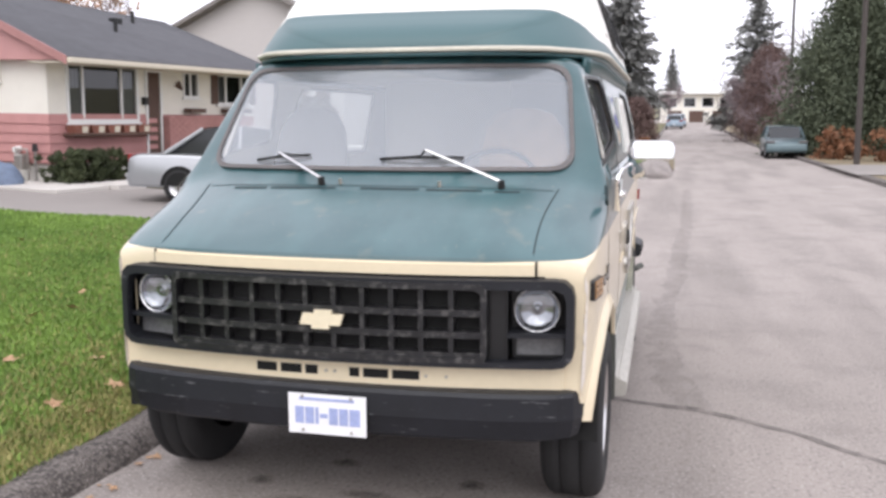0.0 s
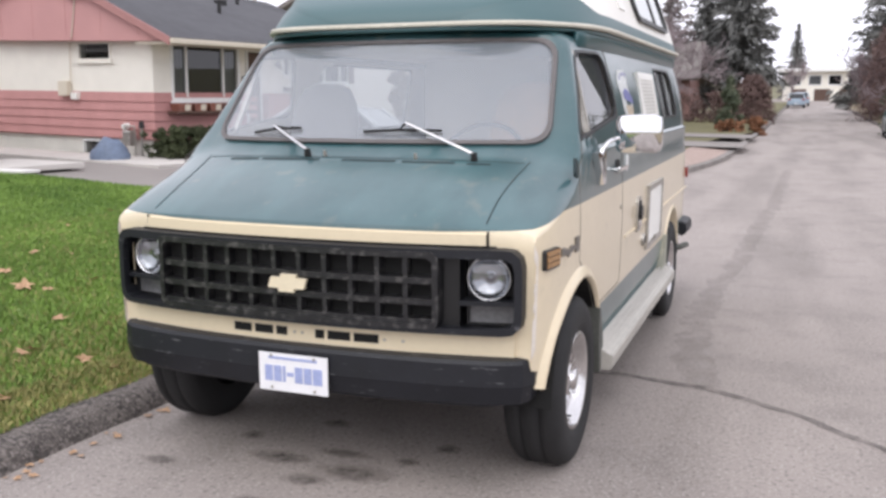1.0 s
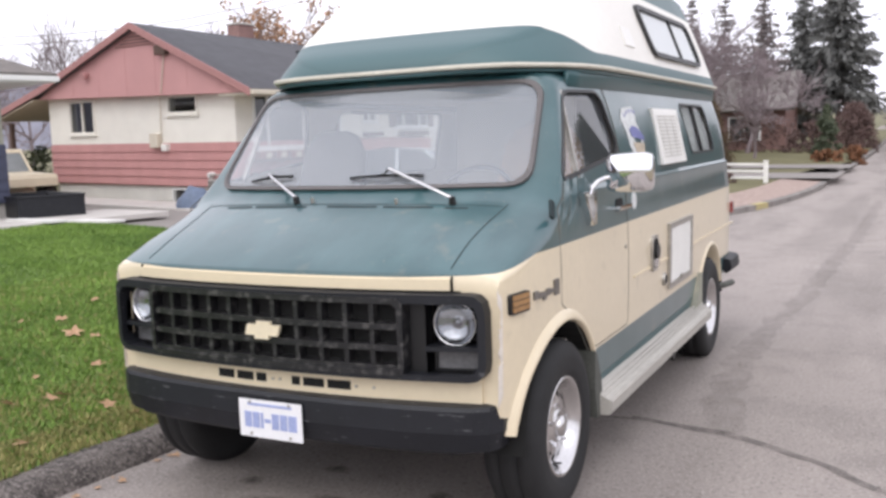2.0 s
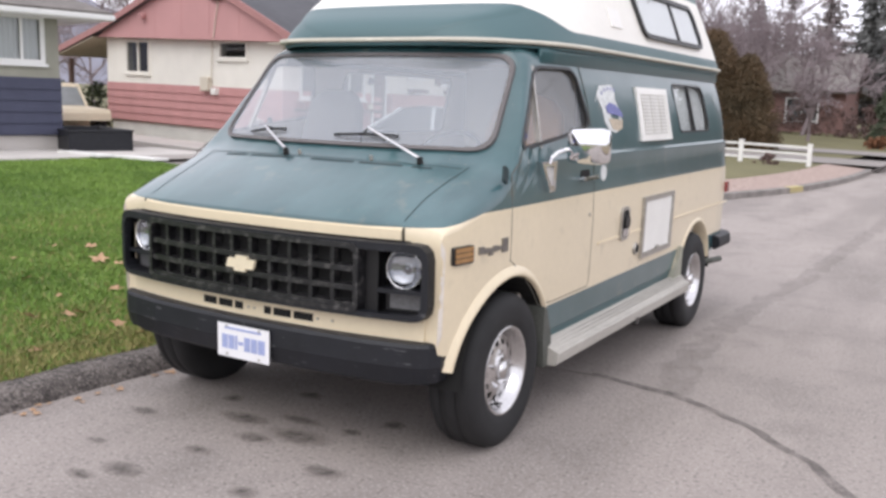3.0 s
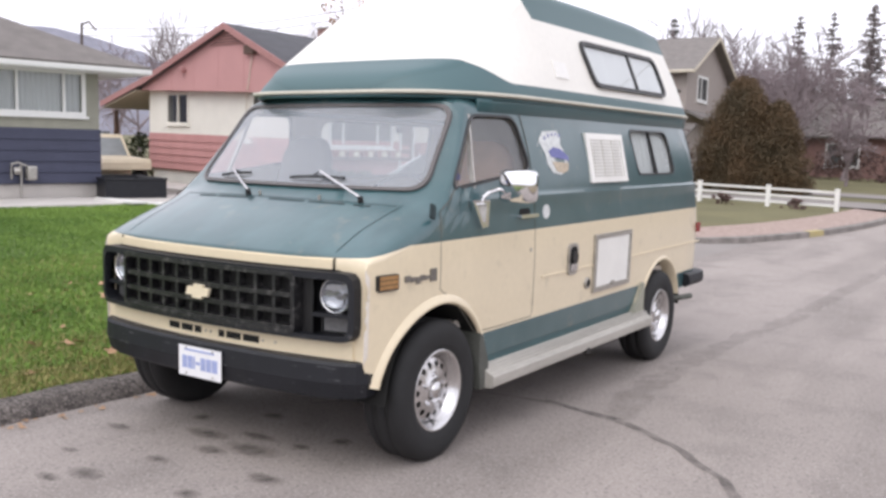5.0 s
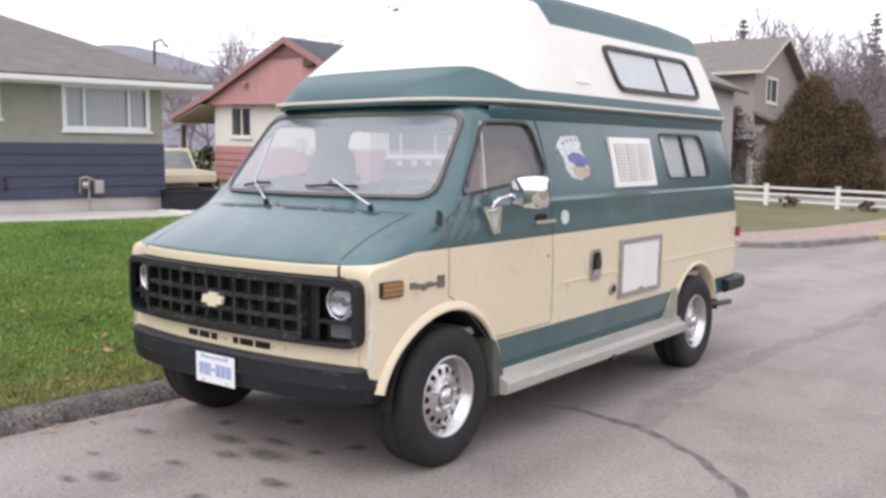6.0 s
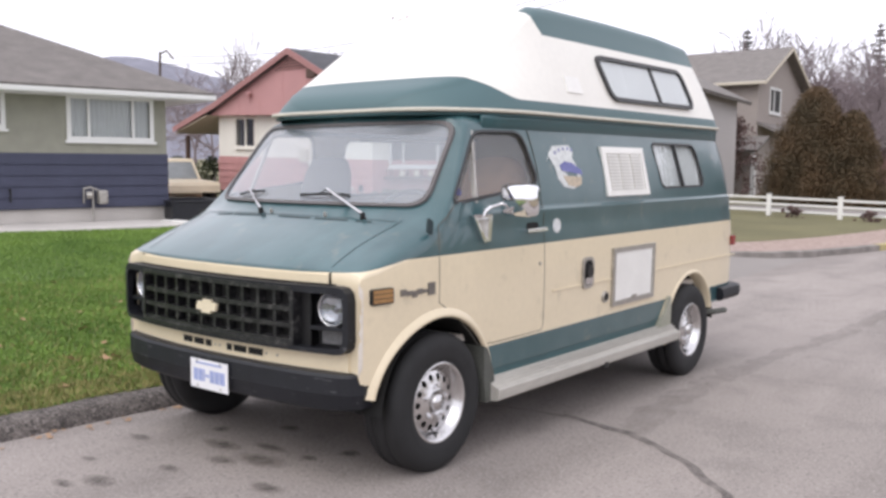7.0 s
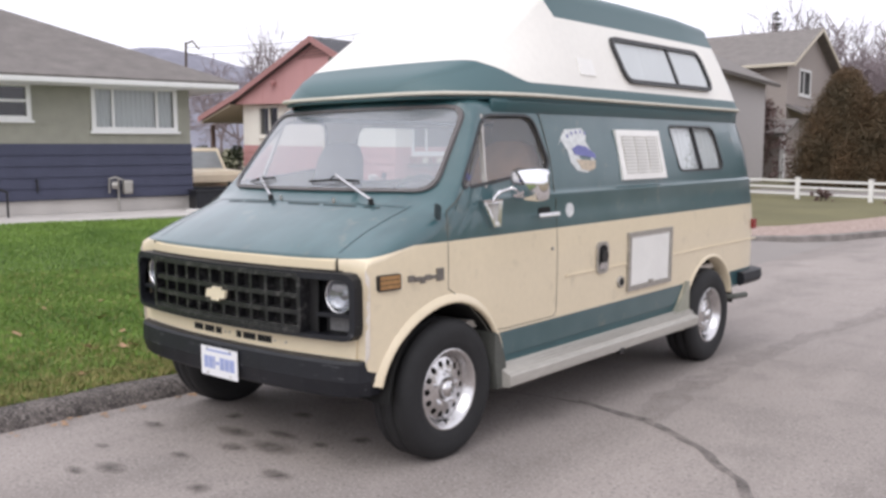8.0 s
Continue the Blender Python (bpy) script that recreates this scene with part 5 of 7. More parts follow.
def seat(x, cloth, back=0.0, wide=1.0):
    st = part("seat", box(x - 0.24 * wide, x + 0.24 * wide, 1.12 + back, 1.60 + back, 0.86, 1.04, 0.05), cloth, van, "worn cloth bucket seat", smooth=True)
    bm = bmesh.new()
    prof = [(0.23, 1.02), (0.25, 1.20), (0.245, 1.38), (0.215, 1.52), (0.15, 1.60), (0.06, 1.63)]
    rows = []
    for d in (0.0, 0.05, 0.12):
        k = 0.93 if d in (0.0, 0.12) else 1.0
        rows.append([bm.verts.new((x + sx * w * k * wide, 1.52 + back + d + (z - 1.0) * 0.22, z)) for w, z, sx in [(w, z, 1) for w, z in prof] + [(w, z, -1) for w, z in prof[::-1]]])
    n = len(rows[0])
    for a, b in zip(rows, rows[1:]):
        for i in range(n):
            bm.faces.new((a[i], a[(i + 1) % n], b[(i + 1) % n], b[i]))
    bm.faces.new(rows[0])
    bm.faces.new(rows[-1][::-1])
    bmesh.ops.recalc_face_normals(bm, faces=bm.faces[:])
    part("seat_back", bm, cloth, st, "tall rounded seat back", smooth=True)
    part("pedestal", box(x - 0.18 * wide, x + 0.18 * wide, 1.15 + back, 1.55 + back, 0.66, 0.87), M["dark"], st)


seat(0.44, M["tan_cloth"], 0.36)
seat(-0.62, M["shaded_cloth"], -0.10, 0.80)
bm = bmesh.new()
ringpts = []
for i in range(29):
    a = 2 * math.pi * i / 28
    c, q = 0.19 * math.cos(a), 0.19 * math.sin(a)
    ringpts.append((0.44 + c, 1.12 + q * 0.62, 1.29 + q * 0.72))
wheel_ = part("steering_wheel", pipe(ringpts, 0.013, 6), M["black_plastic"], van, "dark thin steering wheel")
part("spoke", pipe([ringpts[0], (0.44, 1.10, 1.28), ringpts[14]], 0.011, 6), M["black_plastic"], wheel_)
part("column", rod((0.44, 1.11, 1.28), (0.44, 0.98, 1.12), 0.03, n=10), M["black_plastic"], wheel_)

# ---- houses ----
def wall_panel(name, parent, x0, x1, y0, y1, z0, z1, material, label="", bevel=0.0):
    return part(name, box(x0, x1, y0, y1, z0, z1, bevel), material, parent, label)


HOLES = {}


def gable_window(parent, plane, a0, a1, z0, z1, bars=(), curtain=False, frame_w=0.06, mt="trim", glassmat="house_glass", panes=None):
    """A window on a wall: plane 'g' faces -y, plane 'f' faces +x."""
    if plane == "g":
        to = lambda u, v, d: (u, -d, v)
    else:
        to = lambda u, v, d: (d, u, v)
    HOLES.setdefault(parent, []).append(prism(rect(a0, a1, z0, z1), to, -0.27, 0.12))
    # near-black sheet takes the place of the unlit room behind the pane
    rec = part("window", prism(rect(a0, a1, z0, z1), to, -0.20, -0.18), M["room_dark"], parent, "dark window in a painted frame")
    part("window_frame", frame_strip(rect(a0 - frame_w, a1 + frame_w, z0 - frame_w, z1 + frame_w), rect(a0, a1, z0, z1), to, -0.04, 0.035), M[mt], rec)
    part("window_sill", prism(rect(a0 - frame_w - 0.04, a1 + frame_w + 0.04, z0 - frame_w - 0.05, z0 - frame_w), to, -0.02, 0.07), M[mt], rec)
    edges = [a0, *bars, a1]
    for i in range(len(edges) - 1):
        bm = bmesh.new()
        bm.faces.new([bm.verts.new(to(u, v, -0.03)) for u, v in rect(edges[i] + 0.005, edges[i + 1] - 0.005, z0 + 0.005, z1 - 0.005)])
        p = part("pane", bm, M[glassmat], rec)
        p.visible_shadow = False
        if curtain and (curtain is True or i in curtain):
            bm = bmesh.new()
            us = steps(edges[i] + 0.02, edges[i + 1] - 0.02, 0.02)
            r = [[bm.verts.new(to(u, v, -0.075 + 0.015 * math.sin(u * 60))) for u in us] for v in (z0, z1)]
            for k in range(len(us) - 1):
                bm.faces.new((r[0][k], r[0][k + 1], r[1][k + 1], r[1][k]))
            part("curtain", bm, M["curtain_grey"], rec, smooth=True)
    for b in bars:
        part("mullion", prism(rect(b - 0.025, b + 0.025, z0, z1), to, -0.04, 0.02), M[mt], rec)
    return rec


def lap_siding(parent, plane, a0, a1, z0, z1, n, material, lean=0.03):
    """Lapped boards, each its own piece, the lower edge proud."""
    h = (z1 - z0) / n
    for k in range(n):
        zb, zt = z0 + k * h, z0 + (k + 1) * h
        bm = bmesh.new()
        if plane == "g":
            pts = [(0.0, zb), (-lean, zb), (-0.006, zt), (0.0, zt)]
            ends = [[bm.verts.new((u, d, z)) for d, z in pts] for u in (a0, a1)]
        else:
            pts = [(0.0, zb), (lean, zb), (0.006, zt), (0.0, zt)]
            ends = [[bm.verts.new((d, u, z)) for d, z in pts] for u in (a0, a1)]
        for i in range(4):
            bm.faces.new((ends[0][i], ends[0][(i + 1) % 4], ends[1][(i + 1) % 4], ends[1][i]))
        bm.faces.new(ends[0])
        bm.faces.new(ends[1][::-1])
        bmesh.ops.recalc_face_normals(bm, faces=bm.faces[:])
        part("siding_board", bm, material, parent)


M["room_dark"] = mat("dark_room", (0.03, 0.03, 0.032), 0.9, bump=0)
M["curtain_grey"] = mat("grey_curtain", (0.43, 0.44, 0.44), 0.95, var=0.1, scale=6)
M["soffit"] = mat("soffit", (0.45, 0.38, 0.30), 0.8, var=0.1)
M["pink_fascia"] = mat("pink_fascia", (0.37, 0.185, 0.175), 0.7, var=0.1)


def roof_slab(name, parent, ridge_a, ridge_b, eave_b, eave_a, thick, material, label=""):
    """A roof plane from four corners with a thickness."""
    bm = bmesh.new()
    top = [Vector(p) for p in (ridge_a, ridge_b, eave_b, eave_a)]
    nrm = (top[1] - top[0]).cross(top[3] - top[0]).normalized()
    if nrm.z < 0:
        nrm = -nrm
    a = [bm.verts.new(p) for p in top]
    b = [bm.verts.new(p - nrm * thick) for p in top]
    bm.faces.new(a)
    bm.faces.new(b[::-1])
    for i in range(4):
        bm.faces.new((a[i], a[(i + 1) % 4], b[(i + 1) % 4], b[i]))
    bmesh.ops.recalc_face_normals(bm, faces=bm.faces[:])
    return part(name, bm, material, parent, label)


def courses(parent, ridge_a, ridge_b, eave_b, eave_a, n, material):
    """Shingle courses as one joined relief over a roof plane."""
    ra, rb, eb, ea = (Vector(p) for p in (ridge_a, ridge_b, eave_b, eave_a))
    nrm = (rb - ra).cross(ea - ra).normalized()
    if nrm.z < 0:
        nrm = -nrm
    bm = bmesh.new()
    for k in range(n):
        t0, t1 = k / n, (k + 1) / n
        lo = [bm.verts.new(ra.lerp(ea, t1) + nrm * 0.009), bm.verts.new(rb.lerp(eb, t1) + nrm * 0.009)]
        hi = [bm.verts.new(ra.lerp(ea, t0) + nrm * 0.003), bm.verts.new(rb.lerp(eb, t0) + nrm * 0.004)]
        un = [bm.verts.new(ra.lerp(ea, t1) + nrm * 0.001), bm.verts.new(rb.lerp(eb, t1) + nrm * 0.001)]
        bm.faces.new((hi[0], hi[1], lo[1], lo[0]))
        bm.faces.new((lo[0], lo[1], un[1], un[0]))
    ob = part("shingle_relief", bm, material, parent)
    ob["kind"] = "stuff"
    return ob


def open_windows(house):
    """Cut the window openings through the walls of a house."""
    bpy.context.view_layer.update()
    walls = [o for o in house.children if o.name.split(".")[0] in ("wall", "lower_wall", "foundation")]
    holes = HOLES.pop(house, [])
    for w in walls:
        cs = []
        for h in holes:
            c = cutter(h.copy())
            c.matrix_world = house.matrix_world
            cs.append(c)
        bpy.context.view_layer.update()
        cut(w, cs)


# pink bungalow
PINK = pose(-11.56, 13.89, 0.03, 1.35, 1.24, -10.2)
pink = root("bungalow", PINK, "single-storey bungalow with pink gable, white stucco and pink siding", "house")
wall_panel("wall", pink, -8.0, 0.0, 0.0, 0.2, 1.97, 3.30, M["stucco"], "white stucco gable wall")
wall_panel("wall", pink, -0.2, 0.0, 0.2, 7.0, 1.97, 3.15, M["stucco"], "white stucco front wall")
wall_panel("wall", pink, -8.0, -7.8, 0.2, 7.0, 0.9, 3.15, M["stucco"])
wall_panel("wall", pink, -8.0, 0.0, 7.0, 7.2, 0.0, 3.15, M["stucco"])
low = wall_panel("lower_wall", pink, -7.97, -0.02, 0.02, 6.95, 0.9, 1.968, M["pink"], "pink lapped siding")
lap_siding(low, "g", -8.0, 0.02, 0.93, 1.975, 5, M["pink"], 0.035)
lap_siding(low, "f", 0.0, 3.3, 0.93, 1.975, 5, M["pink"], 0.035)
brick_wall = wall_panel("planter_wall", pink, 0.0, 0.22, 3.52, 7.0, 0.5, 1.935, M["brick_pink"], "pinkish red brick facing")
for r in range(19):
    for c in range(26):
        y0 = 3.54 + c * 0.232 + (0.116 if r % 2 else 0)
        if y0 < 6.75:
            part("brick", box(0.22, 0.232, y0, y0 + 0.215, 0.52 + r * 0.075, 0.52 + r * 0.075 + 0.062), M["brick_pink"], brick_wall)
wall_panel("foundation", pink, -7.9, -0.08, 0.08, 6.9, -0.4, 0.905, M["foundation"], "white painted foundation")
gable_window(pink, "g", -2.47, -1.40, 2.73, 3.07, (), mt="stucco")
gable_window(pink, "g", -6.88, -5.78, 2.30, 3.10, (-6.33,), mt="stucco")
gable_window(pink, "g", -2.45, -1.60, 0.50, 0.82, (), mt="trim", frame_w=0.04)
gable_window(pink, "f", 0.57, 2.62, 1.86, 3.03, (0.98, 2.15), (0, 2), frame_w=0.07, mt="trim")
gable_window(pink, "f", 4.35, 4.85, 2.45, 3.0, (4.6,), frame_w=0.05, mt="trim")
gable_window(pink, "f", 5.7, 7.1, 2.30, 3.0, (6.05, 6.75), (0, 2), frame_w=0.06, mt="trim")
for y in (5.55, 7.25):
    part("shutter", box(0.0, 0.05, y - 0.13, y + 0.13, 2.25, 3.05, 0.01), M["brown_wood"], pink, "dark wooden shutter")
door = part("front_door", box(-0.06, 0.02, 2.98, 3.42, 1.0, 2.98, 0.01), M["brown_wood"], pink, "dark brown front door")
part("door_frame", frame_strip(rect(2.92, 3.48, 0.98, 3.05), rect(2.98, 3.42, 1.0, 2.98), lambda u, v, d: (d, u, v), -0.02, 0.05), M["trim"], door)
part("mailbox", box(0.0, 0.12, 2.80, 2.94, 2.2, 2.38, 0.015), M["black_plastic"], pink, "black wall mailbox")
part("hanging_ornament", rod((0.03, 4.05, 2.75), (0.06, 4.2, 2.6), 0.10, 0.03, 8), M["brown_wood"], pink)
part("window_box", box(0.02, 0.26, 4.3, 4.9, 2.02, 2.13, 0.01), M["brown_wood"], pink)
part("window_box", box(0.02, 0.26, 5.8, 6.9, 2.02, 2.13, 0.01), M["brown_wood"], pink)
shelf = part("planter_shelf", box(0.02, 0.34, 0.35, 2.95, 1.50, 1.56, 0.01), M["brown_wood"], pink, "wooden shelf of planters under the window")
for k in range(5):
    y = 0.62 + k * 0.48
    part("planter", prism([(y - 0.17, 1.56), (y + 0.17, 1.56), (y + 0.21, 1.74), (y - 0.21, 1.74)], lambda u, v, d: (d, u, v), 0.05, 0.32), M["barrel"], shelf, "rust-red half-barrel planter")
    part("planter_face", prism([(y - 0.02, 1.575), (y + 0.13, 1.575), (y + 0.15, 1.71), (y - 0.01, 1.71)], lambda u, v, d: (d, u, v), 0.32, 0.335), M["cream_trim"], shelf)
# roof: the ridge runs away from the gable, the long slope runs out over a carport
AP, RZ, RF, RE = -3.22, 4.92, 4.66, 7.35
EX, EZ = 1.05, 3.14
CX, CZ, TX, TZ = -7.4, 3.60, -10.25, 2.88
roofp = [(AP, -0.45, RZ), (AP, RE, RF), (EX, RE, EZ), (EX, -0.45, EZ)]
rs = roof_slab("roof", pink, *roofp, 0.12, M["shingle"], "dark grey shingle roof")
courses(rs, *roofp, 26, M["shingle"])
roof_slab("roof", pink, (AP, -0.45, RZ), (AP, RE, RF), (CX, RE, CZ - 0.1), (CX, -0.45, CZ), 0.12, M["shingle"])
roof_slab("roof", pink, (CX, -0.45, CZ), (CX, RE, CZ - 0.1), (TX, RE, TZ - 0.1), (TX, -0.45, TZ), 0.12, M["shingle"])
for (x0, z0, x1, z1) in ((AP, RZ, EX + 0.02, EZ), (AP, RZ, CX, CZ), (CX, CZ, TX - 0.02, TZ)):
    bm = prism([(x0, z0 + 0.01), (x1, z1 + 0.01), (x1, z1 - 0.16), (x0, z0 - 0.16)], lambda u, v, d: (u, d, v), -0.49, -0.452)
    part("bargeboard", bm, M["pink_fascia"], pink, "pink bargeboard")
part("gutter", box(EX - 0.02, EX + 0.10, -0.45, RE, EZ - 0.13, EZ - 0.02, 0.02), M["cream_trim"], pink, "cream eaves gutter")
part("soffit", box(-0.02, EX - 0.02, -0.44, RE - 0.05, 3.02, 3.045), M["cream_trim"], pink)
part("soffit", prism([(TX + 0.05, TZ - 0.17), (-8.0, 3.24), (-8.0, 3.21), (TX + 0.05, TZ - 0.20)], lambda u, v, d: (u, d, v), -0.44, RE - 0.1), M["soffit"], pink, "brownish carport ceiling")
gb = prism([(-8.0, 3.24), (EX - 0.05, 3.07), (AP, RZ - 0.13), (CX, CZ - 0.13)], lambda u, v, d: (u, d, v), -0.30, -0.02)
gable = part("gable", gb, M["pink_gable"], pink, "pink boarded gable")
part("vent_back", prism([(AP - 0.92, 4.37), (AP + 0.92, 4.37), (AP, 4.72)], lambda u, v, d: (u, d, v), -0.312, -0.298), M["brown_wood"], gable, "dark gable louvre")
for k in range(4):
    w = 0.80 - 0.21 * k
    part("vent_slat", box(AP - w, AP + w, -0.345, -0.312, 4.385 + 0.075 * k, 4.425 + 0.075 * k), M["pink_fascia"], gable)
for u in np.arange(-7.4, 0.6, 1.22):
    zt = float(np.interp(u, [CX, AP, EX], [CZ, RZ, EZ])) - 0.17
    if zt > 3.3:
        part("batten", box(u - 0.012, u + 0.012, -0.308, -0.298, 3.22, zt), M["pink_gable"], gable)
part("service_box", box(-2.35, -1.92, -0.44, -0.30, 4.08, 4.32, 0.02), M["brown_wood"], gable, "rusty service head")
part("conduit", pipe([(-2.1, -0.33, 4.1), (-2.3, -0.33, 3.2), (-2.75, -0.05, 3.1), (-2.80, -0.05, 2.1)], 0.013), M["cream_trim"], pink)
part("meter_box", box(-3.15, -2.82, -0.16, 0.0, 1.86, 2.22, 0.02), M["cream_trim"], pink, "cream electricity meter box")
part("meter_box", box(-2.72, -2.50, -0.14, 0.0, 1.78, 1.95, 0.02), M["foundation"], pink)
part("gable_lamp", rod((-5.45, -0.30, 3.80), (-5.45, -0.46, 3.74), 0.07, 0.10, 12), M["pink_gable"], pink)
part("wall_lamp", rod((-0.85, -0.02, 1.22), (-0.85, -0.16, 1.18), 0.06, 0.09, 12), M["trim"], pink)
chim = part("chimney", box(-4.6, -4.1, 3.72, 4.28, 4.2, 5.28, 0.01), M["brick"], pink, "red brick chimney")
part("chimney_cap", box(-4.64, -4.06, 3.68, 4.32, 5.28, 5.33, 0.01), M["concrete"], chim)
for y, x in ((3.0, -0.9), (5.0, -2.2)):
    z = RZ - 0.41 * (x - AP) - 0.02 * y
    part("roof_vent", rod((x, y, z - 0.05), (x, y, z + 0.28), 0.05, n=10), M["black_plastic"], pink)
part("roof_vent", box(-2.0, -1.75, 3.9, 4.15, 4.22, 4.40, 0.02), M["black_plastic"], pink)
# carport side wall and brown back wall under the long eave
part("carport_wall", box(-10.0, -8.0, 4.6, 4.7, 0.2, 2.72), M["brown_wood"], pink, "brown wooden carport wall")
part("carport_post", box(-9.95, -9.83, -0.2, -0.08, 0.2, 2.62), M["brown_wood"], pink)

gm = part("gas_meter", box(-0.72, -0.48, -0.34, -0.12, 0.78, 1.12, 0.03), M["steel"], pink, "grey gas meter with pipes")
part("meter_pipe", pipe([(-0.78, -0.2, 0.5), (-0.78, -0.2, 1.22), (-0.45, -0.2, 1.22), (-0.45, -0.2, 0.55)], 0.02), M["steel"], gm)
part("standpipe", rod((-0.22, -0.2, 0.5), (-0.22, -0.2, 1.20), 0.028, n=8), M["steel"], pink)
part("pipe_head", rod((-0.22, -0.2, 1.18), (-0.22, -0.2, 1.34), 0.07, 0.05, 10), M["black_plastic"], pink, "dark vent head on a pipe")
open_windows(pink)

# sage and navy bungalow
SAGE = pose(-13.24, 9.10, 0.01, 1.26, 0.11, -11.8)
sage = root("bungalow", SAGE, "single-storey bungalow with sage stucco above navy blue siding", "house")
wall_panel("wall", sage, -0.2, 0.0, -13, 0.0, 1.97, 3.19, M["sage"], "sage green stucco wall")
wall_panel("wall", sage, -9.0, -0.2, -0.2, 0.0, 1.97, 3.19, M["sage"], "sage green stucco wall")
wall_panel("wall", sage, -9.0, -0.2, -13, -12.8, 0.5, 3.19, M["sage"])
sl_ = wall_panel("lower_wall", sage, -9.0, -0.01, -12.9, -0.01, 0.84, 1.968, M["navy"], "navy blue lapped siding")
lap_siding(sl_, "f", -13.0, 0.02, 0.86, 1.975, 5, M["navy"], 0.03)
wall_panel("foundation", sage, -8.9, -0.06, -12.9, -0.06, -0.2, 0.86, M["concrete"], "bare concrete foundation")
gable_window(sage, "f", -2.02, -0.37, 2.32, 3.09, (-1.66, -0.73), True, frame_w=0.085, glassmat="clear")
w2 = gable_window(sage, "f", -5.3, -3.35, 2.52, 3.09, (), False, frame_w=0.085)
part("mullion", box(-0.02, 0.02, -5.3, -3.35, 2.79, 2.84), M["trim"], w2)
# hip roof
ov, zt, hs = 0.62, 3.295, 0.45
E0, E1 = 0.86, -14.0
half_w = 5.2
rx, rz = ov - half_w, zt + hs * half_w
rp_front = [(rx, E0 - half_w, rz), (rx, E1 + half_w, rz), (ov, E1, zt), (ov, E0, zt)]
rf = roof_slab("roof", sage, *rp_front, 0.10, M["shingle_b"], "brown-grey shingle hip roof")
courses(rf, *rp_front, 40, M["shingle_b"])
bm = bmesh.new()
tri_top = [Vector((ov, E0, zt)), Vector((ov - 2 * half_w, E0, zt)), Vector((rx, E0 - half_w, rz))]
bm.faces.new([bm.verts.new(p) for p in tri_top])
part("roof", bm, M["shingle_b"], sage)
bm = bmesh.new()
bm.faces.new([bm.verts.new(p) for p in ((ov - 2 * half_w, E0, zt), (ov - 2 * half_w, E1, zt), (rx, E1 + half_w, rz), (rx, E0 - half_w, rz))])
part("roof", bm, M["shingle_b"], sage)
part("fascia", box(ov - 0.03, ov + 0.03, E1, E0 + 0.03, zt - 0.145, zt - 0.045, 0.01), M["trim"], sage, "white eaves gutter")
part("fascia", box(ov - 2 * half_w, ov - 0.03, E0 - 0.03, E0 + 0.03, zt - 0.145, zt - 0.045, 0.01), M["trim"], sage)
part("soffit", box(ov - 2 * half_w, ov - 0.02, E1, E0 - 0.02, zt - 0.16, zt - 0.13), M["trim"], sage)
part("roof_vent", rod((-1.4, -3.6, zt + 0.85), (-1.4, -3.6, zt + 1.25), 0.05, n=10), M["trim"], sage, "white roof vent pipe")
part("roof_vent", box(-1.2, -0.9, -4.9, -4.6, zt + 0.7, zt + 0.98, 0.03), M["black_plastic"], sage)
open_windows(sage)
meter = part("gas_meter", box(0.10, 0.30, -1.60, -1.40, 0.93, 1.22, 0.04), M["steel"], sage, "grey gas meter with pipes")
part("meter_pipe", pipe([(0.15, -1.42, 1.15), (0.15, -1.72, 1.28), (0.15, -1.85, 1.25), (0.12, -1.85, 0.95)], 0.022), M["steel"], meter)
part("meter_pipe", pipe([(0.12, -1.66, 1.25), (0.12, -1.66, 0.55)], 0.025), M["steel"], meter)
part("regulator", rod((0.16, -1.80, 1.12), (0.20, -1.70, 1.12), 0.08, n=12), M["steel"], meter)
part("faucet", pipe([(0.0, -3.25, 1.25), (0.10, -3.25, 1.25), (0.10, -3.25, 1.0)], 0.02), M["black_plastic"], sage)
rail = root("hand_rail", SAGE @ pose(0.5, -3.9, 0.55), "black metal handrail beside the house", "handrail")
part("rail_bar", pipe([(0, 0, 0), (0, 0, 0.5), (0, -0.9, 0.85), (0, -0.9, 0)], 0.022), M["black_plastic"], rail)

# concrete apron before the sage house, of cast slabs
apron = root("patio", Matrix(), "pale concrete apron beside the house", "patio", kind="structure")
for k in range(5):
    y0 = -7.2 + k * 1.85
    bm = box(0.02, 2.25, y0, y0 + 1.84, 0.46, 0.565, 0.01)
    ob = part("slab", bm, M["concrete"], apron, m=SAGE)

strip = root("sidewalk", PINK, "pale concrete walk beside the pink bungalow", "sidewalk", kind="structure")
for k in range(7):
    part("slab", box(-8.6 + 1.52 * k, -7.09 + 1.52 * k, -1.75, -0.42, 0.40, 0.575, 0.012), M["concrete"], strip)
for k in range(5):
    part("slab", box(1.35, 2.25, -0.40 + 1.5 * k, 1.09 + 1.5 * k, 0.40, 0.585, 0.012), M["concrete"], strip)

# ---- trees and shrubs ----
def foliage(rng, centres, size, per, squash=1.0):
    """Small leaf clumps: crossed triangles scattered round each centre."""
    verts, faces = [], []
    for cx, cy, cz, rad in centres:
        for _ in range(per):
            v = rng.normal(size=3)
            v = v / (np.linalg.norm(v) + 1e-9) * rad * rng.random() ** 0.5
            c = np.array((cx, cy, cz)) + v * (1, 1, squash)
            a = rng.normal(size=3)
            a /= np.linalg.norm(a)
            b = np.cross(a, rng.normal(size=3))
            b /= np.linalg.norm(b) + 1e-9
            s = size * (0.6 + 0.8 * rng.random())
            i = len(verts)
            verts += [c - a * s, c + a * s * 0.4 + b * s * 0.7, c + a * s, c - b * s * 0.5]
            faces.append((i, i + 1, i + 2, i + 3))
    return verts, faces


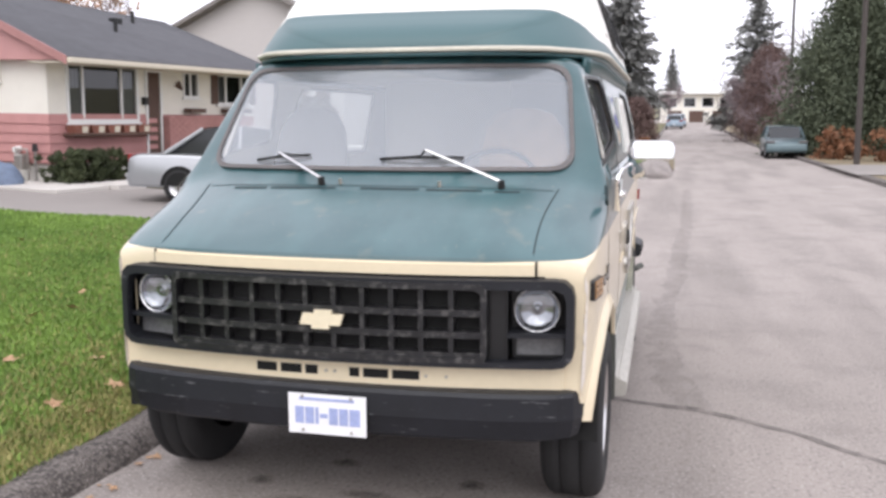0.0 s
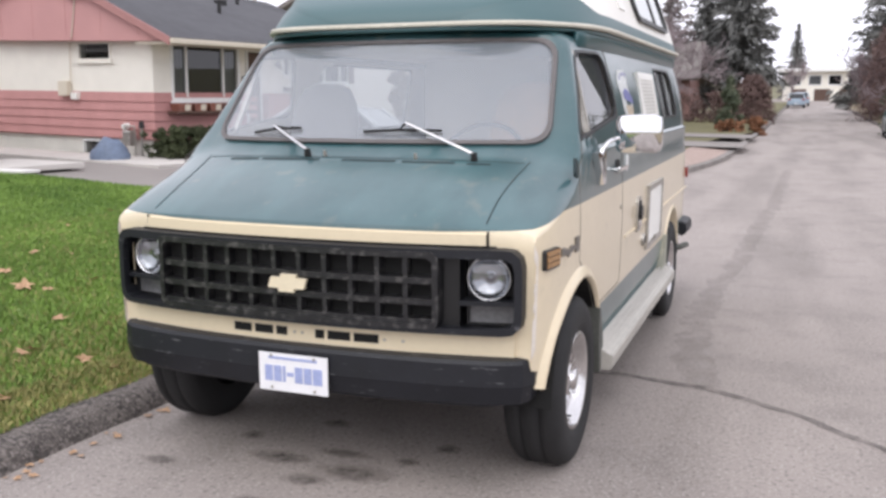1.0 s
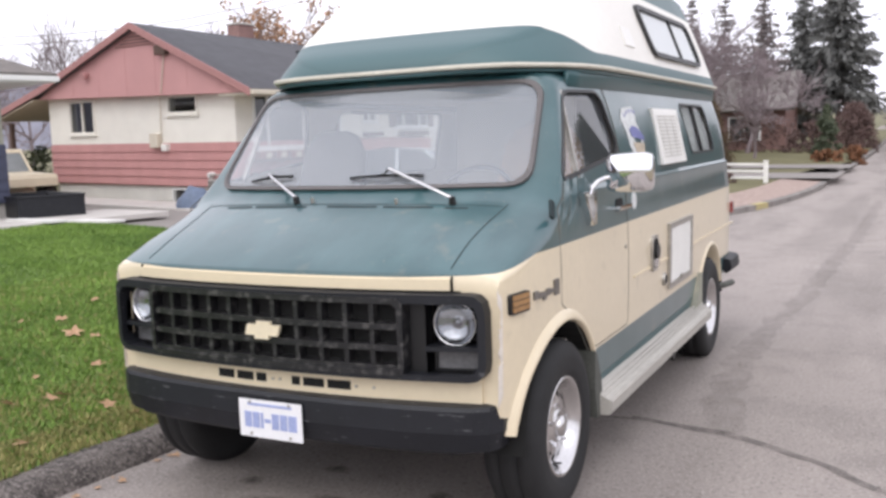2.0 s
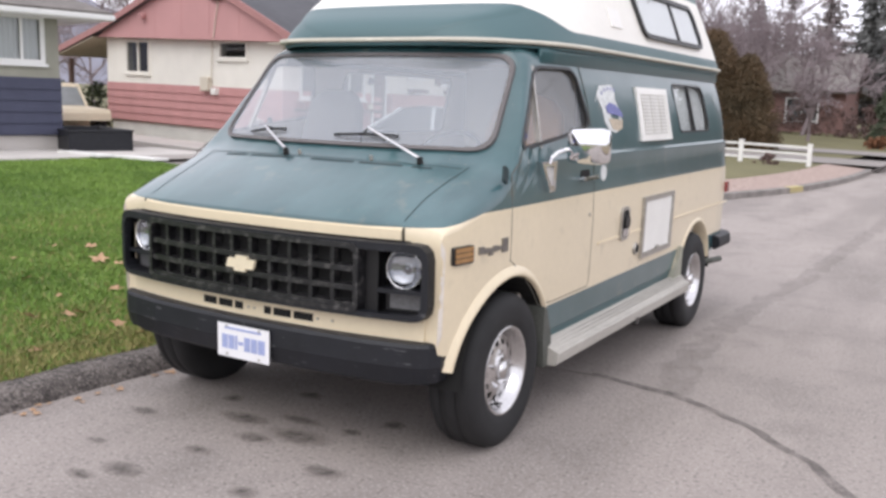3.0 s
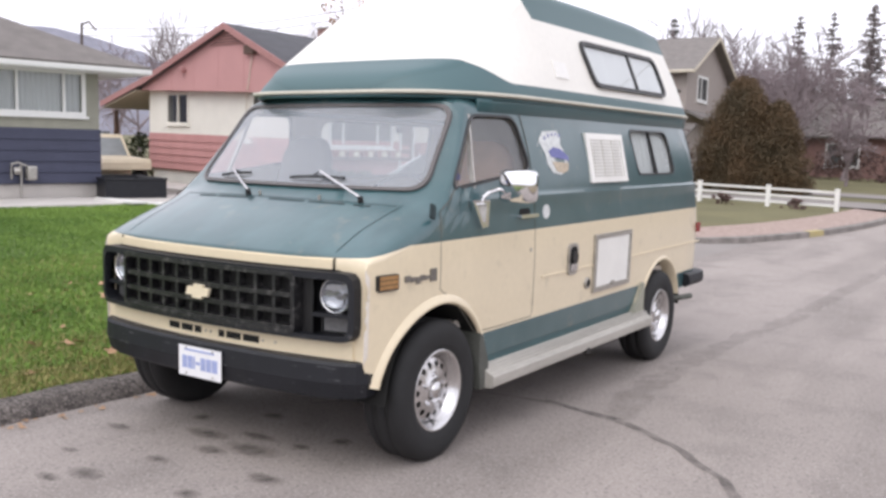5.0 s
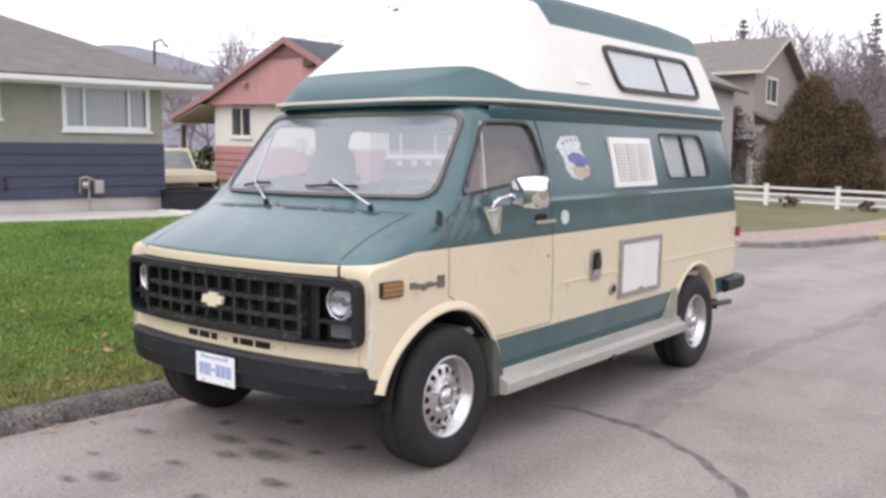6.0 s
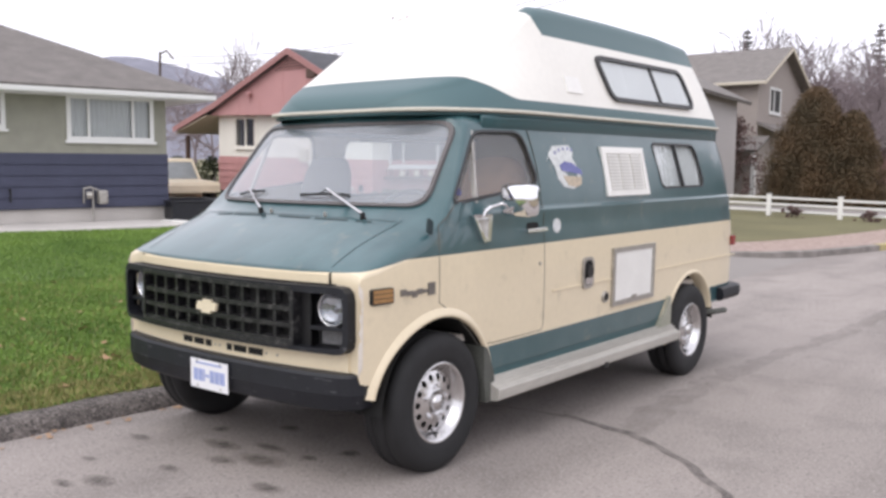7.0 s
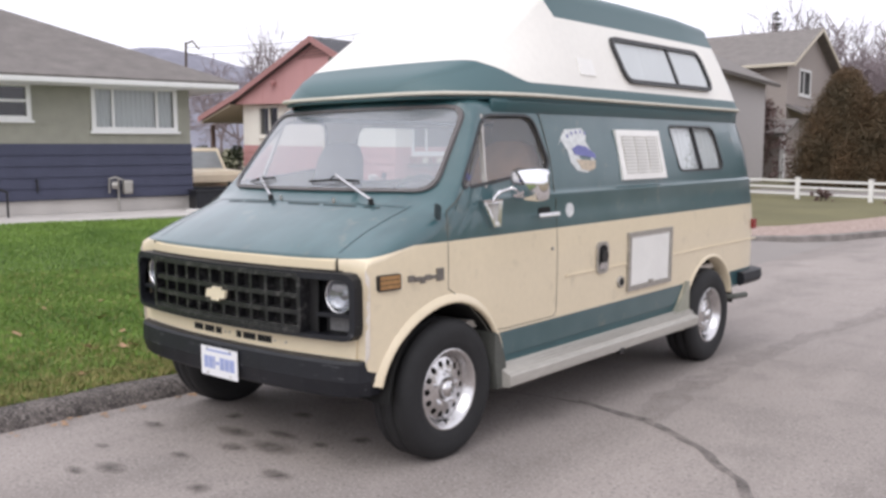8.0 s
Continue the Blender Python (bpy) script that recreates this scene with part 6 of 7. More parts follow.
def taper_tube(verts, faces, pts, radii, n=5):
    base = None
    for k, (p, r) in enumerate(zip(pts, radii)):
        d = np.array(pts[min(k + 1, len(pts) - 1)]) - np.array(pts[max(k - 1, 0)])
        d = d / (np.linalg.norm(d) + 1e-9)
        u = np.cross(d, (0.3, 0.9, 0.1))
        u /= np.linalg.norm(u) + 1e-9
        w = np.cross(d, u)
        i0 = len(verts)
        for j in range(n):
            a = 2 * math.pi * j / n
            verts.append(np.array(p) + r * (u * math.cos(a) + w * math.sin(a)))
        if base is not None:
            for j in range(n):
                faces.append((base + j, base + (j + 1) % n, i0 + (j + 1) % n, i0 + j))
        base = i0


def conifer(x, y, h, w, seed, mt, label, bare=0.06, density=1.0, lean=0.0):
    """A spruce: tapered trunk, whorls of drooping limbs, ragged outline."""
    rng = np.random.default_rng(seed)
    z0 = ground_z(x, y)
    t = root("conifer_tree", pose(x, y, z0), label, "tree")
    v, f = [], []
    taper_tube(v, f, [(0, 0, -0.3), (0.02 * h * lean, 0, h * 0.5), (0.02 * h * lean, 0, h)], [w * 0.07, w * 0.045, 0.02], 7)
    soup("trunk", v, f, M["bark"], t)
    v, f = [], []
    z = h * bare
    while z < h * 0.985:
        k = (z / h - bare) / (1 - bare)
        reach = w * (1 - k) ** 0.85 * (0.8 + 0.55 * rng.random()) + 0.05
        for b in range(max(5, int(10 * density))):
            a = rng.random() * 2 * math.pi
            L = reach * (0.5 + 0.65 * rng.random())
            droop = -0.25 - 0.25 * rng.random() + 0.5 * k
            m = max(3, int(L / (0.16 * w) * 1.6))
            for i in range(m):
                q = (i + 0.7) / m
                px, py, pz = L * q * math.cos(a), L * q * math.sin(a), z + L * q * droop + 0.12 * L * q * q
                for _ in range(3):
                    c = np.array((px, py, pz)) + rng.normal(size=3) * 0.055 * w * (1 - 0.65 * k)
                    d = np.array((math.cos(a), math.sin(a), droop)) + rng.normal(size=3) * 0.5
                    d /= np.linalg.norm(d)
                    s = 0.15 * w * (0.6 + 0.7 * rng.random()) * (1 - 0.6 * k)
                    u = np.cross(d, rng.normal(size=3))
                    u /= np.linalg.norm(u) + 1e-9
                    n0 = len(v)
                    v += [c - d * s, c + u * s * 0.32, c + d * s - np.array((0, 0, s * 0.3)), c - u * s * 0.32]
                    f.append((n0, n0 + 1, n0 + 2, n0 + 3))
        z += h * 0.021 * (0.7 + 0.6 * rng.random()) / max(0.5, density)
    soup("crown", v, f, M[mt], t)
    return t


def bare_tree(x, y, h, spread, seed, label, leaves=0, leaf_mt="autumn", thick=0.035, twig_mt="twig", fine=0.026):
    """A leafless tree: limbs that fork down to fine twigs."""
    rng = np.random.default_rng(seed)
    t = root("bare_tree", pose(x, y, ground_z(x, y)), label, "tree")
    v, f, tips = [], [], []

    def grow(p, d, L, r, depth):
        q, pts, rad = np.array(p, float), [np.array(p, float)], [r]
        for _ in range(3):
            d = d + rng.normal(size=3) * 0.13 + np.array((0, 0, 0.05))
            d = d / np.linalg.norm(d)
            q = q + d * L / 3
            pts.append(q.copy())
            rad.append(max(fine, r * (1 - 0.14 * len(pts))))
        taper_tube(v, f, pts, rad, 5 if depth < 2 else 3)
        if depth >= 5 or L < 0.25:
            tips.append(q)
            return
        for _ in range(4 if depth in (1, 2, 3) else 3 if depth < 4 else 2):
            nd = d + rng.normal(size=3) * spread
            nd[2] += 0.12
            nd /= np.linalg.norm(nd)
            k = 0.35 + 0.65 * rng.random()
            base = pts[0] * (1 - k) + q * k
            grow(base, nd, L * (0.62 + 0.22 * rng.random()), max(fine, r * 0.58), depth + 1)

    grow((0, 0, -0.2), np.array((0.03, 0.02, 1.0)), h * 0.36, h * thick, 0)
    soup("branch_crown", v, f, M[twig_mt], t)
    if leaves:
        idx = rng.choice(len(tips), min(leaves, len(tips)), replace=False)
        vv, ff = foliage(rng, [(*tips[i], 0.35) for i in idx], 0.10, 8)
        soup("foliage", vv, ff, M[leaf_mt], t)
    return t


def shrub(name, x, y, w, d, h, seed, mt, label, category="shrub", lumps=40, size=0.06, per=40, shape="dome", z=None):
    """A bush of many leaf clumps over an uneven form."""
    rng = np.random.default_rng(seed)
    z0 = ground_z(x, y) if z is None else z
    t = root(name, pose(x, y, z0), label, category)
    cs = []
    for _ in range(lumps):
        a, k = rng.random() * 2 * math.pi, rng.random()
        if shape == "box":
            px, py, pz = (rng.random() - 0.5) * w, (rng.random() - 0.5) * d, rng.random() * h
        elif shape == "cone":
            r = math.sqrt(rng.random()) * (1 - k ** 2.3) + 0.02
            px, py, pz = r * w / 2 * math.cos(a), r * d / 2 * math.sin(a), k * h * (0.96 + 0.08 * rng.random())
        elif shape == "egg":
            r = math.sqrt(rng.random()) * max(0.0, 1 - k ** 1.9) ** 0.85 + 0.02
            px, py, pz = r * w / 2 * math.cos(a), r * d / 2 * math.sin(a), k * h
        else:
            r = math.sqrt(rng.random()) * math.sqrt(max(0, 1 - k * k))
            px, py, pz = r * w / 2 * math.cos(a), r * d / 2 * math.sin(a), k * h
        cs.append((px, py, pz, min(w, d, h) * 0.16))
    v, f = foliage(rng, cs, size, per)
    soup("crown", v, f, M[mt], t)
    v, f = [], []
    for i in range(4):
        a = i * 1.6
        taper_tube(v, f, [(0.05 * math.cos(a), 0.05 * math.sin(a), -0.05), (w * 0.18 * math.cos(a), d * 0.18 * math.sin(a), h * 0.6)], [0.03, 0.012], 4)
    soup("stem", v, f, M["bark"], t)
    return t

# ---- lawn, leaves and stains ----
def grass_field(name, n, x0, x1, y0, y1, hmin, hmax, seed, mt, label, keep=None):
    """Countless blades, one mesh."""
    rng = np.random.default_rng(seed)
    xs, ys = rng.uniform(x0, x1, n), rng.uniform(y0, y1, n)
    verts = np.zeros((n, 4, 3))
    h = rng.uniform(hmin, hmax, n)
    a = rng.uniform(0, 2 * math.pi, n)
    w = rng.uniform(0.003, 0.007, n) * (1 + 0.12 * np.maximum(0, ys + 1))
    lean = rng.uniform(0.1, 0.9, n) * h
    la = rng.uniform(0, 2 * math.pi, n)
    z = np.array([ground_z(x, y) + lawn_dz(x, y) for x, y in zip(xs, ys)]) - 0.004
    verts[:, 0] = np.stack([xs - w * np.cos(a), ys - w * np.sin(a), z], 1)
    verts[:, 1] = np.stack([xs + w * np.cos(a), ys + w * np.sin(a), z], 1)
    verts[:, 2] = np.stack([xs + lean * 0.45 * np.cos(la) + w * 0.7 * np.cos(a), ys + lean * 0.45 * np.sin(la) + w * 0.7 * np.sin(a), z + h * 0.65], 1)
    verts[:, 3] = np.stack([xs + lean * np.cos(la), ys + lean * np.sin(la), z + h], 1)
    me = bpy.data.meshes.new(name)
    me.vertices.add(4 * n)
    me.vertices.foreach_set("co", verts.ravel())
    me.loops.add(4 * n)
    me.loops.foreach_set("vertex_index", np.arange(4 * n, dtype=np.int32))
    me.polygons.add(n)
    me.polygons.foreach_set("loop_start", np.arange(0, 4 * n, 4, dtype=np.int32))
    me.update(calc_edges=True)
    me.materials.append(M[mt])
    return tagged(new(name, me), label, "grass", kind="stuff")


grass_field("grass", 130000, -6.0, KERB_X - 0.17, -1.5, 5.5, 0.014, 0.042, 1, "grass", "short green lawn grass")
grass_field("grass", 60000, -11.2, -5.9, -3.0, 5.0, 0.02, 0.05, 6, "grass", "short green lawn grass")
grass_field("grass", 70000, -11.2, KERB_X - 0.17, 4.5, LAWN_END, 0.02, 0.05, 2, "grass", "short green lawn grass")
grass_field("grass", 22000, KERB_X - 0.55, KERB_X - 0.17, -1.5, 6.0, 0.015, 0.05, 3, "grass_dry", "dry yellowish grass along the kerb")
grass_field("grass", 9000, KERB_X - 1.2, KERB_X - 0.4, -1.5, 6.0, 0.015, 0.05, 7, "grass_dry", "dry yellowish grass among the green")
grass_field("grass", 14000, -6.0, KERB_X - 0.17, -1.5, 8.0, 0.02, 0.05, 4, "grass_dry", "dry yellowish grass")


def leaf_mesh(seed):
    r = random.Random(seed)
    bm = bmesh.new()
    vs = []
    for i in range(15):
        a = 2 * math.pi * i / 15
        k = (1.0 if i % 3 == 0 else 0.52) * (0.8 + 0.4 * r.random())
        vs.append(bm.verts.new((0.075 * k * math.cos(a), 0.075 * k * math.sin(a), 0.010 + 0.018 * r.random())))
    c = bm.verts.new((0, 0, 0.012))
    for i in range(15):
        bm.faces.new((c, vs[i], vs[(i + 1) % 15]))
    me = bpy.data.meshes.new("fallen_leaf")
    bm.to_mesh(me)
    bm.free()
    me.materials.append(M["fallen"])
    return me


leaf_meshes = [leaf_mesh(k) for k in range(4)]
lr = random.Random(11)
spots = [(-3.36, 2.05, 1.25), (-3.1, 1.2, 0.7), (-2.5, 1.5, 0.8), (-2.2, 0.6, 0.8), (-1.75, 0.9, 0.7), (-1.6, 0.2, 0.6), (-2.9, 0.4, 0.7), (-3.9, 2.4, 0.9), (-4.4, 3.2, 0.8), (-2.3, 2.4, 0.7)]
spots += [(-1.5 - 4.5 * lr.random() ** 1.3, -1.0 + 7.0 * lr.random(), 0.35 + 0.45 * lr.random()) for _ in range(48)]
for k, (x, y, sc) in enumerate(spots):
    ob = new("fallen_leaf", leaf_meshes[k % 4])
    ob.matrix_world = pose(x, y, ground_z(x, y) + lawn_dz(x, y) + 0.022, lr.uniform(-25, 25), lr.uniform(-25, 25), lr.uniform(0, 360)) @ Matrix.Diagonal((sc, sc, sc, 1))
    tagged(ob, "curled tan fallen leaf lying on the lawn", "leaf", "fallen leaves")
for k in range(34):
    x, y, sc = KERB_X + 0.02 + 0.14 * lr.random() ** 1.5, -1.3 + 2.6 * lr.random(), 0.16 + 0.26 * lr.random()
    ob = new("fallen_leaf", leaf_meshes[k % 4])
    ob.matrix_world = pose(x, y, 0.004, lr.uniform(-8, 8), lr.uniform(-8, 8), lr.uniform(0, 360)) @ Matrix.Diagonal((sc, sc, sc, 1))
    tagged(ob, "brown leaf lying in the gutter beside the kerb", "leaf", "fallen leaves")
for k, (x, y, rx_, ry_) in enumerate(((-0.16, 0.84, 0.07, 0.04), (0.35, 0.51, 0.05, 0.035), (0.46, 0.71, 0.05, 0.05), (-0.18, 0.36, 0.12, 0.06), (0.03, 0.18, 0.08, 0.05), (-0.45, 0.55, 0.05, 0.04), (-0.25, -0.55, 0.07, 0.03), (-0.15, -0.42, 0.09, 0.05), (-0.05, -0.08, 0.06, 0.04), (0.42, -0.3, 0.06, 0.05), (-0.5, -0.26, 0.05, 0.025), (0.8, -0.5, 0.05, 0.03), (0.18, 0.30, 0.16, 0.07), (0.05, 0.5, 0.10, 0.04), (-0.65, 0.15, 0.07, 0.04), (0.55, 0.05, 0.09, 0.05))):
    stain(x, y, rx_, ry_, k + 1)

# ---- the corner lot across the lane ----
EDGE = [(-9.0, 13.75), (-6, 13.75), (-3.6, 13.65), (-2.5, 13.7), (-1.75, 14.2), (-1.2, 15.1), (-0.75, 16.5), (-0.55, 17.3), (-0.4, 18.0), (-0.1, 20.0), (0.1, 22.0), (0.2, 24), (0.28, 30), (0.4, 40), (0.7, 70), (1.5, 115)]


def inner(i, d):
    a, b = Vector(EDGE[max(0, i - 1)]), Vector(EDGE[min(len(EDGE) - 1, i + 1)])
    t = (b - a).normalized()
    return Vector(EDGE[i]) + Vector((-t.y, t.x)) * d


def edge_band(name, d0, d1, h0, h1, material, label, i0=0, i1=None, cat="", side=True):
    bm = bmesh.new()
    prev = None
    for i in range(i0, i1 or len(EDGE)):
        p, q = inner(i, d0), inner(i, d1)
        row = [bm.verts.new((p.x, p.y, road_z(p.y) + (-0.05 if side else h0))), bm.verts.new((p.x, p.y, road_z(p.y) + h0)), bm.verts.new((q.x, q.y, road_z(q.y) + h1))]
        if prev:
            for k in range(2):
                bm.faces.new((prev[k], prev[k + 1], row[k + 1], row[k]))
        prev = row
    bmesh.ops.recalc_face_normals(bm, faces=bm.faces[:])
    return tagged(link_mesh(name, bm, material), label, cat or name.replace("_", " "), kind="structure")


edge_band("kerb_far", 0.0, 0.18, 0.11, 0.12, M["kerb_pale"], "grey concrete kerb round the corner lot", cat="kerb")
edge_band("kerb_paint", -0.012, 0.15, 0.116, 0.126, M["yellow"], "faded yellow painted patch on the kerb", 7, 9, "kerb paint")
edge_band("gravel_strip", 0.18, 1.3, 0.11, 0.20, M["gravel"], "pinkish gravel strip inside the kerb", 3, 13, side=False)
bm = bmesh.new()
prev = None
for i in range(len(EDGE)):
    p = inner(i, 1.3 if 3 <= i < 13 else 0.18)
    row = [bm.verts.new((p.x, p.y, road_z(p.y) + 0.19)), bm.verts.new((-14, max(13, p.y), road_z(p.y) + 0.45)), bm.verts.new((-60, max(13, p.y), road_z(p.y) + 0.5))]
    if prev:
        for k in range(2):
            bm.faces.new((prev[k], prev[k + 1], row[k + 1], row[k]))
    prev = row
M["far_lawn"] = mat("pale_lawn", (0.142, 0.130, 0.062), 0.95, var=0.25, scale=0.5, fine=20, bump=0.5)
tagged(link_mesh("lot_lawn", bm, M["far_lawn"]), "pale winter grass of the corner lot", "lawn", kind="structure")
# driveways that cross the lot towards the street
for y0, y1, x1 in ((26.0, 29.5, -16.0), (33.0, 36.5, -14.0)):
    bm = bmesh.new()
    vs = [bm.verts.new((x, y, road_z(y) + 0.205 + 0.02 * (0.4 - x) * 0.75)) for x, y in ((0.45, y0), (0.5, y1), (x1, y1 + 0.5), (x1, y0 + 0.5))]
    bm.faces.new(vs)
    tagged(link_mesh("driveway", bm, M["lane"]), "grey asphalt driveway across the lot", "driveway", kind="structure")
# right side of the street
M["verge"] = mat("verge", (0.20, 0.16, 0.10), 0.95, var=0.3, scale=0.8, fine=15)
sheet("verge", [6.9, 8, 10, 14, 20, 40], steps(-30, 150, 6), flat(0.10), M["verge"], "leaf-strewn verge beside the street", "verge")
bm = bmesh.new()
prev = None
for y in steps(-30, 150, 3):
    row = [bm.verts.new((x, y, road_z(y) + z)) for x, z in ((6.68, -0.05), (6.70, 0.09), (6.74, 0.115), (6.92, 0.115))]
    if prev:
        for k in range(3):
            bm.faces.new((prev[k], prev[k + 1], row[k + 1], row[k]))
    prev = row
tagged(link_mesh("kerb_right", bm, M["kerb"]), "grey concrete kerb across the street", "kerb", kind="structure")
bm = bmesh.new()
bm.faces.new([bm.verts.new((x, y, road_z(y) + z)) for x, y, z in ((6.6, 25, 0.125), (6.6, 31, 0.125), (16, 32, 0.16), (16, 26, 0.16))])
tagged(link_mesh("driveway", bm, M["lane"]), "asphalt driveway entering from across the street", "driveway", kind="structure")


# ---- white rail fence ----
def fence(points, label):
    t = root("rail_fence", Matrix(), label, "fence")
    for i, (x, y) in enumerate(points):
        z = road_z(y) + 0.19 + 0.0225 * max(0, -1 - x)
        part("post", box(x - 0.06, x + 0.06, y - 0.06, y + 0.06, z - 0.1, z + 0.60, 0.01), M["white_paint"], t)
        part("post_cap", box(x - 0.07, x + 0.07, y - 0.07, y + 0.07, z + 0.60, z + 0.63, 0.008), M["white_paint"], t)
        if i:
            px_, py_, pz_ = prev_
            for h in (0.14, 0.33, 0.52):
                a, b = Vector((px_, py_, pz_ + h)), Vector((x, y, z + h))
                d = (b - a).normalized()
                nrm = Vector((-d.y, d.x, 0)) * 0.018
                bm = bmesh.new()
                lo = Vector((0, 0, 0.032))
                pts = [[bm.verts.new(e + s1 * nrm + s2 * lo) for s1, s2 in ((-1, -1), (1, -1), (1, 1), (-1, 1))] for e in (a, b)]
                for k in range(4):
                    bm.faces.new((pts[0][k], pts[0][(k + 1) % 4], pts[1][(k + 1) % 4], pts[1][k]))
                bmesh.ops.recalc_face_normals(bm, faces=bm.faces[:])
                part("rail", bm, M["white_paint"], t)
        prev_ = (x, y, z)
    return t


fence([(-1.25, 24.2), (-3.15, 24.3), (-5.2, 24.4), (-7.3, 24.5), (-9.4, 24.6), (-11.5, 24.7)], "low white three-rail wooden fence")

# ---- vehicles ----
def car(name, m, L, W, H, mt, label, roofline, category="car"):
    """A parked car from a side outline, with wheels, glass and lamps."""
    t = root(name, m, label, category)
    sec = []
    low, belt = 0.22, H * 0.62
    bm = bmesh.new()
    body_line = roofline["body"]
    top_line = roofline["cabin"]
    rows = []
    for k, (w, inset) in enumerate(((-W / 2, 0.03), (-W / 2 + 0.06, 0.0), (W / 2 - 0.06, 0.0), (W / 2, 0.03))):
        rows.append([bm.verts.new((u * L, w, low + (v * H - low) * (1 - inset))) for u, v in body_line])
    for a, b in zip(rows, rows[1:]):
        for i in range(len(a)):
            bm.faces.new((a[i], a[(i + 1) % len(a)], b[(i + 1) % len(a)], b[i]))
    bm.faces.new(rows[0][::-1])
    bm.faces.new(rows[-1])
    bmesh.ops.recalc_face_normals(bm, faces=bm.faces[:])
    bmesh.ops.bevel(bm, geom=bm.edges[:], offset=0.05, segments=2, affect="EDGES", profile=0.5)
    b_ = part("body", bm, M[mt], t, smooth=True)
    bm = bmesh.new()
    rows = []
    for w, k in ((-W / 2 + 0.04, 0.0), (-W / 2 + 0.20, 1.0), (W / 2 - 0.20, 1.0), (W / 2 - 0.04, 0.0)):
        rows.append([bm.verts.new((u * L, w, v * H)) for u, v in ([top_line[0], top_line[-1]] if k == 0 else top_line)])
    lo0, hi0, hi1, lo1 = rows
    for i in range(len(hi0) - 1):
        bm.faces.new((hi0[i], hi0[i + 1], hi1[i + 1], hi1[i]))
    bm.faces.new((lo0[0], lo0[1], *hi0[::-1]))
    bm.faces.new((lo1[1], lo1[0], *hi1))
    bm.faces.new((lo0[0], hi0[0], hi1[0], lo1[0]))
    bm.faces.new((lo0[1], lo1[1], hi1[-1], hi0[-1]))
    bmesh.ops.recalc_face_normals(bm, faces=bm.faces[:])
    part("cabin_glass", bm, M["car_glass"], t, "dark car windows")
    # roof skin over the glass
    bm = bmesh.new()
    n = len(top_line)
    rr = [[bm.verts.new((u * L, w, v * H + 0.012)) for u, v in top_line[1:n - 1]] for w in (-W / 2 + 0.17, W / 2 - 0.17)]
    for i in range(n - 3):
        bm.faces.new((rr[0][i], rr[0][i + 1], rr[1][i + 1], rr[1][i]))
    part("roof", bm, M[mt], t)
    for w in (-W / 2 + 0.125, W / 2 - 0.125):
        for u0, v0, u1, v1 in roofline["pillars"]:
            part("pillar", pipe([(u0 * L, w * 1.12, v0 * H), (u1 * L, w * 0.93, v1 * H)], 0.035, 6), M[mt], t)
    for u in roofline["wheels"]:
        for s in (1, -1):
            mm = pose(u * L, s * (W / 2 - 0.09), 0.31, 0, 0, 90 if s > 0 else -90)
            wv = part("wheel", revolve([(0.19, -0.09), (0.28, -0.095), (0.31, -0.06), (0.31, 0.06), (0.28, 0.095), (0.20, 0.09)], 28), M["black_rubber"], t, "", True, mm)
            part("hubcap", revolve([(0.20, 0.085), (0.18, 0.06), (0.08, 0.075), (0.001, 0.08)], 20), M["alloy"], wv, "", True)
            # near-black half disc paints the shade of the arch opening
            part("wheel_arch", prism([(u * L + 0.36 * math.cos(a), 0.31 + 0.36 * math.sin(a)) for a in np.linspace(0, math.pi, 12)], lambda p, q, d: (p, d, q), s * (W / 2 - 0.20), s * (W / 2 + 0.003)), M["dark"], t)
    for s in (1, -1):
        part("tail_light", box(-L / 2 - 0.008, -L / 2 + 0.06, *sorted((s * (W / 2 - 0.02), s * (W / 2 - 0.36))), belt - 0.16, belt - 0.02, 0.01), M["red_lens"], t)
        part("head_light", box(L / 2 - 0.10, L / 2 - 0.02, *sorted((s * (W / 2 - 0.02), s * (W / 2 - 0.36))), belt - 0.20, belt - 0.08, 0.01), M["lamp_dull"], t)
    part("bumper", box(-L / 2 - 0.05, -L / 2 + 0.06, -W / 2 + 0.02, W / 2 - 0.02, 0.36, 0.52, 0.03), M[mt], t)
    part("bumper", box(L / 2 - 0.06, L / 2 + 0.05, -W / 2 + 0.02, W / 2 - 0.02, 0.34, 0.50, 0.03), M[mt], t)
    part("number_plate", box(-L / 2 - 0.058, -L / 2 - 0.048, -0.16, 0.16, 0.42, 0.50), M["plate"], t)
    return t


M["car_glass"] = mat("dark_car_glass", (0.03, 0.033, 0.036), 0.06, var=0.05, bump=0)
SEDAN = dict(body=[(-0.5, 0.20), (0.5, 0.20), (0.5, 0.42), (0.47, 0.50), (0.20, 0.60), (-0.30, 0.63), (-0.46, 0.62), (-0.5, 0.56)],
             cabin=[(0.22, 0.60), (0.06, 0.96), (-0.10, 1.0), (-0.22, 0.95), (-0.36, 0.63)], pillars=[(0.21, 0.60, 0.06, 0.96), (-0.05, 0.62, -0.06, 0.98), (-0.35, 0.63, -0.21, 0.95)], wheels=(0.30, -0.29))
HATCH = dict(body=[(-0.5, 0.20), (0.5, 0.20), (0.5, 0.42), (0.47, 0.52), (0.22, 0.62), (-0.44, 0.64), (-0.5, 0.56)],
             cabin=[(0.24, 0.61), (0.08, 0.96), (-0.14, 1.0), (-0.34, 0.95), (-0.46, 0.64)], pillars=[(0.23, 0.61, 0.08, 0.96), (-0.08, 0.63, -0.09, 0.99), (-0.45, 0.64, -0.33, 0.95)], wheels=(0.31, -0.30))


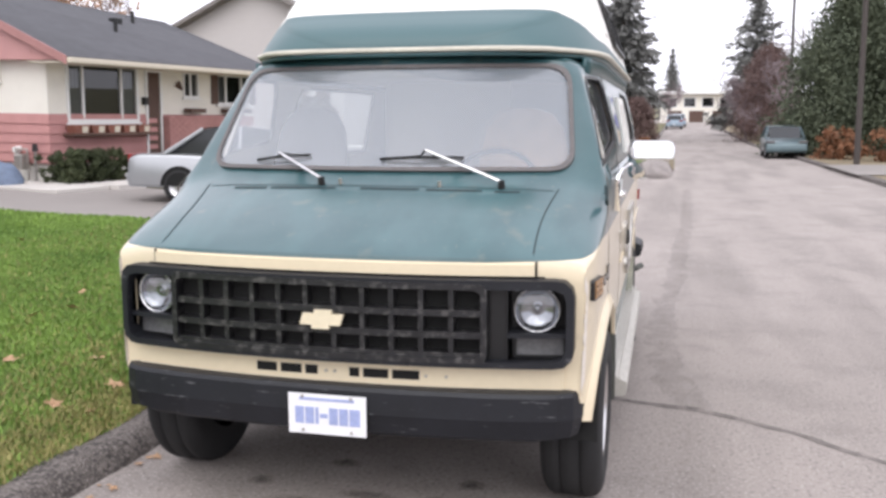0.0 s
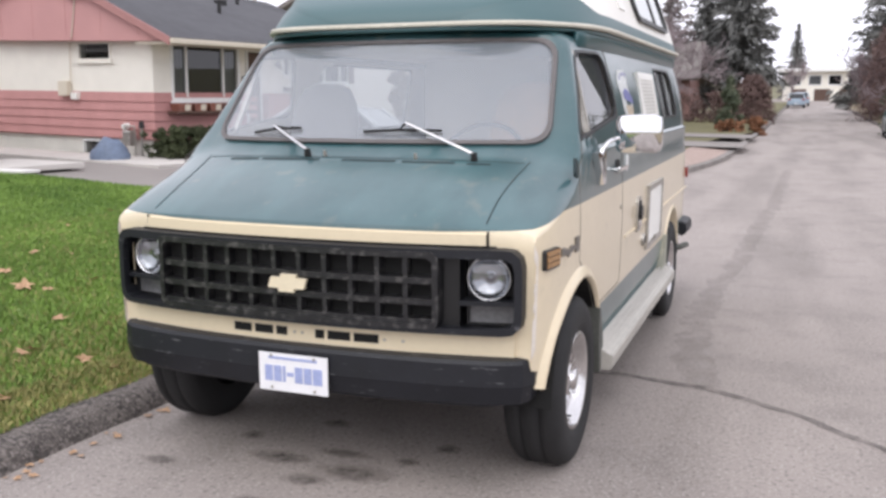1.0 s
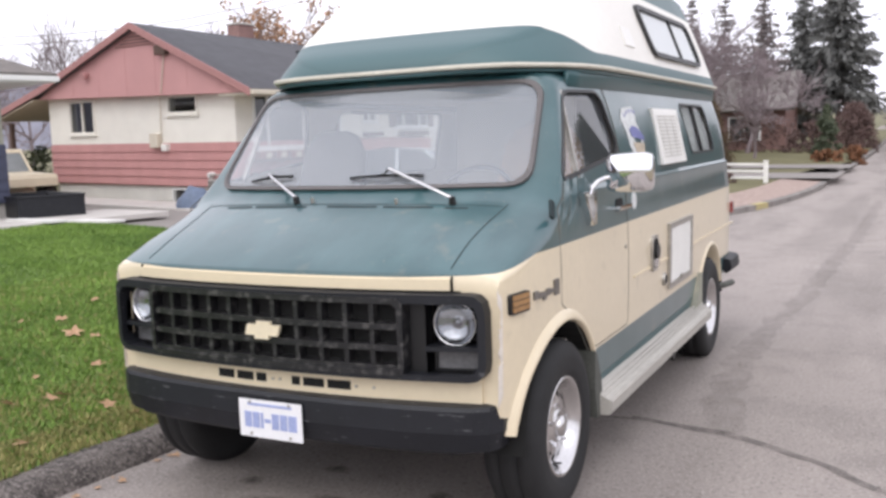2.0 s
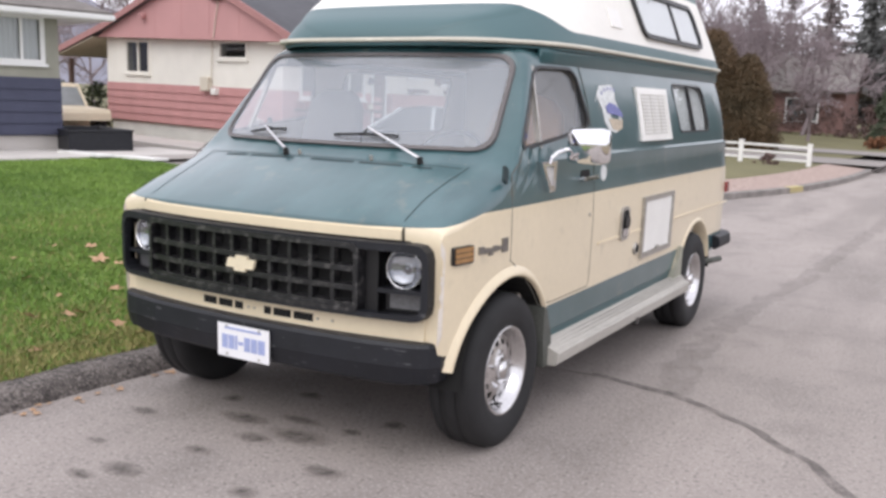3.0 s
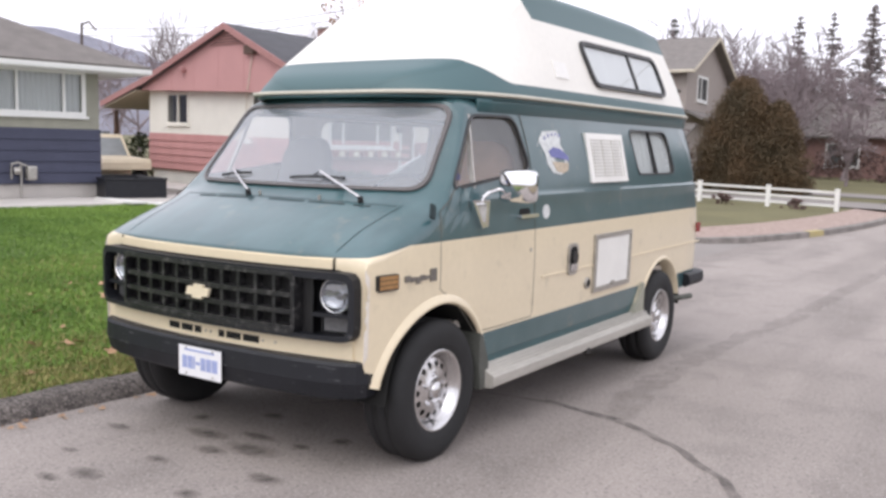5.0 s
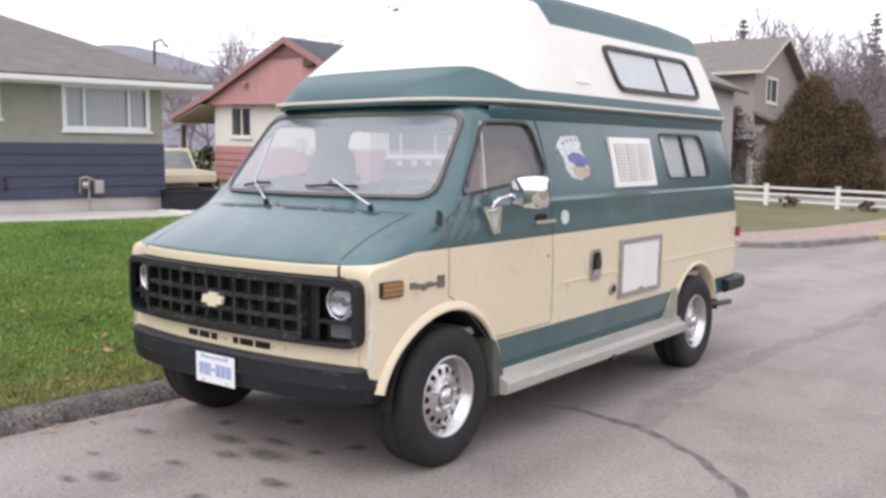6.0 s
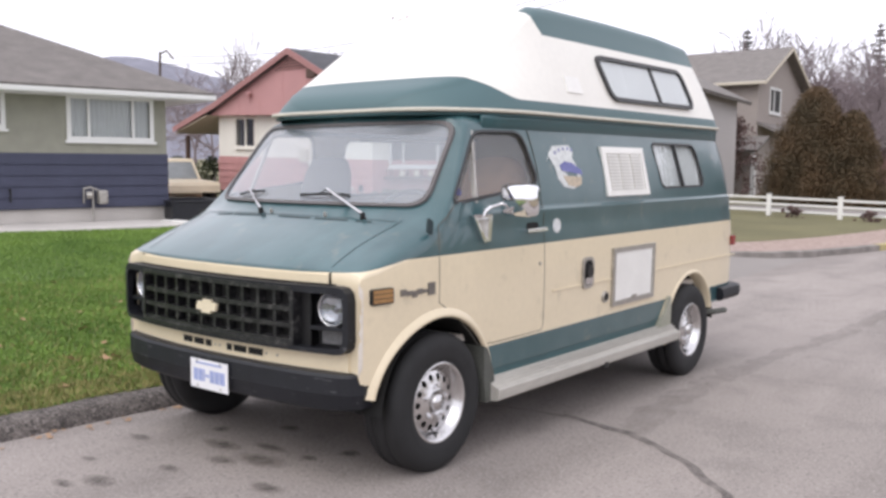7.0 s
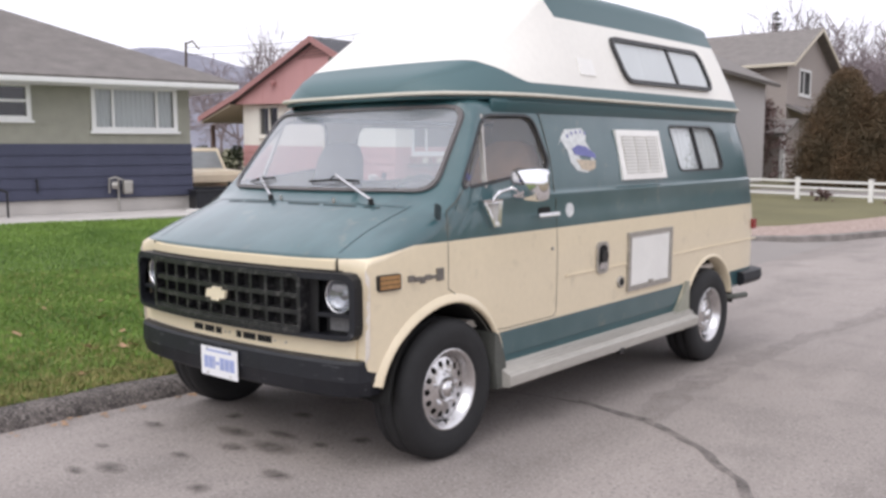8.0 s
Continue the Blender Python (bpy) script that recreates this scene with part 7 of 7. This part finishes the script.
def sit(x, y, yaw):
    return pose(x, y, ground_z(x, y) - 0.002, math.degrees(math.atan(0.0225)) * math.cos(radians(yaw - 90)) if y > 8 else 0, 0, yaw)


car("sedan", pose(-5.88, 12.45, ground_z(-7.0, 12.3) - 0.05, 0, 1.6, 6), 4.6, 1.75, 1.40, "car_silver", "silver four-door sedan parked on the side lane", SEDAN)
car("hatchback", pose(6.35, 40.2, road_z(40.2), 0, 1.29, -92), 4.0, 1.68, 1.42, "car_teal", "dark teal hatchback parked at the far kerb", HATCH)
car("hatchback", pose(2.1, 98, road_z(98), 0, -1.29, 90), 4.1, 1.7, 1.5, "car_ice", "pale blue hatchback parked down the street", HATCH)
car("sedan", pose(2.6, 106, road_z(106), 0, -1.29, 90), 4.4, 1.7, 1.5, "car_ice", "pale blue sedan parked down the street", SEDAN)
car("hatchback", pose(14.5, 38, road_z(38) + 0.15, 0, 0, 20), 4.1, 1.7, 1.4, "white_paint", "white hatchback on a drive across the street", HATCH)

# cream pickup between the houses
# opaque pale colour stands in for the sky mirrored in the cab glass
M["sky_pale_glass"] = mat("pale_sky_mirror_glass", (0.24, 0.26, 0.27), 0.12, var=0.15, scale=3, bump=0)
pk = root("pickup_truck", pose(-19.4, 13.6, 0.45, 1.3, 0, -14), "old cream pickup truck parked between the houses", "truck")
part("hood", prism([(0.0, 0.62), (1.35, 0.55), (1.42, 0.45), (1.42, 0.25), (0, 0.25)], lambda u, v, d: (u, d, v + 0.35), -0.85, 0.85), M["car_cream"], pk)
part("cab", prism([(-1.5, 0.3), (0.0, 0.3), (0.0, 0.98), (-1.5, 1.0)], lambda u, v, d: (u, d, v), -0.88, 0.88), M["car_cream"], pk)
part("cab_glass", prism([(-1.4, 1.0), (0.0, 0.98), (-0.45, 1.52), (-1.3, 1.54)], lambda u, v, d: (u, d, v), -0.78, 0.78), M["sky_pale_glass"], pk)
part("cab_roof", prism([(-1.4, 1.52), (-0.42, 1.50), (-0.5, 1.60), (-1.3, 1.62)], lambda u, v, d: (u, d, v), -0.80, 0.80), M["car_cream"], pk)
for s in (1, -1):
    part("pillar", pipe([(0.02, s * 0.80, 0.96), (-0.44, s * 0.76, 1.54)], 0.04), M["car_cream"], pk)
    part("wheel", revolve([(0.001, -0.1), (0.36, -0.1), (0.36, 0.1), (0.001, 0.1)], 24), M["black_rubber"], pk, "", True, pose(0.85, s * 0.75, 0.30, 0, 0, 90))

# black open utility trailer
tr = root("utility_trailer", pose(-13.39, 9.76, 0.47, 1.3, 0, -24), "black open-topped utility trailer standing on the lane", "trailer")
for (x0, x1, y0, y1) in ((-1.25, 1.25, -0.62, -0.57), (-1.25, 1.25, 0.57, 0.62), (-1.25, -1.20, -0.57, 0.57), (1.20, 1.25, -0.57, 0.57)):
    part("side_panel", box(x0, x1, y0, y1, 0.06, 0.50, 0.008), M["black_paint"], tr)
part("floor", box(-1.2, 1.2, -0.57, 0.57, 0.06, 0.10), M["black_paint"], tr)
part("rim", pipe([(-1.25, -0.62, 0.51), (1.25, -0.62, 0.51), (1.25, 0.62, 0.51), (-1.25, 0.62, 0.51), (-1.25, -0.62, 0.51)], 0.025), M["black_paint"], tr)
part("drawbar", pipe([(-1.25, -0.6, 0.30), (-2.3, -0.1, 0.42)], 0.03), M["steel"], tr)
# boards and snow-pale slabs lying before it
for k, (x, y, w, d) in enumerate(((-11.6, 8.35, 1.5, 0.35), (-10.7, 8.75, 1.3, 0.4))):
    bm = box(-w / 2, w / 2, -d / 2, d / 2, 0.0, 0.05, 0.01)
    ob = link_mesh("plank", bm, M["white_paint"], m=pose(x, y, ground_z(x, y) + 0.10, 0, 0, -10 + 12 * k))
    tagged(ob, "pale painted plank lying on the lawn's edge", "plank", "pale planks")
# a heap under a blue tarpaulin by the pink house
rng_ = np.random.default_rng(5)
bm = bmesh.new()
bmesh.ops.create_icosphere(bm, subdivisions=3, radius=1)
for v in bm.verts:
    k = 1 + 0.16 * noise.noise(v.co * 2.2)
    v.co = Vector((v.co.x * 0.42 * k, v.co.y * 0.4 * k, max(0.0, v.co.z) * 0.52 * k))
tagged(link_mesh("tarpaulin", bm, M["tarp"], smooth=True, m=pose(-11.75, 12.6, 0.50)), "blue-grey tarpaulin over a heap beside the house", "tarpaulin")

# ---- grey two-storey house ----
gh = root("house", pose(-11.1, 40, 0.7), "taupe two-storey house with brown roof", "house")
wall_panel("wall", gh, -10, 0, 0, 6.6, -0.4, 5.85, M["taupe"], "taupe lapped siding")
gb = prism([(0.0, 5.85), (6.6, 5.85), (3.3, 7.6)], lambda u, v, d: (d, u, v), -0.15, 0.0)
part("gable", gb, M["taupe"], gh)
for yy0, yy1 in ((-0.5, 3.3), (7.1, 3.3)):
    ze = 7.75 - 0.53 * 3.8
    roof_slab("roof", gh, (-10.4, 3.3, 7.75), (0.5, 3.3, 7.75), (0.5, yy0, ze), (-10.4, yy0, ze), 0.15, M["shingle_b"], "brown shingle roof")
part("bargeboard", prism([(-0.5, 5.72), (3.3, 7.73), (7.1, 5.72), (7.1, 5.55), (3.3, 7.55), (-0.5, 5.55)], lambda u, v, d: (d, u, v), 0.46, 0.52), M["cream_trim"], gh)
part("gutter", box(-10.4, 0.5, -0.58, -0.48, 5.58, 5.72, 0.02), M["cream_trim"], gh)
gable_window(gh, "f", 1.7, 3.1, 4.5, 5.55, (2.3,), (1,), frame_w=0.12)
gable_window(gh, "g", -4.4, -3.2, 3.6, 4.9, (), True, frame_w=0.12)
gable_window(gh, "g", -2.9, -1.6, 0.7, 2.1, (), False, frame_w=0.12)
roof_slab("porch_roof", gh, (-6.0, 0.0, 3.2), (0.6, 0.0, 3.2), (0.6, -1.6, 2.5), (-6.0, -1.6, 2.5), 0.14, M["shingle_b"])
roof_slab("porch_roof", gh, (0.0, 0, 3.9), (0.0, 6.0, 3.9), (0.9, 6.0, 3.5), (0.9, 0, 3.5), 0.14, M["shingle_b"])
for x in (-5.6, -2.6, 0.4):
    part("porch_post", box(x - 0.09, x + 0.09, -1.5, -1.32, -0.3, 2.5), M["trim"], gh)
h2 = root("house", pose(-4.5, 58, 1.1), "brown roofed house behind bare trees", "house")
wall_panel("wall", h2, -9, 0, 0, 7, -0.4, 3.2, M["brick"], "reddish brown wall")
roof_slab("roof", h2, (-9.6, 3.5, 5.6), (0.6, 3.5, 5.6), (0.6, -0.6, 3.0), (-9.6, -0.6, 3.0), 0.15, M["shingle_b"])
roof_slab("roof", h2, (-9.6, 3.5, 5.6), (0.6, 3.5, 5.6), (0.6, 7.6, 3.0), (-9.6, 7.6, 3.0), 0.15, M["shingle_b"])
part("gable", prism([(-0.0, 3.2), (7, 3.2), (3.5, 5.3)], lambda u, v, d: (d, u, v), -0.15, 0), M["brick"], h2)
gable_window(h2, "g", -3.4, -1.6, 1.2, 2.5, (-2.5,), True, frame_w=0.12)
gable_window(h2, "g", -7.4, -5.6, 1.2, 2.5, (-6.5,), True, frame_w=0.12)
h3 = root("house", pose(-14, 62, -0.6), "brown roofed two-storey house behind bare trees", "house")
wall_panel("wall", h3, -9, 3, 0, 7, -0.4, 5.4, M["taupe"], "taupe wall")
roof_slab("roof", h3, (-9.6, 3.5, 8.6), (3.6, 3.5, 8.6), (3.6, -0.6, 5.2), (-9.6, -0.6, 5.2), 0.15, M["shingle_b"])
roof_slab("roof", h3, (-9.6, 3.5, 8.6), (3.6, 3.5, 8.6), (3.6, 7.6, 5.2), (-9.6, 7.6, 5.2), 0.15, M["shingle_b"])
# beige house behind the pink one, with two slim cedars
h6 = root("house", pose(-16.6, 27.5, 0.8, 0, 0, 4), "pale grey two-storey gabled house behind the bungalow", "house")
wall_panel("wall", h6, 0, 6.6, 0, 8, -0.4, 4.5, M["beige_grey"], "pale grey wall")
part("gable", prism([(-0.02, 4.5), (6.62, 4.5), (3.3, 6.1)], lambda u, v, d: (u, d, v), 0.0, 0.2), M["beige_grey"], h6)
for xe in (-0.5, 7.1):
    roof_slab("roof", h6, (3.3, -0.5, 6.3), (3.3, 8.5, 6.3), (xe, 8.5, 4.35), (xe, -0.5, 4.35), 0.14, M["shingle_b"], "brown-grey shingle roof")
# white two-storey block at the street's end
h4 = root("apartment_house", pose(5.0, 132, road_z(132)), "white two-storey building at the end of the street", "building")
wall_panel("wall", h4, -4.6, 5.5, 0, 8, -0.5, 3.9, M["stucco"], "white wall")
part("roof", box(-5.4, 6.3, -0.9, 8.8, 3.9, 4.35, 0.05), M["trim"], h4, "flat pale roof edge")
for x in (-3.9, -1.3, 1.2, 3.6):
    gable_window(h4, "g", x, x + 1.5, 2.2, 3.4, (), False, frame_w=0.1)
for x in (-3.6, -0.6, 2.6):
    part("garage_door", box(x, x + 2.0, -0.05, 0.05, -0.4, 1.6), M["brown_wood"], h4)
# house behind the hedge on the other side, mostly hidden
h5 = root("house", pose(13, 46, 0.9), "rust-coloured house wall behind evergreens", "house")
wall_panel("wall", h5, -3, 8, 0, 7, -0.4, 2.8, M["pink_fascia"], "rust brown wall")
roof_slab("roof", h5, (-3.6, 3.5, 4.6), (8.6, 3.5, 4.6), (8.6, -0.6, 2.7), (-3.6, -0.6, 2.7), 0.15, M["shingle_b"])
roof_slab("roof", h5, (-3.6, 3.5, 4.6), (8.6, 3.5, 4.6), (8.6, 7.6, 2.7), (-3.6, 7.6, 2.7), 0.15, M["shingle_b"])

for h_ in (gh, h2, h4):
    open_windows(h_)

# ---- planting ----
shrub("cedar", -6.15, 32, 3.3, 3.2, 4.05, 21, "cedar", "broad bronzed-green cedar behind the white fence", "tree", 620, 0.034, 280, "egg")
shrub("cedar", -4.75, 31.8, 2.3, 2.4, 3.3, 22, "cedar", "shorter bronzed cedar beside the tall one", "tree", 380, 0.034, 240, "egg")
shrub("cedar", -1.1, 44, 1.2, 1.2, 2.6, 23, "evergreen", "slim dark green cedar by the driveway", "tree", 70, 0.08, 34, "cone")
shrub("cedar", -10.6, 25.4, 0.8, 0.8, 4.5, 91, "cedar", "slim bronzed cedar beside the beige house", "tree", 90, 0.07, 40, "cone")
shrub("cedar", -9.9, 25.7, 0.8, 0.8, 4.3, 92, "cedar", "slim bronzed cedar beside the beige house", "tree", 90, 0.07, 40, "cone")
shrub("shrub", -0.9, 40, 1.6, 1.3, 0.75, 24, "rust", "rust-coloured low shrub beside the drive", "shrub", 40, 0.06, 34)
shrub("shrub", 0.15, 41, 1.5, 1.3, 0.85, 25, "rust", "rust-coloured low shrub beside the drive", "shrub", 40, 0.06, 34)
shrub("shrub", -4.4, 24.0, 0.9, 0.5, 0.45, 26, "redtwig", "low reddish shrub at the white fence", "shrub", 16, 0.04, 30)
shrub("shrub", -2.3, 24.0, 1.0, 0.5, 0.45, 27, "redtwig", "low reddish shrub at the white fence", "shrub", 16, 0.04, 30)
hm = PINK @ Vector((0.75, 0.15, 0.62))
shrub("hedge", hm.x, hm.y, 0.9, 1.75, 0.60, 28, "hedge", "clipped dark green hedge under the window", "hedge", 160, 0.028, 110, "box", z=hm.z - 0.02)
hm = PINK @ Vector((0.75, 1.75, 0.6))
shrub("hedge", hm.x, hm.y, 0.8, 1.3, 0.42, 93, "hedge", "lower clipped hedge beside the taller one", "hedge", 110, 0.028, 100, "box", z=hm.z)
hm = PINK @ Vector((0.9, 3.3, 0.55))
shrub("shrub", hm.x, hm.y, 1.2, 1.6, 0.75, 29, "redtwig", "bare reddish shrub by the front steps", "shrub", 40, 0.05, 30, z=hm.z)
hm = PINK @ Vector((-10.5, 1.5, 0.5))
shrub("hedge", hm.x, hm.y, 1.5, 3.5, 1.35, 30, "hedge", "dark green hedge behind the pickup", "hedge", 90, 0.06, 44, "box", z=hm.z)
conifer(-2.0, 66, 15.5, 2.9, 31, "conifer", "tall dark spruce beside the street", 0.22, 1.0)
conifer(-4.6, 70, 13.5, 2.4, 32, "conifer", "dark spruce in a roadside row", 0.10, 1.0)
conifer(-6.4, 62, 11.5, 2.3, 33, "conifer_brown", "sparse browned conifer behind the houses", 0.12, 0.75)
conifer(-9.6, 66, 11.5, 1.9, 34, "conifer_brown", "sparse browned conifer behind the houses", 0.12, 0.7)
conifer(-13.2, 72, 12.0, 2.2, 35, "conifer_brown", "sparse browned conifer behind the houses", 0.12, 0.7)
conifer(2.0, 150, 11.6, 2.3, 36, "conifer", "small narrow conifer far down the street", 0.05, 1.0)
conifer(8.6, 80, 13.5, 3.2, 37, "conifer", "tall spruce across the street", 0.12, 0.9)
conifer(-19, 60, 11.0, 1.9, 38, "conifer", "conifer top behind the houses", 0.1, 0.8)
shrub("evergreen_tree", 9.8, 43, 7.0, 6.6, 7.4, 41, "evergreen", "huge spreading evergreen across the street", "tree", 460, 0.075, 170, "egg")
shrub("evergreen_tree", 14.2, 40, 7.0, 6.0, 10.5, 42, "evergreen", "tall spreading evergreen across the street", "tree", 460, 0.080, 170, "egg")
shrub("shrub", 8.0, 36.5, 2.0, 1.6, 1.3, 43, "rust", "rust-brown shrub on the verge", "shrub", 60, 0.07, 34)
shrub("shrub", 9.8, 34.5, 2.6, 2.0, 1.6, 44, "rust", "rust-brown shrub on the verge", "shrub", 60, 0.07, 34)
for k, (x, y, h, sp, lab) in enumerate(((6.9, 66, 6.0, 0.62, "bare reddish tree by the far kerb"), (8.6, 60, 6.5, 0.62, "bare reddish tree by the far kerb"), (7.6, 74, 7.0, 0.6, "bare tree down the street"), (-13.5, 50, 11.0, 0.55, "bare grey tree behind the cedar"), (-11.0, 48, 9.5, 0.55, "bare grey tree behind the cedar"), (-7.6, 46, 7.5, 0.6, "bare grey tree behind the cedar"), (-16.5, 55, 12.0, 0.52, "bare grey tree behind the houses"), (-9.2, 55, 10.5, 0.5, "bare grey tree behind the cedar"), (-6.0, 52, 9.0, 0.52, "bare grey tree behind the cedar"), (-4.4, 44, 6.0, 0.62, "bare multi-stemmed tree beside the drive"), (12.5, 62, 11.0, 0.5, "tall bare tree across the street"), (1.5, 120, 7.0, 0.6, "bare tree at the street's end"), (-15.0, 47, 9.5, 0.6, "bare grey tree behind the cedar"), (-12.4, 53, 10.5, 0.6, "bare grey tree behind the cedar"), (-8.4, 50, 9.0, 0.62, "bare grey tree behind the cedar"), (-10.2, 58, 11.5, 0.55, "bare grey tree behind the cedar"))):
    bare_tree(x, y, h, sp, 60 + k, lab, thick=0.017, fine=0.017)
bare_tree(-36.0, 31, 10.5, 0.5, 80, "bare tree behind the two bungalows", thick=0.016, fine=0.014)
bare_tree(-39.5, 35, 10.5, 0.5, 81, "bare tree behind the two bungalows", thick=0.016, fine=0.014)
bare_tree(-32.5, 35, 9.5, 0.5, 87, "bare tree behind the two bungalows", thick=0.016, fine=0.014)
bare_tree(-32.2, 25, 8.4, 0.66, 88, "wide bare tree behind the two bungalows", thick=0.014, fine=0.011)
bare_tree(-35.3, 26, 9.0, 0.66, 89, "wide bare tree behind the two bungalows", thick=0.014, fine=0.011)
bare_tree(-25.0, 33, 10.5, 0.62, 82, "half-bare tree with tan leaves behind the bungalow", 330, "autumn", 0.016, fine=0.014)
shrub("shrub", -0.7, 60, 2.6, 5.0, 3.0, 94, "redtwig", "tall bare reddish thicket beside the street", "shrub", 200, 0.06, 70)
shrub("shrub", -2.2, 52, 4.0, 2.4, 1.9, 83, "redtwig", "bare reddish thicket beside the street", "shrub", 90, 0.07, 30)
shrub("shrub", -6.0, 54, 5.0, 2.4, 2.2, 84, "redtwig", "bare reddish thicket before the houses", "shrub", 90, 0.07, 30)
shrub("shrub", -11.3, 37.5, 3.0, 2.0, 3.4, 85, "redtwig", "bare reddish shrubs against the house", "shrub", 90, 0.07, 30)
shrub("shrub", 8.4, 66, 5.0, 9, 6.4, 86, "redtwig", "tall bare reddish thicket across the street", "shrub", 420, 0.06, 90)


# ---- poles, wires, hills ----
def pole(x, y, h, arm, label, yaw=0):
    t = root("utility_pole", pose(x, y, ground_z(x, y), 0, 0, yaw), label, "pole")
    part("shaft", rod((0, 0, -0.3), (0, 0, h), 0.11, 0.08, 10), M["pole_wood"], t)
    if arm:
        part("crossarm", box(-1.1, 1.1, -0.06, 0.06, h - 0.75, h - 0.62, 0.01), M["pole_wood"], t)
        for s in (-0.9, 0, 0.9):
            part("insulator", rod((s, 0, h - 0.62), (s, 0, h - 0.48), 0.05, n=8), M["trim"], t)
    return t


pole(7.9, 32, 9.5, True, "brown wooden utility pole by the street")
pole(8.5, 71, 6.2, False, "dark wooden pole by the street")
pole(9.0, 60, 10.5, True, "tall wooden utility pole")
lamp = root("street_lamp", pose(-41.9, 28.5, 0.5), "slim street lamp behind the bungalows", "street lamp")
part("shaft", rod((0, 0, 0), (0, 0, 8.2), 0.10, 0.07, 8), M["bark"], lamp)
part("arm", pipe([(0, 0, 8.1), (0.5, 0.1, 8.25), (1.0, 0.2, 7.75)], 0.05), M["bark"], lamp)
for z, a, b in ((8.0, (-41.9, 28.5), (-18, 34)), (8.4, (-41.9, 28.5), (-18, 34))):
    v, f = [], []
    pts = [(a[0] + (b[0] - a[0]) * t, a[1] + (b[1] - a[1]) * t, z + 2.0 * t - 0.9 * math.sin(math.pi * t)) for t in np.linspace(0, 1, 12)]
    taper_tube(v, f, pts, [0.016] * 12, 4)
    tagged(soup("overhead_wire", v, f, M["bark"]), "thin dark overhead wire between poles", "wire", "overhead wires")
v, f = [], []
taper_tube(v, f, [(-16 + 60 * t, 26 + 3 * t, 10.6 - 1.2 * math.sin(math.pi * t) + 2.0 * t) for t in np.linspace(0, 1, 14)], [0.014] * 14, 4)
tagged(soup("overhead_wire", v, f, M["bark"]), "thin dark overhead wire across the street", "wire", "overhead wires")
bm = bmesh.new()
prev = None
for i in range(140):
    a = radians(20 + 115 * i / 139)
    R = 520
    rise = float(np.interp(math.degrees(a), [20, 38, 46, 50, 54, 57.6, 58.5, 61, 65, 80, 100, 135], [0.0, 1.5, 5.0, 6.35, 7.1, 6.9, 7.3, 7.7, 8.1, 7.5, 5.5, 3.0]))
    h = 1.5 + math.tan(radians(rise)) * R * 1.15 * math.hypot(math.sin(a), 0.9 * math.cos(a)) + 2.5 * noise.noise((i * 0.9, 1, 4))
    x, y = -R * math.sin(a), R * math.cos(a) * 0.9
    row = [bm.verts.new((x, y, -8)), bm.verts.new((x * 1.05, y * 1.05, h * 0.6)), bm.verts.new((x * 1.15, y * 1.15, h))]
    if prev:
        for k in range(2):
            bm.faces.new((prev[k], prev[k + 1], row[k + 1], row[k]))
    prev = row
tagged(link_mesh("backdrop", bm, M["hill"], smooth=True), "wooded hills with blue-grey haze in their colour", "hills", kind="structure")
